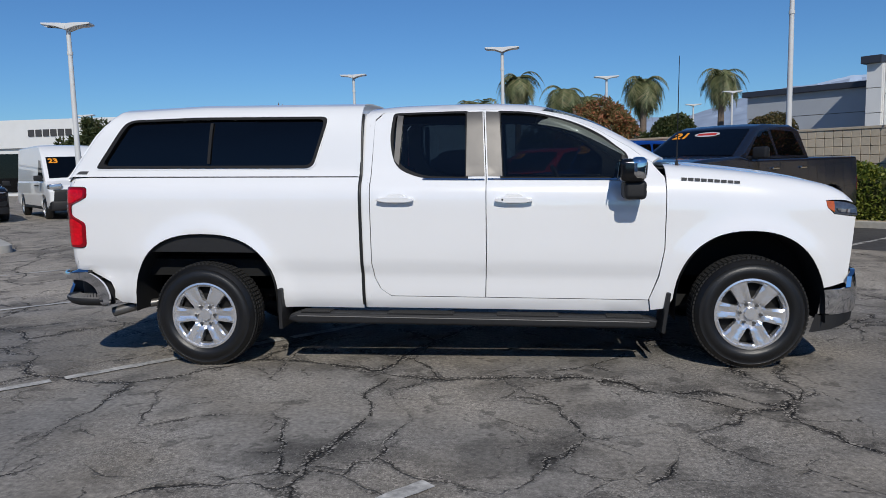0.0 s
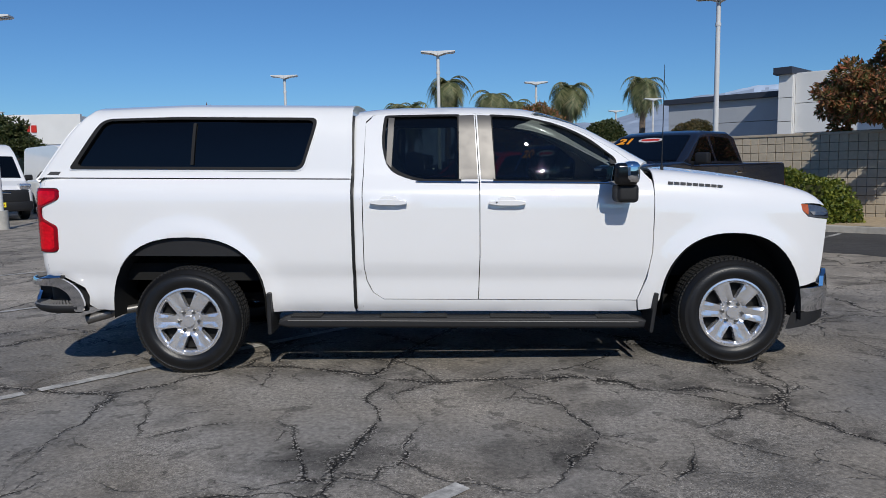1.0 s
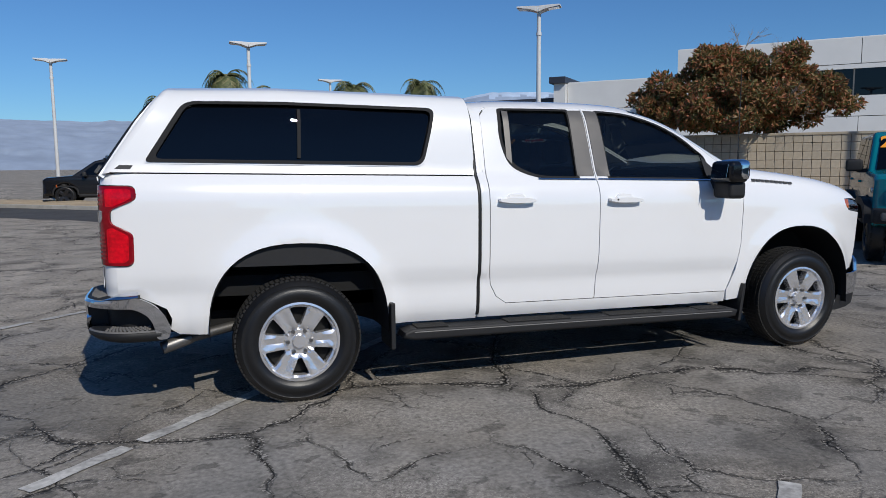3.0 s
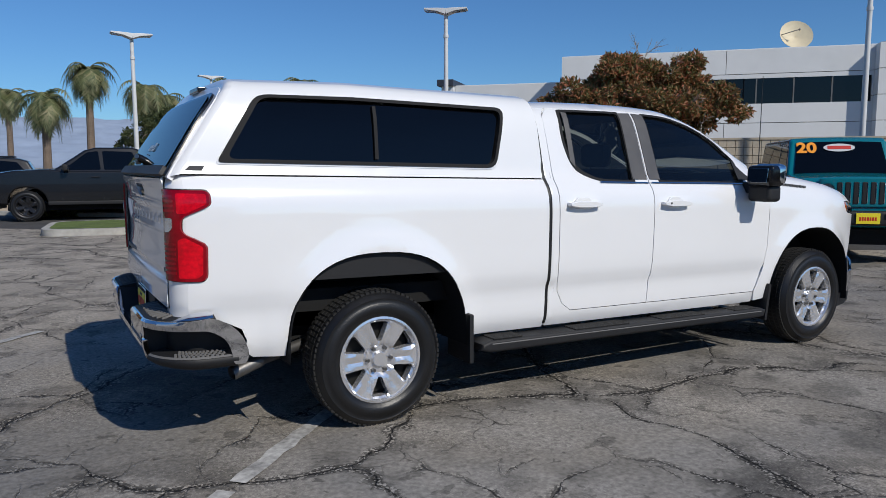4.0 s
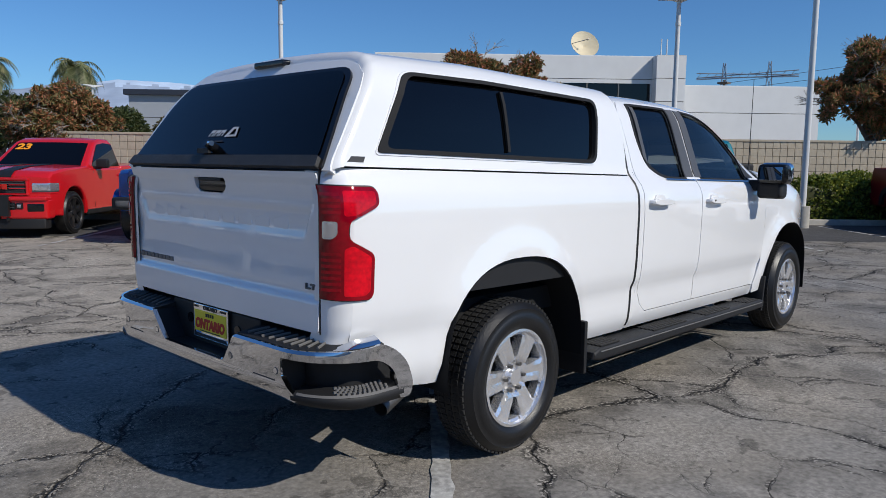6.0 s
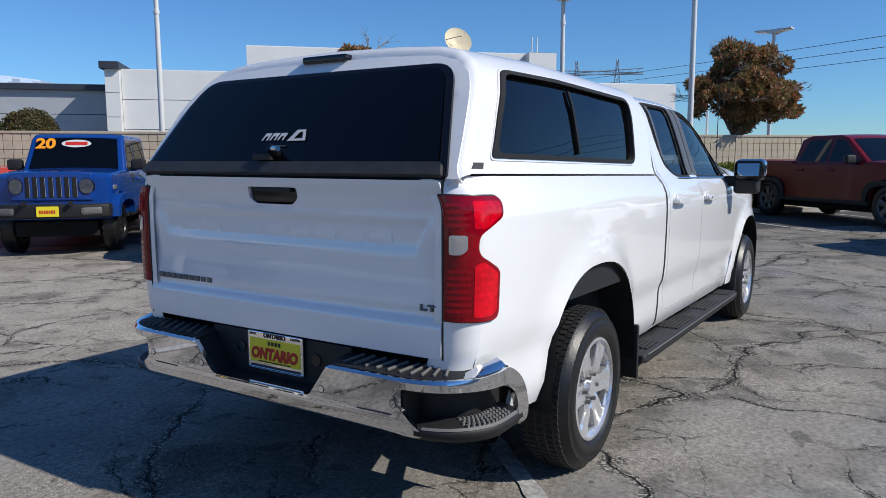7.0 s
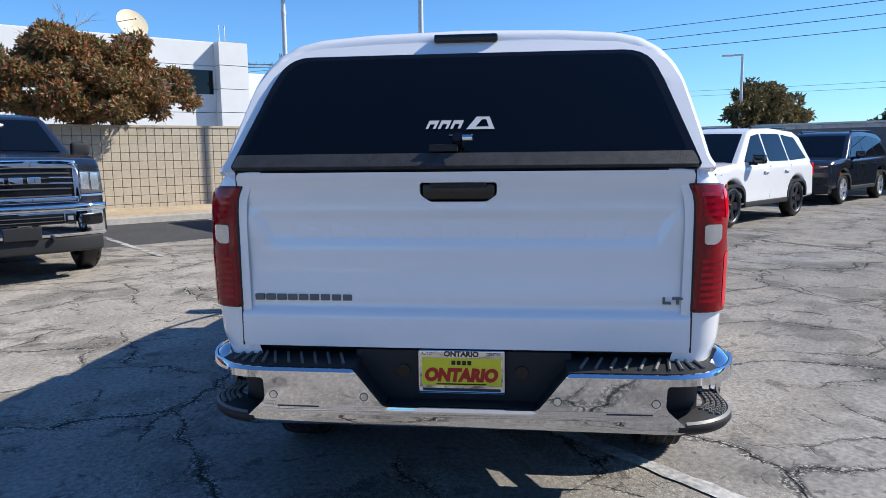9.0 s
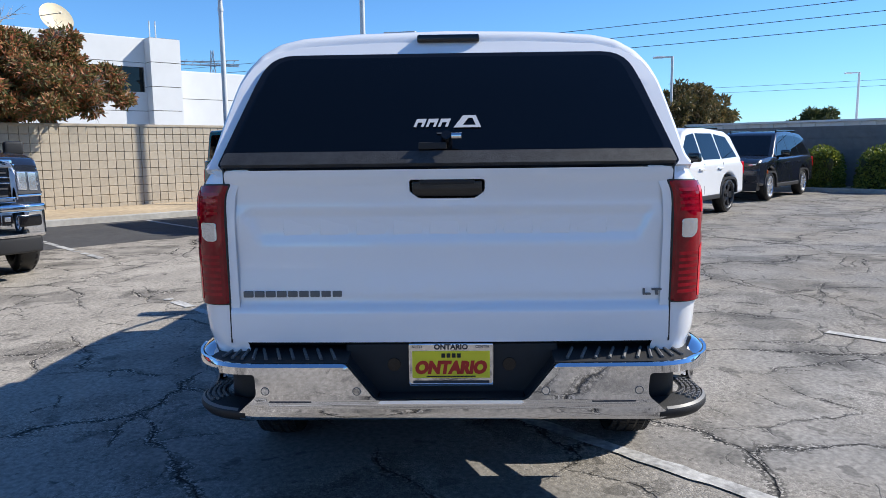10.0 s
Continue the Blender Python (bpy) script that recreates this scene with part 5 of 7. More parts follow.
WALL_W, KERB_W, SIDE_U = 15.2, 13.05, 20.8
tagged(lot_box("kerb", -45, 22.6, KERB_W, KERB_W + 0.15, -0.05, 0.13, M["concrete"], 0.02), "pale concrete kerb along the planting strip", "kerb", kind="structure")
tagged(lot_box("kerb", SIDE_U, SIDE_U + 0.15, -30, KERB_W - 0.01, -0.05, 0.13, M["concrete"], 0.02), "pale concrete kerb along the planting strip", "kerb", kind="structure")
bm = bmesh.new()
bmesh.ops.create_grid(bm, x_segments=170, y_segments=6, size=0.5, matrix=Matrix.LocRotScale((-11, (WALL_W + KERB_W) / 2 + 0.06, 0.12), None, (68, WALL_W - KERB_W - 0.08, 1)))
for v in bm.verts:
    v.co.z += 0.03 * noise.noise(v.co * 1.3) + 0.05 * max(0, (v.co.y - KERB_W) / 2)
bmesh.ops.transform(bm, matrix=LOT, verts=bm.verts)
tagged(part("planting_strip", bm, M["soil"]), "bare sandy soil strip between kerb and wall", "soil", kind="structure")
tagged(lot_box("planting_strip", SIDE_U + 0.16, SIDE_U + 2.0, -30, KERB_W - 0.02, 0.0, 0.11, M["soil"]), "dark soil strip along the grey wall", "soil", kind="structure")

wall = tagged(lot_box("wall_north", -9.4, 23.0, WALL_W + 0.03, WALL_W + 0.19, 0.0, 2.04, M["mortar"]), "tan stack-bond block wall round the lot", "wall", kind="structure")
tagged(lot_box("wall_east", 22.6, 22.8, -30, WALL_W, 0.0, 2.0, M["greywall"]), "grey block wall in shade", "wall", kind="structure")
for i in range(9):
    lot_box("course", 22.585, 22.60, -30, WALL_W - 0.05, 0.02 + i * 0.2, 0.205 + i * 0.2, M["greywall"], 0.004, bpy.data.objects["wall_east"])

# ---- buildings beyond the wall ----
def facade(name, label, u0, u1, w0, depth, h, material, rows, strips=(), cap=None, z0=0.0):
    """A flat-roofed block of stacked wall panels with recessed joints and glazed strips."""
    b = thing(name, label, "building")
    lot_box("core", u0 + 0.1, u1 - 0.1, w0 + 0.12, w0 + depth, z0, h - 0.05, M["mortar"], 0, b)
    lot_box("roof", u0, u1, w0 + 0.1, w0 + depth, h - 0.06, h + 0.02, M["panel"], 0, b)
    step = h / rows
    for r in range(rows):
        a, c = r * step, (r + 1) * step - 0.03
        k = max(1, int((u1 - u0) / 7))
        for q in range(k):
            x0, x1 = u0 + (u1 - u0) * q / k, u0 + (u1 - u0) * (q + 1) / k - 0.025
            cuts = [(x0, x1)]
            for s0, s1, zs0, zs1 in strips:
                if a < zs1 - 0.05 and c > zs0 + 0.05:
                    cuts = [t for g in cuts for t in ((g[0], min(g[1], s0)), (max(g[0], s1), g[1])) if t[1] - t[0] > 0.05]
            for g in cuts:
                lot_box("wall_panel", g[0], g[1], w0, w0 + 0.14, a, c, material, 0, b)
    for x0, x1 in ((u0, u0 + 0.14), (u1 - 0.14, u1)):
        lot_box("end_wall", x0, x1, w0 + 0.15, w0 + depth, 0, h, material, 0, b)
    for s0, s1, zs0, zs1 in strips:
        z_hi, z_lo = math.ceil(zs1 / step) * step - 0.03, math.floor(zs0 / step) * step
        for za, zb in ((zs1, z_hi), (z_lo, zs0)):
            if zb - za > 0.06:
                lot_box("wall_panel", s0, s1, w0, w0 + 0.14, za, zb, material, 0, b)
        win = lot_box("window", s0, s1, w0 + 0.06, w0 + 0.09, zs0, zs1, M["bldglass"], 0, b)
        k = max(1, int((s1 - s0) / 1.5))
        for q in range(k + 1):
            x = s0 + (s1 - s0) * q / k
            lot_box("mullion", x - 0.03, x + 0.03, w0 + 0.02, w0 + 0.07, zs0, zs1, M["trim"], 0, win)
    if cap:
        lot_box("fascia", u0 - 0.2, u1 + 0.02, w0 - 0.25, w0 + depth, h - 0.05, h + cap, M["darkcap"], 0.02, b)
    return b


facade("office_building", "white panelled office block with a strip of dark windows", -2.13, 13.45, 33.4, 14, 6.87, M["panel"], 6, [(-1.1, 11.9, 4.32, 5.50)])
facade("office_wing", "low white panelled wing of the office block", 13.45, 21.0, 33.8, 12, 5.50, M["panel"], 4)
facade("office_wing", "low white panelled wing with a low window band", -8.22, -2.13, 35.5, 12, 5.85, M["panel"], 4, [(-7.92, -2.6, 0.8, 2.45)])
facade("showroom_tower", "white square entrance tower with a dark cap", -8.93, -8.24, 35.2, 3, 5.85, M["panel"], 5, (), 0.30)
facade("showroom", "grey panelled showroom with a dark roof fascia", -15.83, -8.98, 37.0, 12, 4.95, M["greypanel"], 4, (), 0.25)
pier = thing("office_pier", "white panelled pier standing out from the office corner", "building")
for r in range(6):
    lot_box("wall_panel", 11.98, 13.46, 32.72, 33.38, r * 1.145, (r + 1) * 1.145 - 0.03, M["panel"], 0, pier)
lot_box("core", 12.02, 13.42, 32.78, 33.38, 0, 6.86, M["mortar"], 0, pier)
dish = thing("satellite_dish", "cream satellite dish on the office roof", "satellite dish")
vs, fs = lathe([(0.01, 0.0), (0.36, 0.04), (0.64, 0.15), (0.82, 0.27), (0.82, 0.29), (0.62, 0.18), (0.01, 0.02)], 28)
dm = Matrix.Translation(lot(9.3, 37.6, 7.95)) @ Matrix.Rotation(radians(-35), 4, "Z") @ Matrix.Rotation(radians(-25), 4, "X") @ Matrix.Rotation(radians(180), 4, "Z")
o = mesh("reflector", vs, fs, M["cream"], dish)
o.data.transform(dm)
bm = tube(bmesh.new(), lot(9.3, 37.9, 6.85), lot(9.3, 37.8, 7.9), 0.07)
tube(bm, dm @ Vector((0.78, 0.25, 0)), dm @ Vector((0, 0.72, 0)), 0.02)
tube(bm, dm @ Vector((0, 0.66, 0)), dm @ Vector((0, 0.80, 0)), 0.04)
part("mount", bm, M["steel"], dish)
for u in (12.7, 13.0):
    tagged(part("roof_antenna", tube(bmesh.new(), lot(u, 34.4, 6.9), lot(u, 34.4, 7.9), 0.03), M["pole"]), "thin white antenna on the office roof", "antenna")
tagged(part("roof_unit", boxed(lot(13.6, 36.5, 5.1) - Vector((0.5, 0.4, 0)), lot(13.6, 36.5, 5.7) + Vector((0.5, 0.4, 0)), 0.03), M["greypanel"]), "grey air unit on a flat roof", "air unit")

# low sheds past the east wall, dealership beyond the vans
shed = thing("warehouse", "long white ribbed warehouse beyond the grey wall", "building")
lot_box("wall", 34, 60, 2, 20, 0, 2.45, M["panel"], 0, shed)
bm = bmesh.new()
for i in range(28):
    box(bm, (33.9, 2 + i * 0.64, 1.8), (34.0, 2.3 + i * 0.64, 2.42))
bmesh.ops.transform(bm, matrix=LOT, verts=bm.verts)
part("ribs", bm, M["panel"], shed)
lot_box("roof", 33.7, 60, 1.8, 20.2, 2.45, 2.54, M["panel"], 0, shed)
deal = thing("dealership", "long white dealership hall with plain sign bars", "building")
for nm, lo, hi, mt in (("wall", (-60, 46, 0), (-24, 60, 5.6), "panel"), ("fascia", (-60.2, 45.8, 3.6), (-23.8, 46.1, 5.7), "panel")):
    part(nm, boxed(lo, hi, 0.02), M[mt], deal)
for x0, x1, mt in ((-34.6, -31.0, "badge"), (-29.6, -26.8, "inkred"), (-40.5, -37.0, "badge")):
    k = 6
    for i in range(k):
        a = x0 + (x1 - x0) * i / k
        part("sign_bar", boxed((a, 45.72, 4.45), (a + (x1 - x0) / k * 0.78, 45.8, 4.95), 0.01), M[mt], deal)
for i in range(8):
    part("window", boxed((-58 + i * 4.1, 45.9, 0.3), (-54.6 + i * 4.1, 46.0, 3.2)), M["bldglass"], deal)

# ---- mountains, pylon, cables ----
def ridge(name, label, radius, a0, a1, top, seed, snowline):
    k, rows = 300, 26
    vs, fs = [], []
    for j in range(rows):
        for i in range(k):
            a = radians(a0 + (a1 - a0) * i / (k - 1))
            f = j / (rows - 1)
            b = a0 + (a1 - a0) * i / (k - 1)
            h = radius * math.tan(radians(max(5.6 - 0.013 * (b - 25.5) ** 2, 3.4 + 0.3 * noise.noise((b * 0.2, 7, 0))) + 0.16 * noise.noise((i * 0.10 + seed, 0, 0)) + 0.05 * noise.noise((i * 0.36 + seed, 3, 0))))
            r = radius - 700 * (1 - f) + 30 * noise.noise((i * 0.12 + 0.25 * j, j * 0.45, seed)) + 12 * noise.noise((i * 0.3 - 0.4 * j, j * 0.8, seed))
            vs.append((r * math.sin(a), r * math.cos(a), max(0, h) * f * (1 - abs(2 * i / (k - 1) - 1) ** 8) + 6 * noise.noise((i * 0.3, j * 0.5, 5)) * f * (1 - f)))
    for j in range(rows - 1):
        for i in range(k - 1):
            fs.append((j * k + i, j * k + i + 1, (j + 1) * k + i + 1, (j + 1) * k + i))
    # both surface colours carry the blue of the haze; no haze is rendered
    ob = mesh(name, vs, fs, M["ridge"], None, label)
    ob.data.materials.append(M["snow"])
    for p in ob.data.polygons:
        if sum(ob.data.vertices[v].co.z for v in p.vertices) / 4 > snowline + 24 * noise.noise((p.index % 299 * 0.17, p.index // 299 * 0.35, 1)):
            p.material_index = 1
    return tagged(ob, label, "mountains", kind="structure")


ridge("backdrop", "mountain range tinted haze blue with snow on top", 2350, -28, 44, 400, 3.3, 212)

py = thing("pylon", "far grey lattice power pylon", "pylon")
bm = bmesh.new()
base = Vector((140, 52, 0))
side = Vector((0.35, -0.94, 0))
for s in (-4, 4):
    for c in (-1, 1):
        tube(bm, base + side * (s + c * 1.6), base + side * (s + c * 0.2) + Vector((0, 0, 21)), 0.11, 0.08, 4)
    for i in range(7):
        z0, z1 = i * 3, i * 3 + 3
        f0, f1 = 1.6 - 1.4 * z0 / 21, 1.6 - 1.4 * z1 / 21
        tube(bm, base + side * (s - f0) + Vector((0, 0, z0)), base + side * (s + f1) + Vector((0, 0, z1)), 0.06, None, 4)
        tube(bm, base + side * (s + f0) + Vector((0, 0, z0)), base + side * (s - f1) + Vector((0, 0, z1)), 0.06, None, 4)
for z in (18.0, 19.2):
    tube(bm, base + side * -9 + Vector((0, 0, 18.3)), base + side * 9 + Vector((0, 0, z)), 0.09, None, 4)
    tube(bm, base + side * -9 + Vector((0, 0, z)), base + side * 9 + Vector((0, 0, 18.3)), 0.09, None, 4)
for i in range(12):
    tube(bm, base + side * (-9 + i * 1.5) + Vector((0, 0, 18)), base + side * (-8.2 + i * 1.5) + Vector((0, 0, 19.2)), 0.05, None, 4)
part("lattice", bm, M["lattice"], py)


def cable(a, b, sag, r, label="thin dark overhead power cable"):
    a, b = Vector(a), Vector(b)
    cu = bpy.data.curves.new("power_cable", "CURVE")
    cu.dimensions, cu.bevel_depth, cu.bevel_resolution = "3D", r, 1
    sp = cu.splines.new("POLY")
    sp.points.add(24)
    for i, p in enumerate(sp.points):
        f = i / 24
        q = a.lerp(b, f)
        p.co = (q.x, q.y, q.z - sag * 4 * f * (1 - f), 1)
    ob = new("tmp", cu)
    me = bpy.data.meshes.new_from_object(ob)
    bpy.data.objects.remove(ob)
    return tagged(link_mesh("power_cable", me, M["wire"]), label, "power cable", "overhead power cables")


along = Vector((0.588, 0.809, 0))
for foot, h, arms in ((Vector((53, -42, 0)), 13.2, 3), (Vector((126, -95, 0)), 13.2, 2)):
    ends = (foot - along * 110, foot + along * 110)
    for p in ends:
        up_ = thing("utility_pole", "tall wooden utility pole with crossarms", "utility pole", "utility poles", at=Matrix.Translation(p))
        part("pole", tube(bmesh.new(), (0, 0, 0), (0, 0, h + 2.2), 0.22, 0.15, 10), M["bark"], up_)
        for k in range(arms):
            part("crossarm", boxed((-0.8, -0.8, h + 1.5 - 1.1 * k), (0.8, 0.8, h + 1.8 - 1.1 * k), 0.02), M["bark"], up_)
    for k in range(arms):
        cable(ends[0] + Vector((0, 0, h + 1.6 - 1.1 * k)), ends[1] + Vector((0, 0, h + 1.6 - 1.1 * k)), 1.6, 0.032)


# ---- lamp posts ----
def lamp_post(x, y, h=6.1, turn=0.0, kind="twin", r=0.082):
    b = thing("lamp_post", {"twin": "white lamp post with two flat angled heads", "arm": "white lamp post with one short arm", "pole": "plain white slender pole"}[kind], "lamp post", "lot lamp posts", at=Matrix.Translation((x, y, 0)) @ Matrix.Rotation(radians(turn), 4, "Z"))
    part("pole", tube(bmesh.new(), (0, 0, 0), (0, 0, h), r, r * 0.72, 14), M["pole"], b)
    part("base", tube(bmesh.new(), (0, 0, 0), (0, 0, 0.5), r * 2.2, None, 18), M["concrete"], b)
    if kind == "twin":
        part("collar", tube(bmesh.new(), (0, 0, h - 0.75), (0, 0, h - 0.66), r * 0.95, None, 14), M["pole"], b)
        for s in (-1, 1):
            m = Matrix.Translation((0, 0, h)) @ Matrix.Rotation(radians(-4 * s), 4, "Y")
            bmh = bmesh.new()
            prism(bmh, [(0.0, -0.10), (s * 0.25, -0.03), (s * 0.64, 0.0), (s * 0.64, 0.045), (s * 0.2, 0.07), (0, 0.07)], -0.20, 0.20, 0.012)
            bmesh.ops.transform(bmh, matrix=m, verts=bmh.verts)
            head = part("lamp_head", bmh, M["pole"], b)
            part("diffuser", boxed((s * 0.22, -0.15, -0.028), (s * 0.60, 0.15, -0.012), 0.003, m), M["clear"], head)
    if kind == "arm":
        part("arm", boxed((-0.85, -0.04, h - 0.06), (0.05, 0.04, h + 0.02), 0.01), M["pole"], b)
        part("lamp_head", boxed((-1.0, -0.12, h - 0.08), (-0.45, 0.12, h), 0.02), M["pole"], b)
    return b


lamp_post(1.6, 21.9, 5.7, 0)
lamp_post(9.4, 14.7, 5.95, -35)
lamp_post(-5.9, 29.9, 5.95, 0)
lamp_post(6.85, 34.6, 5.98, 0)
lamp_post(16.9, 6.5, 6.0, -75)
lamp_post(26.4, 2.3, 6.0, -100)
lamp_post(-14.2, 47.0, 6.0, 0)
lamp_post(-10.0, 13.3, 5.45, 10)
lamp_post(-21.5, 24.5, 5.6, 10)
lamp_post(-25.5, 38.5, 5.2, 10)
lamp_post(16.6, 46.4, 6.05, 0)
lamp_post(16.2, 56.0, 5.98, 0)
lamp_post(36.0, -11.3, 6.1, -90, "arm", 0.09)
lamp_post(49.4, -28.2, 6.4, -90, "arm", 0.10)
lamp_post(44.0, 8.5, 6.4, -90)
lamp_post(15.0, 2.35, 8.5, 0, "pole", 0.075)


# ---- plants ----
def leaves(rng, centres, count, size, flat=0.0):
    """Many small folded leaves scattered through overlapping lobes, denser towards their skin."""
    vs, fs = [], []
    w = np.array([c[3] ** 2 for c in centres])
    w = w / w.sum()
    for _ in range(count):
        cx, cy, cz, r, sq = centres[rng.choice(len(centres), p=w)]
        d = rng.normal(size=3)
        d /= np.linalg.norm(d)
        q = r * rng.uniform(0.35, 1.0) ** 0.35 * (1 + 0.12 * math.sin(5 * d[0] + 3 * d[2]))
        p = np.array([cx, cy, cz]) + d * q * np.array([1, 1, sq])
        a, b = rng.normal(size=3) + d * 0.6, rng.normal(size=3)
        a /= np.linalg.norm(a)
        b = np.cross(a, b)
        b /= np.linalg.norm(b) + 1e-9
        L, W = size * rng.uniform(0.8, 1.5), size * rng.uniform(0.18, 0.30)
        i = len(vs)
        m = p + a * L * 0.5 + np.cross(a, b) * L * 0.12
        vs += [tuple(p), tuple(m + b * W), tuple(p + a * L), tuple(m - b * W)]
        fs += [(i, i + 1, i + 2), (i, i + 2, i + 3)]
    return vs, fs


def limbs(rng, root, tips, r):
    bm = bmesh.new()
    for t in tips:
        a = Vector(root)
        t = Vector(t)
        prev, k = a, 4
        for i in range(1, k + 1):
            f = i / k
            q = a.lerp(t, f) + Vector(rng.normal(size=3)) * 0.10 * (1 if i < k else 0)
            tube(bm, prev, q, r * (1 - 0.85 * (i - 1) / k), r * (1 - 0.85 * f), 7, False)
            prev = q
    return bm


def tree(x, y, base, lobes, count, size, leaf, label, trunk_r=0.12, seed=1, bare=0):
    rng = np.random.default_rng(seed)
    t = thing("tree", label, "tree", at=Matrix.Translation((x, y, 0)))
    cz = min(l[2] for l in lobes)
    bm = limbs(rng, (0, 0, base), [(l[0] * 0.9, l[1] * 0.9, l[2]) for l in lobes], trunk_r * 0.6)
    tube(bm, (0, 0, 0), (0, 0, base + 0.1), trunk_r, trunk_r * 0.7, 10)
    part("trunk", bm, M["bark"], t)
    clumps = []
    for x0, y0, z0, r, sq in lobes:
        for _ in range(12):
            dv = rng.normal(size=3)
            dv = dv / np.linalg.norm(dv) * r * rng.uniform(0.55, 1.0)
            clumps.append((x0 + dv[0], y0 + dv[1], z0 + dv[2] * sq, r * rng.uniform(0.20, 0.40), 0.75))
    vs, fs = leaves(rng, clumps, count, size)
    mesh("crown", vs, fs, M[leaf], t)
    if bare:
        bm = bmesh.new()

        def twig(p, d, L, r, depth):
            q = p + d * L
            tube(bm, p, q, r, r * 0.6, 5 if depth > 1 else 4, False)
            if depth:
                for _ in range(3):
                    twig(p.lerp(q, rng.uniform(0.6, 1.0)), (d + Vector(rng.normal(size=3)) * 0.38 + Vector((0, 0, 0.06))).normalized(), L * rng.uniform(0.55, 0.85), r * 0.6, depth - 1)
        for _ in range(bare):
            l = lobes[rng.integers(len(lobes))]
            d = Vector((rng.normal(), rng.normal(), 0.5 * rng.normal())).normalized()
            twig(Vector(l[:3]) + d * l[3] * 0.45, d, l[3] * 0.5, 0.014, 3)
        tagged(part("bare_twigs", bm, M["twig"], t), kind="stuff")
    return t


def palm(x, y, h, seed, fronds=34, spread=2.1):
    rng = np.random.default_rng(seed)
    t = thing("palm_tree", "tall feathery fan of a palm beyond the lot", "palm tree", "palm trees", at=Matrix.Translation((x, y, 0)))
    part("trunk", tube(bmesh.new(), (0, 0, 0), (0.1, 0, h), 0.26, 0.2, 10), M["bark"], t)
    vs, fs = [], []
    for i in range(fronds):
        az, el = rng.uniform(0, 2 * math.pi), rng.uniform(-1.3, 1.1)
        L = spread * rng.uniform(0.75, 1.1)
        p, d = np.array([0.1, 0, h]), np.array([math.cos(az) * math.cos(el), math.sin(az) * math.cos(el), math.sin(el)])
        side = np.array([-math.sin(az), math.cos(az), 0])
        n = 12
        for k in range(n):
            f = k / n
            q = p + d * L / n
            d = d + np.array([0, 0, -0.27])
            d /= np.linalg.norm(d)
            for s in (-1, 1):
                w = 0.55 * math.sin(math.pi * min(1, f + 0.15)) + 0.08
                tip = q + s * side * w + d * 0.25 + np.array([0, 0, -0.25 * w * rng.uniform(0.5, 1.5)])
                b = len(vs)
                vs += [tuple(p), tuple(q), tuple(tip)]
                fs.append((b, b + 1, b + 2))
            p = q
    mesh("crown", vs, fs, M["palm"], t)
    return t


def bush(x, y, r, h, count, label, leaf="hedge", seed=5, size=0.09, turn=0.0, z=0.1, square=0.0):
    rng = np.random.default_rng(seed)
    t = thing("bush", label, "bush", at=Matrix.Translation((x, y, z)) @ Matrix.Rotation(radians(turn), 4, "Z"))
    vs, fs = [], []
    for _ in range(count):
        d = rng.normal(size=3)
        d /= np.linalg.norm(d)
        if square:
            d = d / np.max(np.abs(d)) ** square
        d[2] = abs(d[2])
        q = rng.uniform(0.8, 1.0)
        p = np.array([d[0] * r[0], d[1] * r[1], d[2] * h]) * q * (1 + 0.05 * math.sin(7 * d[0] + 4 * d[1]))
        a, b = rng.normal(size=3) + d * 0.8, rng.normal(size=3)
        a /= np.linalg.norm(a)
        b = np.cross(a, b)
        b /= np.linalg.norm(b) + 1e-9
        L, W = size * rng.uniform(0.7, 1.3), size * 0.4
        i = len(vs)
        vs += [tuple(p), tuple(p + a * L * 0.5 + b * W), tuple(p + a * L), tuple(p + a * L * 0.5 - b * W)]
        fs += [(i, i + 1, i + 2, i + 3)]
    mesh("foliage", vs, fs, M[leaf], t)
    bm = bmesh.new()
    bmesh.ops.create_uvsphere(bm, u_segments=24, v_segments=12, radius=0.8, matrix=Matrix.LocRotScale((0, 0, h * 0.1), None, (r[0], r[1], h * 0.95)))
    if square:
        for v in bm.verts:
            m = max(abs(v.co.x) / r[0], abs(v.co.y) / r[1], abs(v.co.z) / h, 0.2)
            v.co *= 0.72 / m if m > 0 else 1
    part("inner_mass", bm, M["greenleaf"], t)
    part("stem", tube(bmesh.new(), (0, 0, -z), (0, 0, 0.3), 0.06), M["bark"], t)
    return t


red_lobes = [(0, 0, 3.15, 0.95, 0.8), (-0.95, 0.75, 3.0, 0.85, 0.75), (0.95, -0.8, 3.0, 0.9, 0.75), (0.3, 0.5, 3.75, 0.75, 0.7), (-0.5, 0.1, 3.65, 0.65, 0.7), (0.7, -0.35, 3.7, 0.7, 0.7), (-1.4, 1.15, 2.75, 0.6, 0.7), (1.35, -1.25, 2.75, 0.65, 0.7), (0.1, -0.3, 2.6, 0.8, 0.6)]
front_lobes = [(-0.75, -0.75, 2.75, 0.75, 0.7), (-1.25, -0.05, 2.8, 0.7, 0.7), (0.05, -1.15, 2.85, 0.7, 0.7), (-0.3, -0.4, 3.5, 0.7, 0.7)]
tree(*lot(1.85, 15.9).xy, 2.2, [(l[0] * 1.08, l[1] * 1.08, l[2], l[3] * 1.16, l[4] * 1.05) for l in red_lobes + front_lobes], 46000, 0.125, "leaf", "broad tree with rust-red and green leaves behind the wall", 0.14, 11, 12)
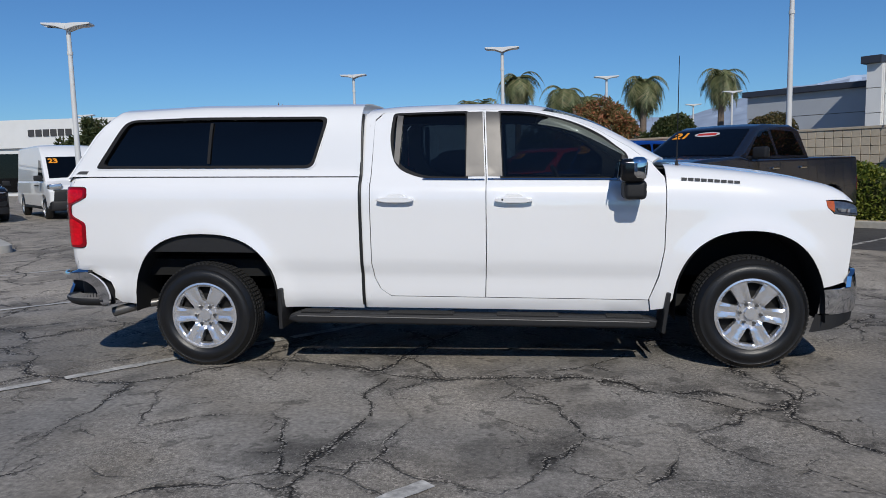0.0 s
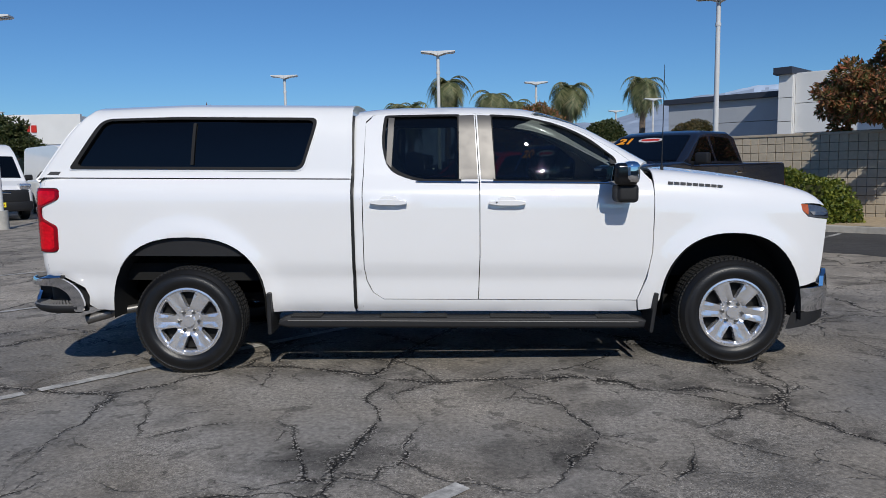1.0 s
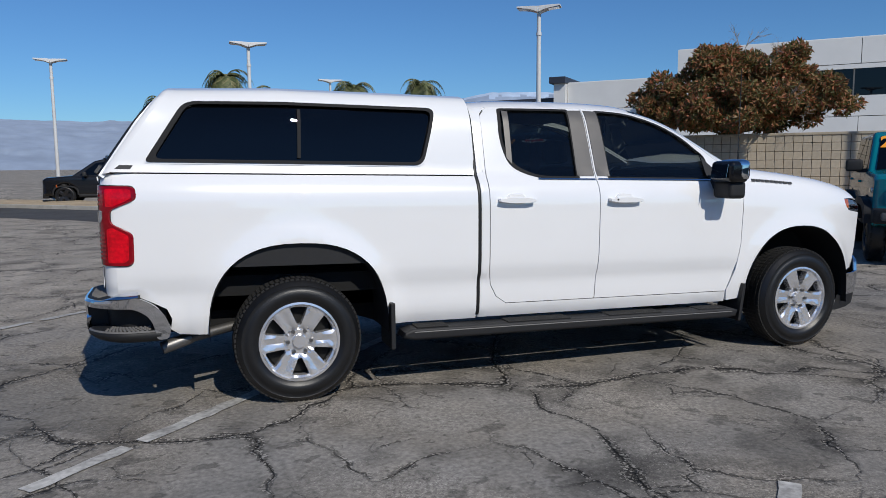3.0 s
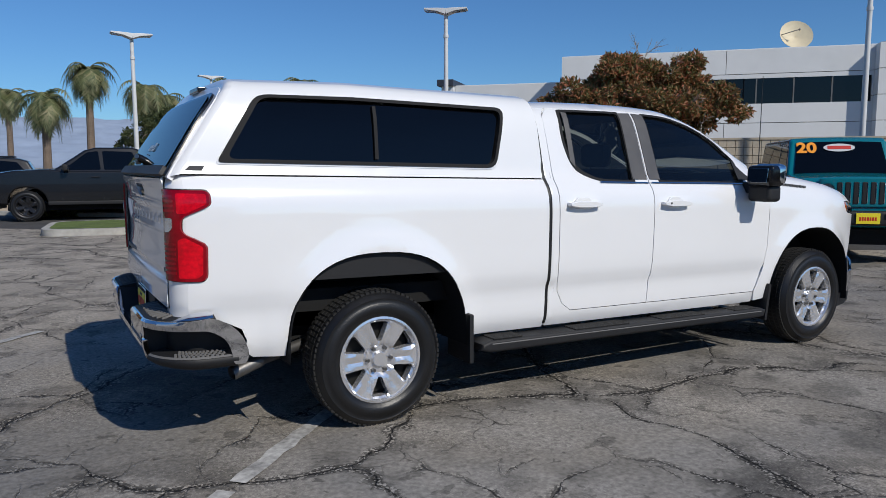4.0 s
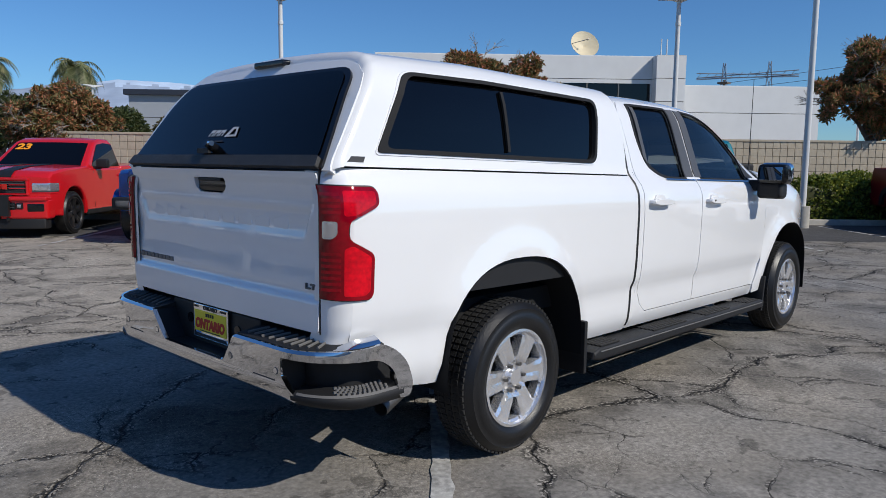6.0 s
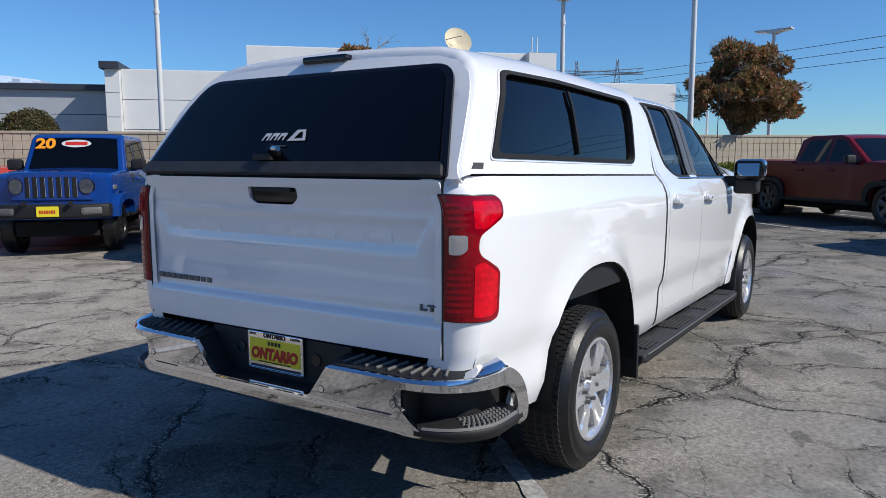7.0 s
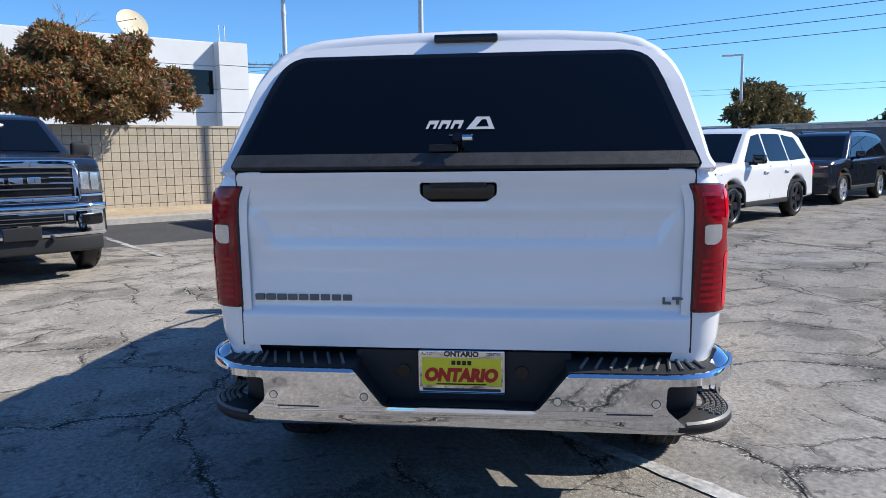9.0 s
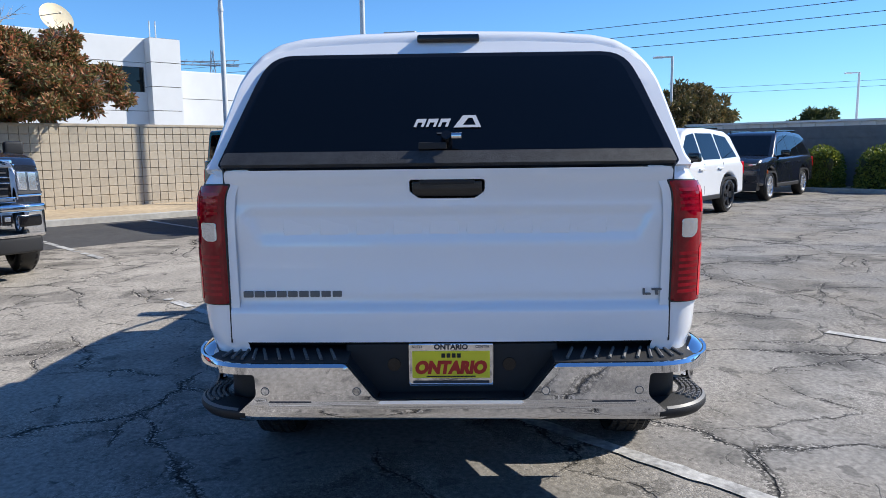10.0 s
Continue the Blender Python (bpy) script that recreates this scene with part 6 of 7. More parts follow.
tree(*lot(13.0, 16.2).xy, 2.1, [(l[0] * 0.80, l[1] * 0.80, l[2] * 1.12 + 0.1, l[3] * 0.98, 0.95) for l in red_lobes + front_lobes], 34000, 0.125, "leaf", "rust-red and green tree with bare twigs behind the wall", 0.14, 23, 28)
tree(5.8, 27.5, 1.4, [(l[0] * 0.9, l[1] * 0.9, l[2] * 0.86, l[3] * 0.85, 0.9) for l in red_lobes], 11000, 0.16, "greenleaf", "dark green tree by the lot edge", 0.14, 31, 22)
tree(4.66, 18.07, 1.6, [(l[0] * 0.62, l[1] * 0.62, l[2] * 0.80, l[3] * 0.78, 0.85) for l in red_lobes + front_lobes], 22000, 0.12, "leaf", "brown and green tree at the end of the block wall", 0.13, 33, 26)
tree(3.9, 33.0, 1.2, [(0, 0, 1.8, 1.5, 1.1), (0.4, 0.2, 3.2, 1.1, 1.2), (-0.5, 0, 2.6, 1.2, 1.1)], 7000, 0.17, "greenleaf", "dark green bushy tree", 0.14, 37)
tree(-19.2, 29, 1.8, [(0, 0, 3.0, 1.1, 0.9), (0.9, 0.3, 2.9, 0.8, 0.8), (-0.9, 0, 2.9, 0.8, 0.8), (0.2, 0, 3.8, 0.8, 0.7)], 6500, 0.2, "greenleaf", "round green tree beyond the vans", 0.15, 41)
tree(-9.6, 27.5, 1.8, [(l[0] * 1.15, l[1] * 1.15, l[2] * 0.98, l[3] * 1.05, 0.75) for l in red_lobes], 8000, 0.19, "leaf", "brown and green tree beyond the vans", 0.15, 43, 14)
tree(38.5, -13.4, 1.6, [(l[0] * 1.75, l[1] * 1.75, l[2] * 1.12, l[3] * 1.4, 0.7) for l in red_lobes], 12000, 0.24, "olive", "wide brown-green tree beyond the grey wall", 0.2, 47)
tree(90, -45, 2.5, [(0, 0, 4.0, 2.6, 0.6), (3, 1, 3.7, 2.2, 0.6), (-3, 0, 3.7, 2.2, 0.6)], 6000, 0.45, "greenleaf", "far green tree beyond the grey wall", 0.3, 53)
for i, (x, y, h) in enumerate(((2.0, 48, 7.6), (5.2, 47, 6.4), (10.8, 47.5, 6.9), (16.5, 49, 7.4), (-2.8, 66, 7.4), (-0.6, 45, 5.4), (7.2, 52, 6.2), (13.2, 62, 7.6))):
    palm(x, y, h, 60 + i, 64, 2.35)
bush(7.87, 21.8, (0.98, 0.95), 1.32, 9000, "round clipped green bush above the wall", "greenleaf", 71, 0.09, 0, 1.8)
bush(13.7, 29.2, (1.35, 1.1), 1.62, 8000, "low round brown-green bush above the wall", "olive", 73, 0.10, 0, 1.9)
bush(*lot(-1.3, 13.95).xy, (2.1, 0.66), 1.18, 19000, "clipped yellow-green hedge bush in the planting strip", "hedge", 79, 0.075, -45, 0.1, 0.35)
bush(*lot(11.0, 13.95).xy, (1.9, 0.62), 1.15, 14000, "clipped yellow-green hedge bush in the planting strip", "hedge", 89, 0.08, -45, 0.1, 0.35)
for w, r, sd in ((5.7, 0.62, 97), (3.9, 0.8, 101)):
    bush(*lot(21.7, w).xy, (0.62, r), 1.25, 7000, "clipped yellow-green hedge bush by the grey wall", "hedge", sd, 0.08, -45, 0.1, 0.35)

# grassed island
isl = tagged(new("island"), "grassed island with a pale concrete kerb", "island", kind="structure")
pts = rounded([(-1.5, 12.45), (0.15, 12.1), (0.85, 13.2), (0.4, 15.0), (-1.2, 15.0)], [0.45, 0.35, 0.4, 0.5, 0.5], 6)
bm = bmesh.new()
f = bm.faces.new([bm.verts.new((x, y, 0)) for x, y in pts])
e = bmesh.ops.extrude_face_region(bm, geom=[f])
bmesh.ops.translate(bm, verts=[v for v in e["geom"] if isinstance(v, bmesh.types.BMVert)], vec=(0, 0, 0.14))
bmesh.ops.recalc_face_normals(bm, faces=bm.faces)
part("kerb_ring", bm, M["concrete"], isl)
c = Vector((-0.3, 13.6))
bm = bmesh.new()
f = bm.faces.new([bm.verts.new((c.x + (x - c.x) * 0.86, c.y + (y - c.y) * 0.88, 0.146)) for x, y in pts])
part("turf", bm, M["grass"], isl)
bush(0.9, 19.6, (2.6, 0.6), 1.0, 6000, "low yellow-green hedge behind a parked pickup", "hedge", 103, 0.1, 10, 0.0, 0.35)

isl2 = tagged(new("island"), "small bare island with a pale concrete kerb", "island", kind="structure")
bm = bmesh.new()
f = bm.faces.new([bm.verts.new((x, y, 0)) for x, y in rounded([(-7.15, 6.65), (-8.9, 8.45), (-13, 8.6), (-13, 2.6), (-8.2, 5.4)], 0.3)])
e = bmesh.ops.extrude_face_region(bm, geom=[f])
bmesh.ops.translate(bm, verts=[v for v in e["geom"] if isinstance(v, bmesh.types.BMVert)], vec=(0, 0, 0.14))
bmesh.ops.recalc_face_normals(bm, faces=bm.faces)
part("kerb_ring", bm, M["concrete"], isl2)

# newer, blacker asphalt in the stalls along the kerb
bm = bmesh.new()
bmesh.ops.create_grid(bm, x_segments=140, y_segments=12, size=0.5, matrix=Matrix.LocRotScale((-6, 11.15, 0.003), None, (54, 3.7, 1)))
for v in bm.verts:
    if v.co.y < 9.6:
        v.co.y += 0.35 * noise.noise((v.co.x * 0.5, 0, 2)) + 0.12 * noise.noise((v.co.x * 2.2, 0, 4))
bmesh.ops.transform(bm, matrix=LOT, verts=bm.verts)
tagged(part("pavement", bm, M["newtar"]), "newer black asphalt in the stalls by the kerb", "asphalt", kind="structure")

# ---- stall lines ----
def stall_line(a, b, w=0.10):
    a, b = Vector((*a, 0)), Vector((*b, 0))
    d = (b - a)
    n = Vector((-d.y, d.x, 0)).normalized() * w / 2
    rng = np.random.default_rng(int(abs(a.x * 31 + a.y * 17) * 10))
    k = max(6, int(d.length / 0.09))
    bm = bmesh.new()
    prev = None
    for i in range(k + 1):
        p = a + d * i / k
        j1, j2 = rng.uniform(0.75, 1.1), rng.uniform(0.75, 1.1)
        row = (bm.verts.new(p + n * j1 + Vector((0, 0, 0.007))), bm.verts.new(p - n * j2 + Vector((0, 0, 0.007))))
        if prev and rng.uniform() > 0.10:
            bm.faces.new((prev[0], prev[1], row[1], row[0]))
        prev = row
    bmesh.ops.recalc_face_normals(bm, faces=bm.faces)
    return tagged(part("stall_line", bm, M["paint"]), "worn white stall line on the asphalt", "road marking", "stall lines", "structure")


def lot_line(u, w0, w1):
    stall_line(lot(u, w0).xy, lot(u, w1).xy)


stall_line((-1.9, -2.35), (3.3, 2.85), 0.10)
stall_line((1.86, -2.86), (0.2, -4.55), 0.10)
stall_line((-3.9, 0.45), (-1.6, 2.6), 0.09)
stall_line((-6.0, 2.8), (-3.9, 4.8), 0.09)
for u in (-9.2, -5.9, -2.35, 0.85, 3.5, 6.9, 9.6, 13.2, 16.0):
    lot_line(u, 7.7, KERB_W - 0.25)

# plain unseen walls, added to close the lot behind the viewer and give reflections
for nm, lo, hi in (("wall_south", (-40, -23.2, 0), (1, -23, 4.2)), ("wall_west", (-26.2, -23, 0), (-26, 4, 5.0))):
    tagged(part(nm, boxed(lo, hi), M["panel"], None), "plain white unseen wall added for reflections", "wall", kind="structure")

# ---- parked vehicles ----
PAINTS = dict(
    navy=mat("dark blue-black paint", (0.010, 0.012, 0.020), 0.2, coat=0.45, vary=0.05, scale=4),
    charcoal=mat("charcoal paint", (0.008, 0.008, 0.009), 0.25, coat=0.25, spec=0.4, vary=0.05, scale=4),
    blue=mat("bright blue paint", (0.003, 0.040, 0.22), 0.25, coat=0.45, vary=0.05, scale=4),
    teal=mat("teal paint", (0.0, 0.16, 0.20), 0.25, coat=0.45, vary=0.05, scale=4),
    scarlet=mat("bright red paint", (0.52, 0.008, 0.012), 0.25, coat=0.45, vary=0.04, scale=4),
    maroon=mat("dark maroon paint", (0.13, 0.004, 0.008), 0.3, coat=0.12, spec=0.25, vary=0.05, scale=4),
    pearl=mat("white van paint", (0.78, 0.78, 0.78), 0.3, coat=0.8, vary=0.02, scale=3),
)


def outline(spec):
    """The body's side outline with both wheel openings cut into its lower edge."""
    xf, xr = spec["wb"] / 2, -spec["wb"] / 2
    a = spec["wr"] + spec.get("gap", 0.08)
    z0, sill = spec["wr"] * 0.75, spec["sill"]
    f = [(x, z) for x, z in archway(xf, a, sill, spec["wr"] + a - sill, 2.2, 12)]
    r = [(x, z) for x, z in archway(xr, a, sill, spec["wr"] + a - sill, 2.2, 12)]
    return spec["top"] + [(spec["top"][-1][0], sill + 0.03)] + r + f + [(spec["top"][0][0], sill + 0.03)]


def vehicle(name, label, category, paint, spec, at, heading, group="parked vehicles"):
    """A parked vehicle: x forward from mid-wheelbase, y to its left."""
    v = thing(name, label, category, group, at=Matrix.Translation((*at, 0)) @ Matrix.Rotation(heading, 4, "Z"))
    hw, wb = spec["hw"], spec["wb"]
    body = part("body", prism(bmesh.new(), outline(spec), -hw, hw, spec.get("round", 0.07), 3), paint, v)
    zb, zr, yb, yr = spec["belt"], spec["roof"], hw - spec.get("inset", 0.05), spec["yr"]

    def side_y(z):
        return yb + (yr - yb) * min(1, max(0, (z - zb) / (zr - zb)))

    cab = spec["cab"]
    bm = bmesh.new()
    prism(bm, cab, -1, 1)
    for q in bm.verts:
        q.co.y *= side_y(q.co.z)
    bmesh.ops.bevel(bm, geom=[e for e in bm.edges if abs(e.verts[0].co.y - e.verts[1].co.y) < 0.5 and e.calc_length() > 0.05], offset=0.05, segments=3, affect="EDGES", profile=0.5, clamp_overlap=True)
    cb = part("cabin", bm, spec.get("roof_paint", paint), v)
    for s in (-1, 1):
        for w in spec["side_windows"]:
            pts = [(x, s * (side_y(z) + 0.004), z) for x, z in rounded(w, 0.04, 3)]
            inn = [(x, s * (side_y(z) - 0.02), z) for x, z in rounded(w, 0.04, 3)]
            k = len(pts)
            fs = [tuple(range(k))[::-s] if s > 0 else tuple(range(k))] + [(i, (i + 1) % k, k + (i + 1) % k, k + i) for i in range(k)]
            mesh("side_window", pts + inn, fs, M["bldglass"], cb)

    def screen(nm, x0, z0, x1, z1, k=0.86, out=1):
        """A pane laid on the slope between two heights."""
        n = Vector((z1 - z0, 0, x0 - x1)).normalized() * out
        a, b = side_y(z0) * k, side_y(z1) * k
        ps = [Vector((x0, -a, z0)), Vector((x0, a, z0)), Vector((x1, b, z1)), Vector((x1, -b, z1))]
        if n.x * out < 0:
            n = -n
        ps2 = [p + n * 0.008 for p in ps]
        return mesh(nm, [tuple(p) for p in ps2 + ps], [(0, 1, 2, 3), (0, 4, 5, 1), (1, 5, 6, 2), (2, 6, 7, 3), (3, 7, 4, 0)], M["bldglass"], cb)

    (ax, az), (bx, bz) = spec["screen"]
    screen("windscreen", ax, az, bx, bz)
    if "rear_screen" in spec:
        (ax, az), (bx, bz) = spec["rear_screen"]
        screen("rear_screen", ax, az, bx, bz, 0.84, -1)
    # doors, handles, mirrors
    for s in (-1, 1):
        for x in spec["seams"]:
            part("door_seam", boxed((x, s * (hw - 0.004), spec["sill"] + 0.1), (x + 0.012, s * (hw + 0.002), zb - 0.02)), M["ink"], body)
        for x in spec["handles"]:
            part("door_handle", boxed((x - 0.11, s * (hw - 0.005), zb - 0.16), (x + 0.11, s * (hw + 0.035), zb - 0.12), 0.012), spec.get("handle", paint), body)
        mx = spec["mirror"]
        mir = part("door_mirror", boxed((mx - 0.07, s * (hw + 0.02), zb + 0.02), (mx + 0.07, s * (hw + 0.26), zb + 0.20), 0.04), spec.get("mirror_mat", M["plastic"]), v)
        part("mirror_arm", boxed((mx - 0.03, s * (hw - 0.08), zb), (mx + 0.04, s * (hw + 0.1), zb + 0.06), 0.015), M["plastic"], mir)
        part("mirror_glass", boxed((mx - 0.078, s * (hw + 0.05), zb + 0.04), (mx - 0.071, s * (hw + 0.24), zb + 0.18), 0.003), M["chrome"], mir)
        part("rocker", boxed((-wb / 2 + 0.5, s * (hw - 0.1), spec["sill"] - 0.03), (wb / 2 - 0.5, s * (hw + 0.01), spec["sill"] + 0.07), 0.02), spec.get("rocker", M["plastic"]), body)
        for x in (-wb / 2, wb / 2):
            wheel(v, (x, s * (hw - 0.13), spec["wr"]), spec["wr"], 0.25, spec["wr"] * spec.get("rim", 0.62), spec.get("rim_mat", M["alloy"]), spec.get("spokes", 6), s, 6, False, 0.3)
            if spec.get("flare"):
                fo, fw = spec.get("flare_out", 0.10), spec.get("flare_wide", 0.12)
                o = archway(x, spec["wr"] + 0.08 + fw, spec["sill"] + 0.05, spec["wr"] * 2 - 0.08 + fw * 0.85 - spec["sill"], 3.2, 14)
                i = archway(x, spec["wr"] + 0.08, spec["sill"] + 0.05, spec["wr"] * 2 - 0.08 - spec["sill"], 3.0, 14)
                bm = bmesh.new()
                for j in range(14):
                    a0, a1, b0, b1 = o[j], o[j + 1], i[j], i[j + 1]
                    q = [(a0, hw - 0.03), (a1, hw - 0.03), (a1, hw + fo), (a0, hw + fo)]
                    bm.faces.new([bm.verts.new((p[0], s * y, p[1])) for p, y in q])
                    q = [(a0, hw + fo), (a1, hw + fo), (b1, hw + fo), (b0, hw + fo)]
                    bm.faces.new([bm.verts.new((p[0], s * y, p[1])) for p, y in q])
                    q = [(b0, hw + fo), (b1, hw + fo), (b1, hw - 0.12), (b0, hw - 0.12)]
                    bm.faces.new([bm.verts.new((p[0], s * y, p[1])) for p, y in q])
                bmesh.ops.remove_doubles(bm, verts=bm.verts, dist=0.001)
                part("arch_flare", bm, spec["flare"], body)
    bm = boxed((-wb / 2 - 0.5, -hw + 0.25, 0.28), (wb / 2 + 0.5, hw - 0.25, 0.5))
    box(bm, (-wb / 2 - 0.05, -hw + 0.2, 0.28), (-wb / 2 + 0.05, hw - 0.2, 0.40))
    part("underbody", bm, M["under"], v)
    spec["front"](v, body, hw, spec["top"][0][0], spec)
    xr = min(p[0] for p in spec["top"])
    part("rear_bumper", boxed((xr - 0.08, -hw + 0.06, 0.48), (xr + 0.12, hw - 0.06, 0.66), 0.03), spec.get("bumper", M["plastic"]), v)
    for s in (-1, 1):
        part("tail_light", boxed((xr - 0.02, s * (hw - 0.20), 0.80), (xr + 0.10, s * (hw - 0.012), 1.08), 0.02), M["red"], v)
    bow(v, hw, spec["top"][0][0], xr, spec.get("bow", 0.13), spec.get("crown", 0.03))
    return v


def stickers(v, spec, number, oval=True, side=-1):
    """Year sticker and oval dealer sticker on the windscreen."""
    (ax, az), (bx, bz) = spec["screen"]
    d = Vector((bx - ax, 0, bz - az))
    up_, f = d.normalized(), 0.80
    c = Vector((ax, 0, az)) + d * f + Vector((0, 0, spec.get("crown", 0.03) * (0.6 if number else 1)))
    n = Vector((up_.z, 0, -up_.x))
    m = Matrix((Vector((0, 1, 0)), up_, n)).transposed().to_4x4()
    y = spec["yr"] * 0.66 * side
    st = tagged(words("year_sticker", number, 0.27, v.matrix_world @ Matrix.Translation(c + Vector((0, y, 0)) + n * 0.014) @ m, M["orange"], None, 0.002, 1.1, "", 0.010), "orange year number stuck on the windscreen", "sticker", "windscreen stickers")
    if oval:
        bm = tube(bmesh.new(), (0, 0, 0.012), (0, 0, 0.018), 0.5, None, 24)
        bmesh.ops.transform(bm, matrix=v.matrix_world @ Matrix.Translation(c + n * 0.012) @ m @ Matrix.Diagonal((0.46, 0.15, 1, 1)), verts=bm.verts)
        ov = tagged(part("oval_sticker", bm, M["decal"]), "white oval sticker with a red band on the windscreen", "sticker", "windscreen stickers")
        part("band", boxed((-0.17, -0.032, 0.018), (0.17, 0.032, 0.021), 0, v.matrix_world @ Matrix.Translation(c + n * 0.012) @ m), M["inkred"], ov)


def yellow_plate(v, x, z, y=0.0):
    p = part("dealer_plate", boxed((x, y - 0.15, z - 0.075), (x + 0.012, y + 0.15, z + 0.075), 0.004), M["yellow"], v, "small yellow dealer plate")
    for i in range(7):
        part("plain_bar", boxed((x + 0.010, y - 0.11 + i * 0.032, z - 0.03), (x + 0.014, y - 0.088 + i * 0.032, z + 0.02)), M["inkred"], p)


def pickup_front(v, body, hw, x, spec):
    gm = spec.get("grille", M["chrome"])
    g0, g1 = spec.get("grille_z", (0.86, 1.20))
    b0, b1 = spec.get("bumper_z", (0.46, 0.80))
    gh, bh, rim = g1 - g0, b1 - b0, spec.get("rim_wide", 0.03)
    g = part("grille", boxed((x - 0.05, -hw * 0.62, g0), (x + 0.035, hw * 0.62, g1), 0.03), M["gloss"], v, "black slatted grille")
    for i in range(6):
        z = g0 + gh * (0.10 + 0.152 * i)
        part("slat", boxed((x + 0.03, -hw * 0.58, z), (x + 0.050, hw * 0.58, z + 0.016), 0.004), spec.get("slat", M["badge"]), g)
    for z, d in ((g0 - 0.01, 0.5), (g1, 1.0)):
        part("surround", boxed((x - 0.03, -hw * 0.66, z - rim * d), (x + 0.065, hw * 0.66, z + rim), 0.012), gm, g)
    for s in (-1, 1):
        part("surround", boxed((x - 0.03, s * hw * 0.61, g0), (x + 0.058, s * hw * (0.62 + rim * 1.6), g1), 0.012), gm, g)
        z0, z1 = g0 + gh * 0.16, g1 - gh * 0.16
        h = part("headlight", boxed((x - 0.30, s * hw * 0.685, z0), (x + 0.022, s * (hw + 0.006), z1), 0.03), spec.get("lamp", M["headlamp"]), v, "clear headlight with bright reflectors")
        for k in range(2):
            y0 = s * hw * (0.705 + 0.135 * k)
            part("reflector", boxed((x - 0.02, y0, z0 + 0.025), (x + 0.030, y0 + s * hw * 0.115, z1 - 0.025), 0.012), M["clear"], h)
        part("lamp_bezel", boxed((x - 0.26, s * hw * 0.70, z0 - 0.004), (x + 0.026, s * (hw + 0.009), z0 + 0.018), 0.005), M["badge"], h)
        part("lamp_surround", boxed((x - 0.24, s * hw * 0.655, z0 - 0.040), (x + 0.018, s * (hw + 0.004), z0 - 0.008), 0.012), gm, v)
        part("lamp_surround", boxed((x - 0.22, s * hw * 0.655, z1 + 0.004), (x + 0.014, s * (hw - 0.01), z1 + 0.028), 0.010), gm, v)
    zc = g0 + gh * 0.52
    for i in range(3):
        part("badge_bar", boxed((x + 0.046, -0.26 + i * 0.18, zc - 0.038), (x + 0.072, -0.12 + i * 0.18, zc + 0.038), 0.008), gm, g)
    for s in (-1, 1):
        for dz in (-0.038, 0.026):
            part("cross_bar", boxed((x + 0.040, s * hw * 0.33, zc + dz), (x + 0.066, s * hw * 0.61, zc + dz + 0.014), 0.005), gm, g)
    bmat = spec.get("bumper", M["chrome"])
    b = part("front_bumper", boxed((x - 0.14, -hw, b0), (x + 0.12, hw, b1 - bh * 0.10), 0.05, seg=3), bmat, v, "broad front bumper")
    part("upper_bar", boxed((x - 0.12, -hw * 0.99, b1 - bh * 0.20), (x + 0.155, hw * 0.99, b1), 0.025, seg=3), bmat, b)
    part("air_slot", boxed((x + 0.08, -hw * 0.46, b0 + bh * 0.42), (x + 0.128, hw * 0.46, b0 + bh * 0.74), 0.015), M["gloss"], b)
    for k in range(2):
        part("slot_bar", boxed((x + 0.10, -hw * 0.44, b0 + bh * (0.50 + 0.12 * k)), (x + 0.133, hw * 0.44, b0 + bh * (0.53 + 0.12 * k)), 0.003), M["badge"], b)
    part("plate_bracket", boxed((x + 0.11, -0.19, b0 + 0.0), (x + 0.150, 0.19, b0 + 0.145), 0.01), M["plastic"], b)
    part("lower_lip", boxed((x - 0.1, -hw * 0.94, b0 - 0.17), (x + 0.10, hw * 0.94, b0 + 0.015), 0.03), M["plastic"], b)
    for s in (-1, 1):
        part("corner_pocket", boxed((x + 0.0, s * hw * 0.64, b0 + bh * 0.30), (x + 0.126, s * hw * 0.95, b0 + bh * 0.72), 0.035, seg=3), M["gloss"], b)
        f = part("fog_light", boxed((x + 0.10, s * hw * 0.47, b0 + bh * 0.46), (x + 0.135, s * hw * 0.59, b0 + bh * 0.72), 0.012), M["gloss"], b)
        part("fog_lens", boxed((x + 0.12, s * hw * 0.49, b0 + bh * 0.52), (x + 0.140, s * hw * 0.56, b0 + bh * 0.66), 0.008), M["clear"], f)
        part("tow_hook", boxed((x + 0.08, s * hw * 0.30, b0 - 0.03), (x + 0.15, s * hw * 0.34, b0 + 0.03), 0.01), M["ink"], b)


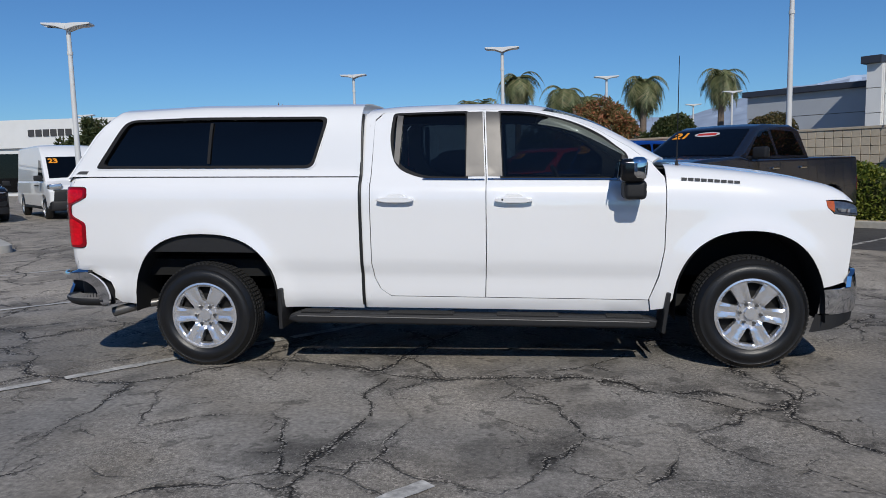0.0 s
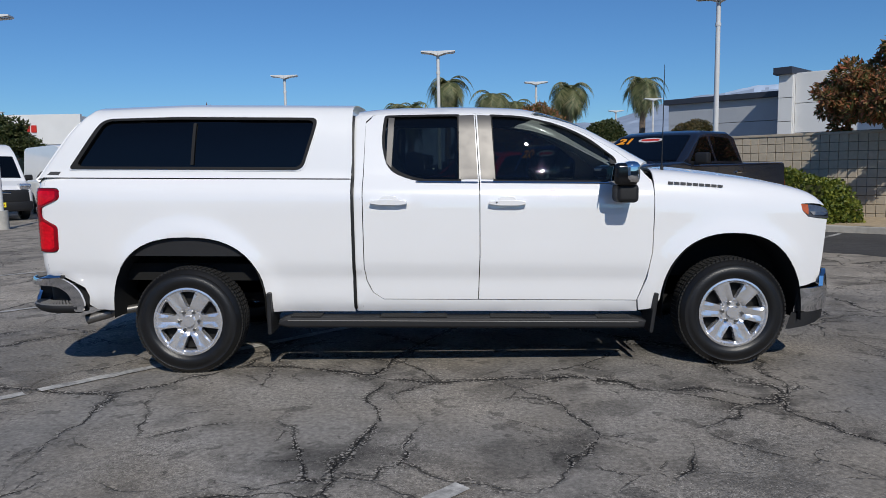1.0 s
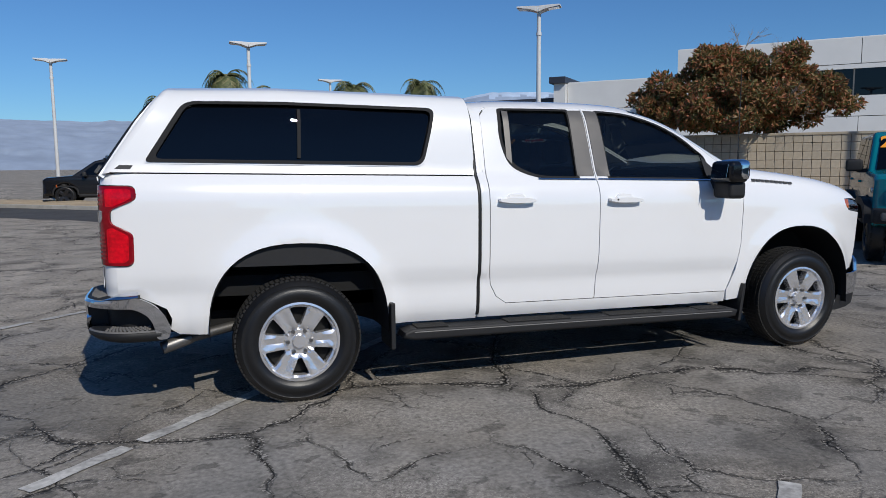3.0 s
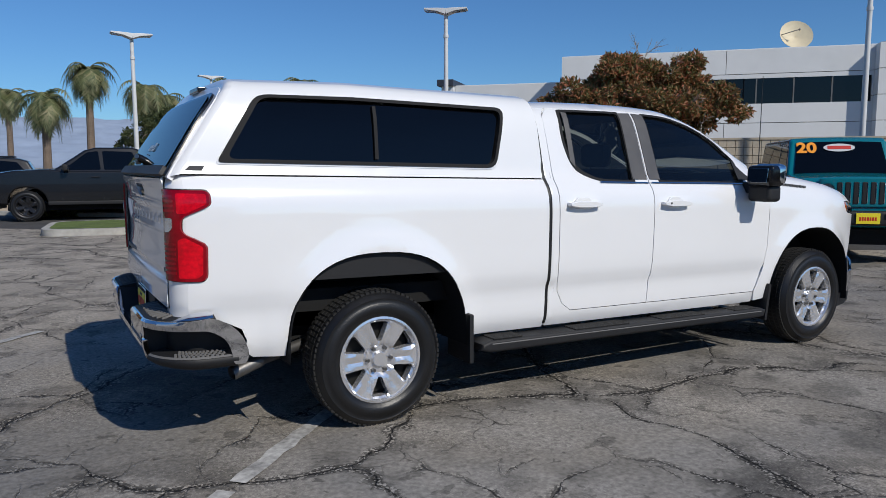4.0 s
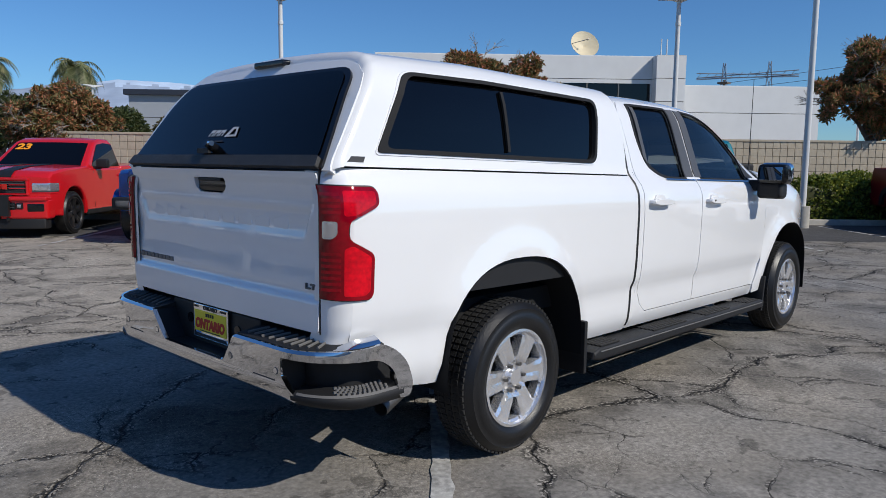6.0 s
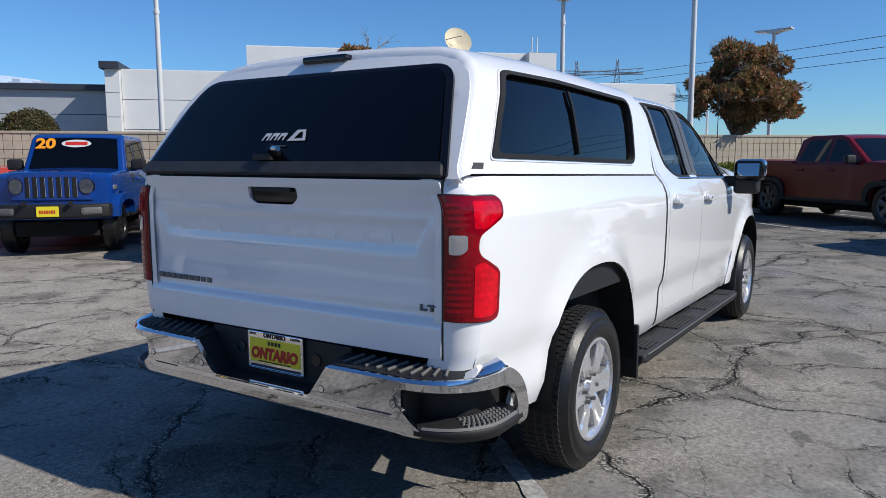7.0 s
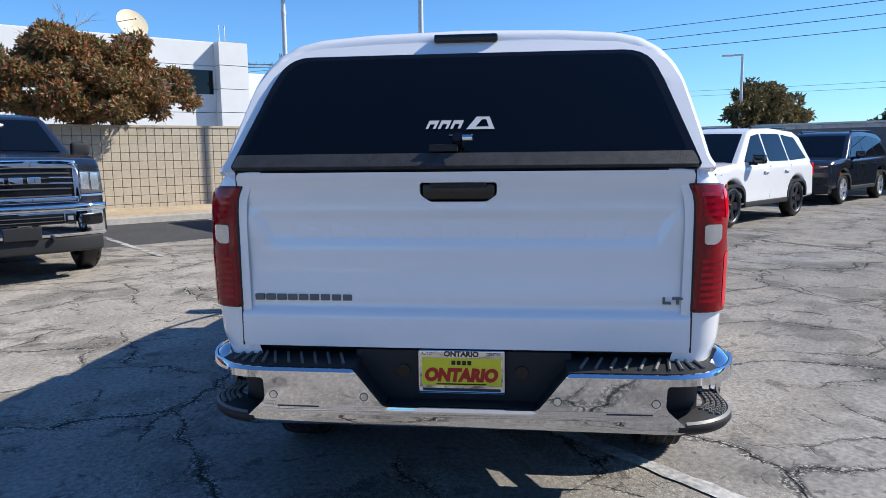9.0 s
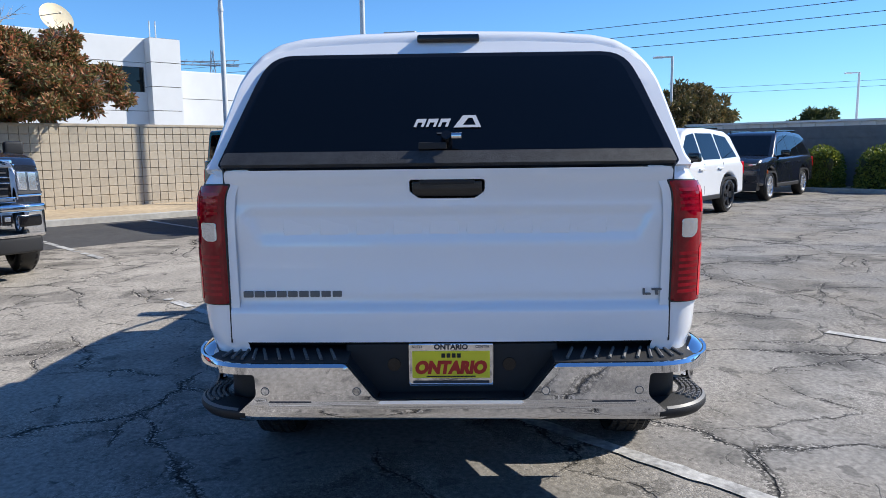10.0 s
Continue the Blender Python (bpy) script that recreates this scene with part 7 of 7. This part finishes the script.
def bow(v, hw, x_front, x_rear, amount, crown):
    """Rounds a vehicle in plan towards its nose and tail, and crowns its hood and roof."""
    for ob in v.children_recursive:
        if ob.type != "MESH" or ob.parent.name.startswith(("wheel", "rim")):
            continue
        me = ob.data
        xs = [q.co.x for q in me.vertices]
        wide = max(q.co.y for q in me.vertices) - min(q.co.y for q in me.vertices)
        bm = bmesh.new()
        bm.from_mesh(me)
        if wide > 0.25:
            for f in (-0.92, -0.8, -0.62, -0.4, 0.0, 0.4, 0.62, 0.8, 0.92):
                bmesh.ops.bisect_plane(bm, geom=bm.verts[:] + bm.edges[:] + bm.faces[:], plane_co=(0, f * hw, 0), plane_no=(0, 1, 0))
        if max(xs) - min(xs) > 2.0:
            for xp in (x_front - 0.25, x_front - 0.5, x_front - 0.8, x_rear + 0.3, x_rear + 0.6):
                bmesh.ops.bisect_plane(bm, geom=bm.verts[:] + bm.edges[:] + bm.faces[:], plane_co=(xp, 0, 0), plane_no=(1, 0, 0))
            for zp in (0.62, 0.80, 0.98):
                bmesh.ops.bisect_plane(bm, geom=bm.verts[:] + bm.edges[:] + bm.faces[:], plane_co=(0, 0, zp), plane_no=(0, 0, 1))
        for q in bm.verts:
            x, y, z = q.co
            e = min(1.0, abs(y) / hw)
            nose_ = min(1, max(0, (x - x_front + 0.9) / 0.9))
            tail_ = min(1, max(0, (x_rear + 0.7 - x) / 0.7))
            q.co.x = x - amount * e ** 3 * nose_ + 0.5 * amount * e ** 3 * tail_
            q.co.y = y * (1 - 0.05 * nose_ ** 2 * e - 0.025 * e * min(1, max(0, (z - 0.8) / 0.5)) ** 2)
            if z > 1.0:
                q.co.z = z + crown * (1 - e * e)
        bm.to_mesh(me)
        bm.free()


def jeep_front(v, body, hw, x, spec):
    g = part("grille", boxed((x - 0.04, -0.60, 0.82), (x + 0.03, 0.60, 1.22), 0.03), spec["paint"], v, "upright slotted grille in body colour")
    for i in range(7):
        y = -0.33 + i * 0.11
        part("slot", boxed((x + 0.025, y - 0.032, 0.87), (x + 0.036, y + 0.032, 1.15), 0.008), M["ink"], g)
        part("slot_rim", boxed((x + 0.028, y + 0.030, 0.88), (x + 0.042, y + 0.040, 1.14), 0.003), M["chrome"], g)
    for s in (-1, 1):
        h = part("headlight", tube(bmesh.new(), (x, s * 0.50, 1.03), (x + 0.05, s * 0.50, 1.03), 0.10, None, 24), M["headlamp"], v)
        part("bezel", tube(bmesh.new(), (x, s * 0.50, 1.03), (x + 0.04, s * 0.50, 1.03), 0.115, None, 24, False), M["ink"], h)
        part("fender_lamp", boxed((x - 0.30, s * (hw - 0.20), 0.98), (x - 0.12, s * (hw + 0.02), 1.05), 0.015), M["clear"], v)
    b = part("front_bumper", boxed((x + 0.02, -0.86, 0.58), (x + 0.26, 0.86, 0.78), 0.04), M["plastic"], v, "stout black front bumper")
    for s in (-1, 1):
        part("fog_light", boxed((x + 0.24, s * 0.46, 0.63), (x + 0.275, s * 0.76, 0.74), 0.03), M["trim"], b)
        part("tow_hook", boxed((x + 0.2, s * 0.30, 0.76), (x + 0.33, s * 0.34, 0.83), 0.01), M["ink"], b)


def slab(poly, x0, x1, bevel=0.012):
    """A front-view outline (y, z) drawn out along x, its outer rim rounded."""
    bm = prism(bmesh.new(), [(-y, z) for y, z in poly], x0, x1, bevel, 2)
    bmesh.ops.transform(bm, matrix=Matrix(((0, 1, 0, 0), (-1, 0, 0, 0), (0, 0, 1, 0), (0, 0, 0, 1))), verts=bm.verts)
    bmesh.ops.recalc_face_normals(bm, faces=bm.faces)
    return bm


def suv_front(v, body, hw, x, spec):
    w = hw
    b = part("front_bumper", boxed((x - 0.20, -w * 0.995, 0.40), (x + 0.02, w * 0.995, 0.86), 0.07, seg=3), spec["paint"], v)
    g = part("grille", slab(rounded([(-w * 0.60, 0.985), (w * 0.60, 0.985), (w * 0.56, 0.845), (-w * 0.56, 0.845)], 0.025, 3), x - 0.10, x + 0.030), M["gloss"], v, "narrow black slotted grille")
    for i in range(7):
        y = (-0.465 + 0.155 * i) * w
        part("slot", slab(rounded([(y - 0.058, 0.965), (y + 0.058, 0.965), (y + 0.054, 0.868), (y - 0.054, 0.868)], 0.014, 2), x + 0.02, x + 0.034, 0.003), M["ink"], g)
        part("slot_rim", slab([(y - 0.064, 0.972), (y + 0.064, 0.972), (y + 0.064, 0.967), (y - 0.064, 0.967)], x + 0.02, x + 0.036, 0.0), M["badge"], g)
    part("badge", slab([(-0.05, 1.022), (0.05, 1.022), (0.05, 1.006), (-0.05, 1.006)], x - 0.03, x + 0.006, 0.003), M["ink"], g)
    for s in (-1, 1):
        h = part("headlight", slab(rounded([(s * w * 0.59, 0.978), (s * w * 0.998, 0.985), (s * w * 1.0, 0.930), (s * w * 0.80, 0.880), (s * w * 0.57, 0.868)], 0.012, 2), x - 0.36, x + 0.022), M["gloss"], v, "slim dark headlight")
        part("lamp", slab(rounded([(s * w * 0.72, 0.955), (s * w * 0.93, 0.960), (s * w * 0.90, 0.930), (s * w * 0.72, 0.915)], 0.008, 2), x - 0.02, x + 0.028, 0.004), M["clear"], h)
        part("side_marker", boxed((x - 0.56, s * (w - 0.012), 0.70), (x - 0.50, s * (w + 0.014), 0.80), 0.008), M["amber"], v)
        si = part("side_intake", slab(rounded([(s * w * 0.64, 0.655), (s * w * 0.93, 0.675), (s * w * 0.92, 0.56), (s * w * 0.86, 0.515), (s * w * 0.70, 0.525)], 0.02, 3), x - 0.10, x + 0.028), M["plastic"], b)
        part("intake_blade", slab([(s * w * 0.56, 0.645), (s * w * 0.66, 0.655), (s * w * 0.66, 0.640), (s * w * 0.56, 0.632)], x - 0.02, x + 0.032, 0.0), M["gloss"], si)
    part("air_intake", slab(rounded([(-w * 0.50, 0.735), (w * 0.50, 0.735), (w * 0.60, 0.56), (w * 0.68, 0.47), (-w * 0.68, 0.47), (-w * 0.60, 0.56)], 0.03, 3), x - 0.08, x + 0.032), M["plastic"], b)
    part("lower_fascia", slab(rounded([(-w * 0.97, 0.48), (w * 0.97, 0.48), (w * 0.93, 0.28), (-w * 0.93, 0.28)], 0.03, 3), x - 0.20, x + 0.036), M["plastic"], b)
    yellow_plate(v, x + 0.040, 0.685)
    for s in (-1, 1):
        part("roof_rail", boxed((-1.6, s * (spec["yr"] - 0.10), spec["roof"] - 0.02), (0.1, s * (spec["yr"] - 0.06), spec["roof"] + 0.035), 0.012), M["gloss"], v)


def van_front(v, body, hw, x, spec):
    g = part("grille", boxed((x - 0.25, -hw * 0.92, 0.55), (x + 0.03, hw * 0.92, 0.98), 0.08), M["plastic"], v, "broad black nose grille")
    part("badge_bar", boxed((x + 0.025, -0.32, 0.86), (x + 0.038, 0.32, 0.92), 0.006), M["chrome"], g)
    b = part("front_bumper", boxed((x - 0.3, -hw, 0.30), (x + 0.06, hw, 0.62), 0.08), M["plastic"], v, "black plastic bumper")
    for s in (-1, 1):
        part("headlight", boxed((x - 0.38, s * hw * 0.60, 0.98), (x - 0.04, s * (hw + 0.004), 1.16), 0.05), M["clear"], v)
    yellow_plate(v, x + 0.062, 0.52)


def pickup_spec(**kw):
    s = dict(wb=3.75, hw=1.0, wr=0.41, sill=0.46, belt=1.30, roof=1.93, yr=0.76, inset=0.03,
             top=[(2.82, 0.55), (2.84, 1.12), (2.74, 1.24), (2.2, 1.32), (1.28, 1.36), (1.0, 1.31), (-1.02, 1.31), (-1.04, 1.36), (-2.98, 1.38), (-3.02, 1.30), (-3.02, 0.6)],
             cab=[(1.30, 1.28), (0.46, 1.86), (0.20, 1.93), (-0.72, 1.93), (-0.98, 1.84), (-1.06, 1.28)],
             side_windows=[[(0.98, 1.35), (0.42, 1.80), (0.14, 1.84), (0.08, 1.35)], [(0.0, 1.35), (0.04, 1.84), (-0.70, 1.82), (-0.90, 1.35)]],
             screen=[(1.22, 1.335), (0.50, 1.832)], rear_screen=[(-1.05, 1.38), (-1.0, 1.80)], seams=[1.02, 0.03, -0.98], handles=[0.22, -0.74], mirror=0.92, front=pickup_front, rim_mat=M["alloy"])
    s.update(kw)
    return s


def jeep_spec(paint, bed):
    wb = 3.45 if bed else 3.0
    xf, xr = wb / 2, -wb / 2
    top = [(xf + 0.62, 0.62), (xf + 0.62, 1.16), (xf + 0.5, 1.22), (xf - 0.62, 1.27), (xf - 0.70, 1.24), (xr - 0.78, 1.24), (xr - 0.80, 0.62)]
    back = xf - 2.75 if bed else xr - 0.70
    c0 = xf - 0.68
    m = c0 - 0.95
    return dict(paint=paint, wb=wb, hw=0.84, wr=0.42, sill=0.52, belt=1.24, roof=1.84, yr=0.72, inset=0.03, round=0.05, top=top,
                cab=[(c0, 1.22), (c0 - 0.34, 1.78), (c0 - 0.46, 1.84), (back + 0.06, 1.84), (back, 1.78), (back - 0.02, 1.22)],
                side_windows=[[(c0 - 0.20, 1.29), (c0 - 0.42, 1.75), (m + 0.05, 1.77), (m + 0.05, 1.29)], [(m - 0.03, 1.29), (m - 0.03, 1.77), (back + 0.14, 1.75), (back + 0.12, 1.29)]],
                screen=[(c0 - 0.01, 1.27), (c0 - 0.325, 1.765)], rear_screen=[(back - 0.01, 1.32), (back + 0.0, 1.74)], seams=[c0 - 0.1, m, back + 0.1], handles=[m + 0.16, back + 0.30], mirror=c0 - 0.25, front=jeep_front,
                flare=paint if bed else M["plastic"], rim_mat=M["dark_alloy"], rim=0.55, spokes=5)


def suv_spec(paint, **kw):
    s = dict(paint=paint, wb=2.96, hw=0.97, wr=0.375, sill=0.36, belt=1.10, roof=1.78, yr=0.70, inset=0.03, round=0.09,
             top=[(2.34, 0.5), (2.36, 0.98), (2.20, 1.06), (1.3, 1.13), (0.95, 1.11), (-2.2, 1.14), (-2.40, 1.02), (-2.44, 0.5)],
             cab=[(1.28, 1.08), (0.42, 1.68), (0.12, 1.76), (-0.7, 1.78), (-1.75, 1.72), (-2.05, 1.62), (-2.36, 1.10)],
             side_windows=[[(0.95, 1.15), (0.36, 1.62), (-0.02, 1.67), (-0.08, 1.15)], [(-0.16, 1.15), (-0.10, 1.67), (-0.98, 1.67), (-1.08, 1.15)], [(-1.15, 1.15), (-1.06, 1.66), (-1.70, 1.60), (-2.08, 1.18)]],
             screen=[(1.20, 1.135), (0.46, 1.652)], rear_screen=[(-2.32, 1.16), (-2.08, 1.57)], seams=[0.98, -0.12, -1.12], handles=[0.08, -0.92], mirror=0.72, front=suv_front, rim_mat=M["dark_alloy"], rim=0.68, spokes=5, flare=M["plastic"], flare_out=0.012, flare_wide=0.06)
    s.update(kw)
    return s


def van_spec():
    return dict(wb=3.9, hw=1.02, wr=0.345, sill=0.36, belt=1.25, roof=2.45, yr=0.90, inset=0.02, round=0.08,
                top=[(2.88, 0.5), (2.90, 0.92), (2.66, 1.08), (2.15, 1.27), (-2.95, 1.27), (-3.0, 0.5)],
                cab=[(2.22, 1.24), (1.42, 2.14), (1.0, 2.40), (0.6, 2.46), (-2.7, 2.46), (-2.93, 2.38), (-2.97, 1.24)],
                side_windows=[[(1.86, 1.34), (1.38, 1.94), (1.02, 1.96), (1.02, 1.34)]],
                screen=[(2.140, 1.335), (1.517, 2.035)], seams=[1.95, 0.96, -0.4], handles=[1.12, 0.75], mirror=1.86, front=van_front, rim_mat=M["alloy"], rim=0.60, handle=M["plastic"])


H45 = radians(-135)


def from_front(axle, wb, heading):
    d = Vector((math.cos(heading), math.sin(heading)))
    return Vector(axle) - d * wb / 2


sp = pickup_spec(hw=0.97, roof=1.98, belt=1.40, wr=0.42, yr=0.74, top=[(2.80, 0.55), (2.82, 1.30), (2.72, 1.37), (2.2, 1.42), (1.28, 1.46), (1.0, 1.41), (-1.02, 1.41), (-1.04, 1.42), (-2.98, 1.42), (-3.02, 1.36), (-3.02, 0.6)],
                 cab=[(1.32, 1.40), (0.46, 1.90), (0.20, 1.97), (-0.72, 1.97), (-0.98, 1.88), (-1.06, 1.40)], screen=[(1.22, 1.463), (0.50, 1.882)], grille_z=(0.93, 1.31), bumper_z=(0.50, 0.88), rim_wide=0.045, bow=0.16,
                 side_windows=[[(0.98, 1.46), (0.42, 1.84), (0.14, 1.88), (0.08, 1.46)], [(0.0, 1.46), (0.04, 1.88), (-0.70, 1.86), (-0.90, 1.46)]], rear_screen=[(-1.05, 1.46), (-1.0, 1.84)], mirror_mat=M["plastic"], handle=M["chrome"])
ram = vehicle("pickup_truck", "dark navy crew-cab pickup with chrome grille, facing the aisle", "pickup truck", PAINTS["navy"], sp, (5.847, 7.304), H45)
stickers(ram, sp, "21")
sp = jeep_spec(PAINTS["blue"], True)
glad = vehicle("jeep_pickup", "bright blue off-road pickup with slotted grille, parked facing the aisle", "off-road pickup", PAINTS["blue"], sp, from_front((3.3, 9.0), 3.45, H45), H45)
stickers(glad, sp, "20")
yellow_plate(glad, 3.45 / 2 + 0.62 + 0.262, 0.68)
sp = jeep_spec(PAINTS["teal"], False)
teal = vehicle("off_roader", "teal four-door off-roader with black flares, parked facing the aisle", "off-roader", PAINTS["teal"], sp, from_front((9.1, 1.96), 3.0, H45), H45)
stickers(teal, sp, "20")
yellow_plate(teal, 3.0 / 2 + 0.62 + 0.262, 0.68)
sp = pickup_spec(wb=3.6, wr=0.40, sill=0.36, roof=1.80, belt=1.20, yr=0.78, rim=0.70, rim_mat=M["dark_alloy"], bumper=PAINTS["scarlet"], grille=PAINTS["scarlet"], mirror=0.80, grille_z=(0.78, 1.02), bumper_z=(0.34, 0.74), lamp=M["clear"], rim_wide=0.02,
                 top=[(2.70, 0.45), (2.72, 1.06), (2.60, 1.15), (2.1, 1.22), (1.2, 1.26), (1.0, 1.21), (-0.42, 1.21), (-0.44, 1.26), (-2.96, 1.28), (-3.0, 1.2), (-3.0, 0.5)],
                 cab=[(1.20, 1.18), (0.42, 1.72), (0.15, 1.80), (-0.28, 1.80), (-0.42, 1.72), (-0.50, 1.18)], side_windows=[[(0.90, 1.25), (0.36, 1.68), (0.02, 1.72), (-0.36, 1.70), (-0.42, 1.25)]],
                 screen=[(1.12, 1.235), (0.46, 1.692)], rear_screen=[(-0.495, 1.26), (-0.44, 1.68)], seams=[0.95, -0.46], handles=[-0.28])
redt = vehicle("pickup_truck", "bright red regular-cab pickup with twin black stripes and black wheels", "pickup truck", PAINTS["scarlet"], sp, from_front((1.75, 12.0), 3.6, H45), H45)
stickers(redt, sp, "23", False)
for y0, y1 in ((-0.36, -0.10), (0.10, 0.36)):
    bm = bmesh.new()
    for (xa, za), (xb, zb) in zip([(2.73, 0.95)] + sp["top"][1:5], sp["top"][1:5] + [(1.15, 1.262)]):
        if xa > 1.1:
            bm.faces.new([bm.verts.new(p) for p in ((xa + 0.006, y0, za + 0.034), (xb + 0.006, y0, zb + 0.034), (xb + 0.006, y1, zb + 0.034), (xa + 0.006, y1, za + 0.034))])
    part("stripe", boxed((-0.30, y0, 1.82), (0.04, y1, 1.836)), M["ink"], redt)
    part("stripe", boxed((2.70, y0, 0.40), (2.880, y1, 0.76)), M["ink"], redt)
    bmesh.ops.remove_doubles(bm, verts=bm.verts, dist=0.0005)
    part("stripe", bm, M["ink"], redt, "broad black racing stripe")
for i in range(6):
    part("sign_bar", boxed((2.77, -0.33 + i * 0.11, 0.86), (2.797, -0.25 + i * 0.11, 0.95), 0.004), M["inkred"], redt)
sp = pickup_spec(mirror_mat=M["plastic"], bumper=M["plastic"], grille=M["ink"], wr=0.45, flare=M["plastic"], flare_out=0.05, rim_mat=M["steel"])
mar = vehicle("pickup_truck", "dark maroon crew-cab pickup with black flares, parked facing the aisle", "pickup truck", PAINTS["maroon"], sp, from_front((14.75, -2.55), 3.75, H45), H45)
sp = pickup_spec(bumper=M["plastic"], grille=M["ink"], rim_mat=M["dark_alloy"])
dkp = vehicle("pickup_truck", "charcoal crew-cab pickup parked side-on behind the grass island", "pickup truck", PAINTS["charcoal"], sp, (0.3, 18.0), radians(172))
sp = suv_spec(PAINTS["pearl"], mirror_mat=M["gloss"])
hs = math.atan2(0.64, -0.77)
suv = vehicle("sport_utility_vehicle", "white sport utility vehicle with black wheels, parked across the aisle", "car", PAINTS["pearl"], sp, from_front((10.5, -3.19), 2.96, hs), hs)
sp = suv_spec(PAINTS["navy"], rim_mat=M["alloy"], mirror_mat=M["gloss"])
dsv = vehicle("sport_utility_vehicle", "near-black sport utility vehicle with bright wheels, by the grey wall", "car", PAINTS["navy"], sp, from_front((15.95, -7.3), 2.96, hs), hs)
HV = radians(-45)
vans = []
for (x, y), lab in (((-12.0, 16.6), "white panel van with a black nose"), ((-9.5, 18.5), "white panel van with a black nose"), ((-7.0, 20.4), "white panel van with a black nose and yellow plate")):
    sp = van_spec()
    d = Vector((math.cos(HV), math.sin(HV)))
    van = vehicle("panel_van", lab, "van", PAINTS["pearl"], sp, Vector((x, y)) - d * 2.95, HV, "parked vans")
    stickers(van, sp, "23", False, -1)
sp = suv_spec(PAINTS["charcoal"])
vehicle("sport_utility_vehicle", "dark sport utility vehicle beside the vans", "car", PAINTS["charcoal"], sp, Vector((-14.2, 14.5)) - Vector((0.7071, -0.7071)) * 2.4, HV)
sp = suv_spec(PAINTS["navy"])
vehicle("sport_utility_vehicle", "dark sport utility vehicle beyond the hedge", "car", PAINTS["navy"], sp, (2.0, 26.0), radians(178))
vehicle("sport_utility_vehicle", "dark sport utility vehicle beyond the hedge", "car", PAINTS["charcoal"], sp, (-3.6, 27.0), radians(176))
sp = suv_spec(PAINTS["pearl"])
vehicle("sport_utility_vehicle", "white sport utility vehicle far down the row", "car", PAINTS["pearl"], sp, (22.5, -7.2), H45)

# ---- stack-bond blocks of the wall: the stretch nearest the aisle singly, the rest as one ----
BLK = 0.2


def block_mesh():
    bm = boxed((0.004, 0.0, 0.004), (BLK - 0.006, 0.05, BLK - 0.006), 0)
    es = [e for e in bm.edges if all(v.co.y < 0.01 for v in e.verts)]
    bmesh.ops.bevel(bm, geom=es, offset=0.006, segments=1, affect="EDGES")
    me = bpy.data.meshes.new("block")
    bm.to_mesh(me)
    bm.free()
    me.materials.append(M["block"])
    return me


blk = block_mesh()
base_v = [v.co.copy() for v in blk.vertices]
base_f = [tuple(p.vertices) for p in blk.polygons]
rng = np.random.default_rng(7)
vs, fs = [], []
for i in range(-47, 115):
    for j in range(10):
        u, z = i * BLK, 0.06 + j * BLK
        off = rng.uniform(-0.003, 0.003)
        if 15 <= i < 45:
            ob = new("block", blk)
            ob.parent = wall
            ob.matrix_world = LOT @ Matrix.Translation((u, WALL_W + off, z))
        else:
            k = len(vs)
            vs += [tuple(LOT @ (v + Vector((u, WALL_W + off, z)))) for v in base_v]
            fs += [tuple(q + k for q in f) for f in base_f]
rest = mesh("blocks", vs, fs, M["block"], wall)
tagged(rest, kind="stuff")
cap = lot_box("wall_cap", -9.4, 23.0, WALL_W - 0.02, WALL_W + 0.21, 2.04, 2.10, M["block"], 0.008, wall)
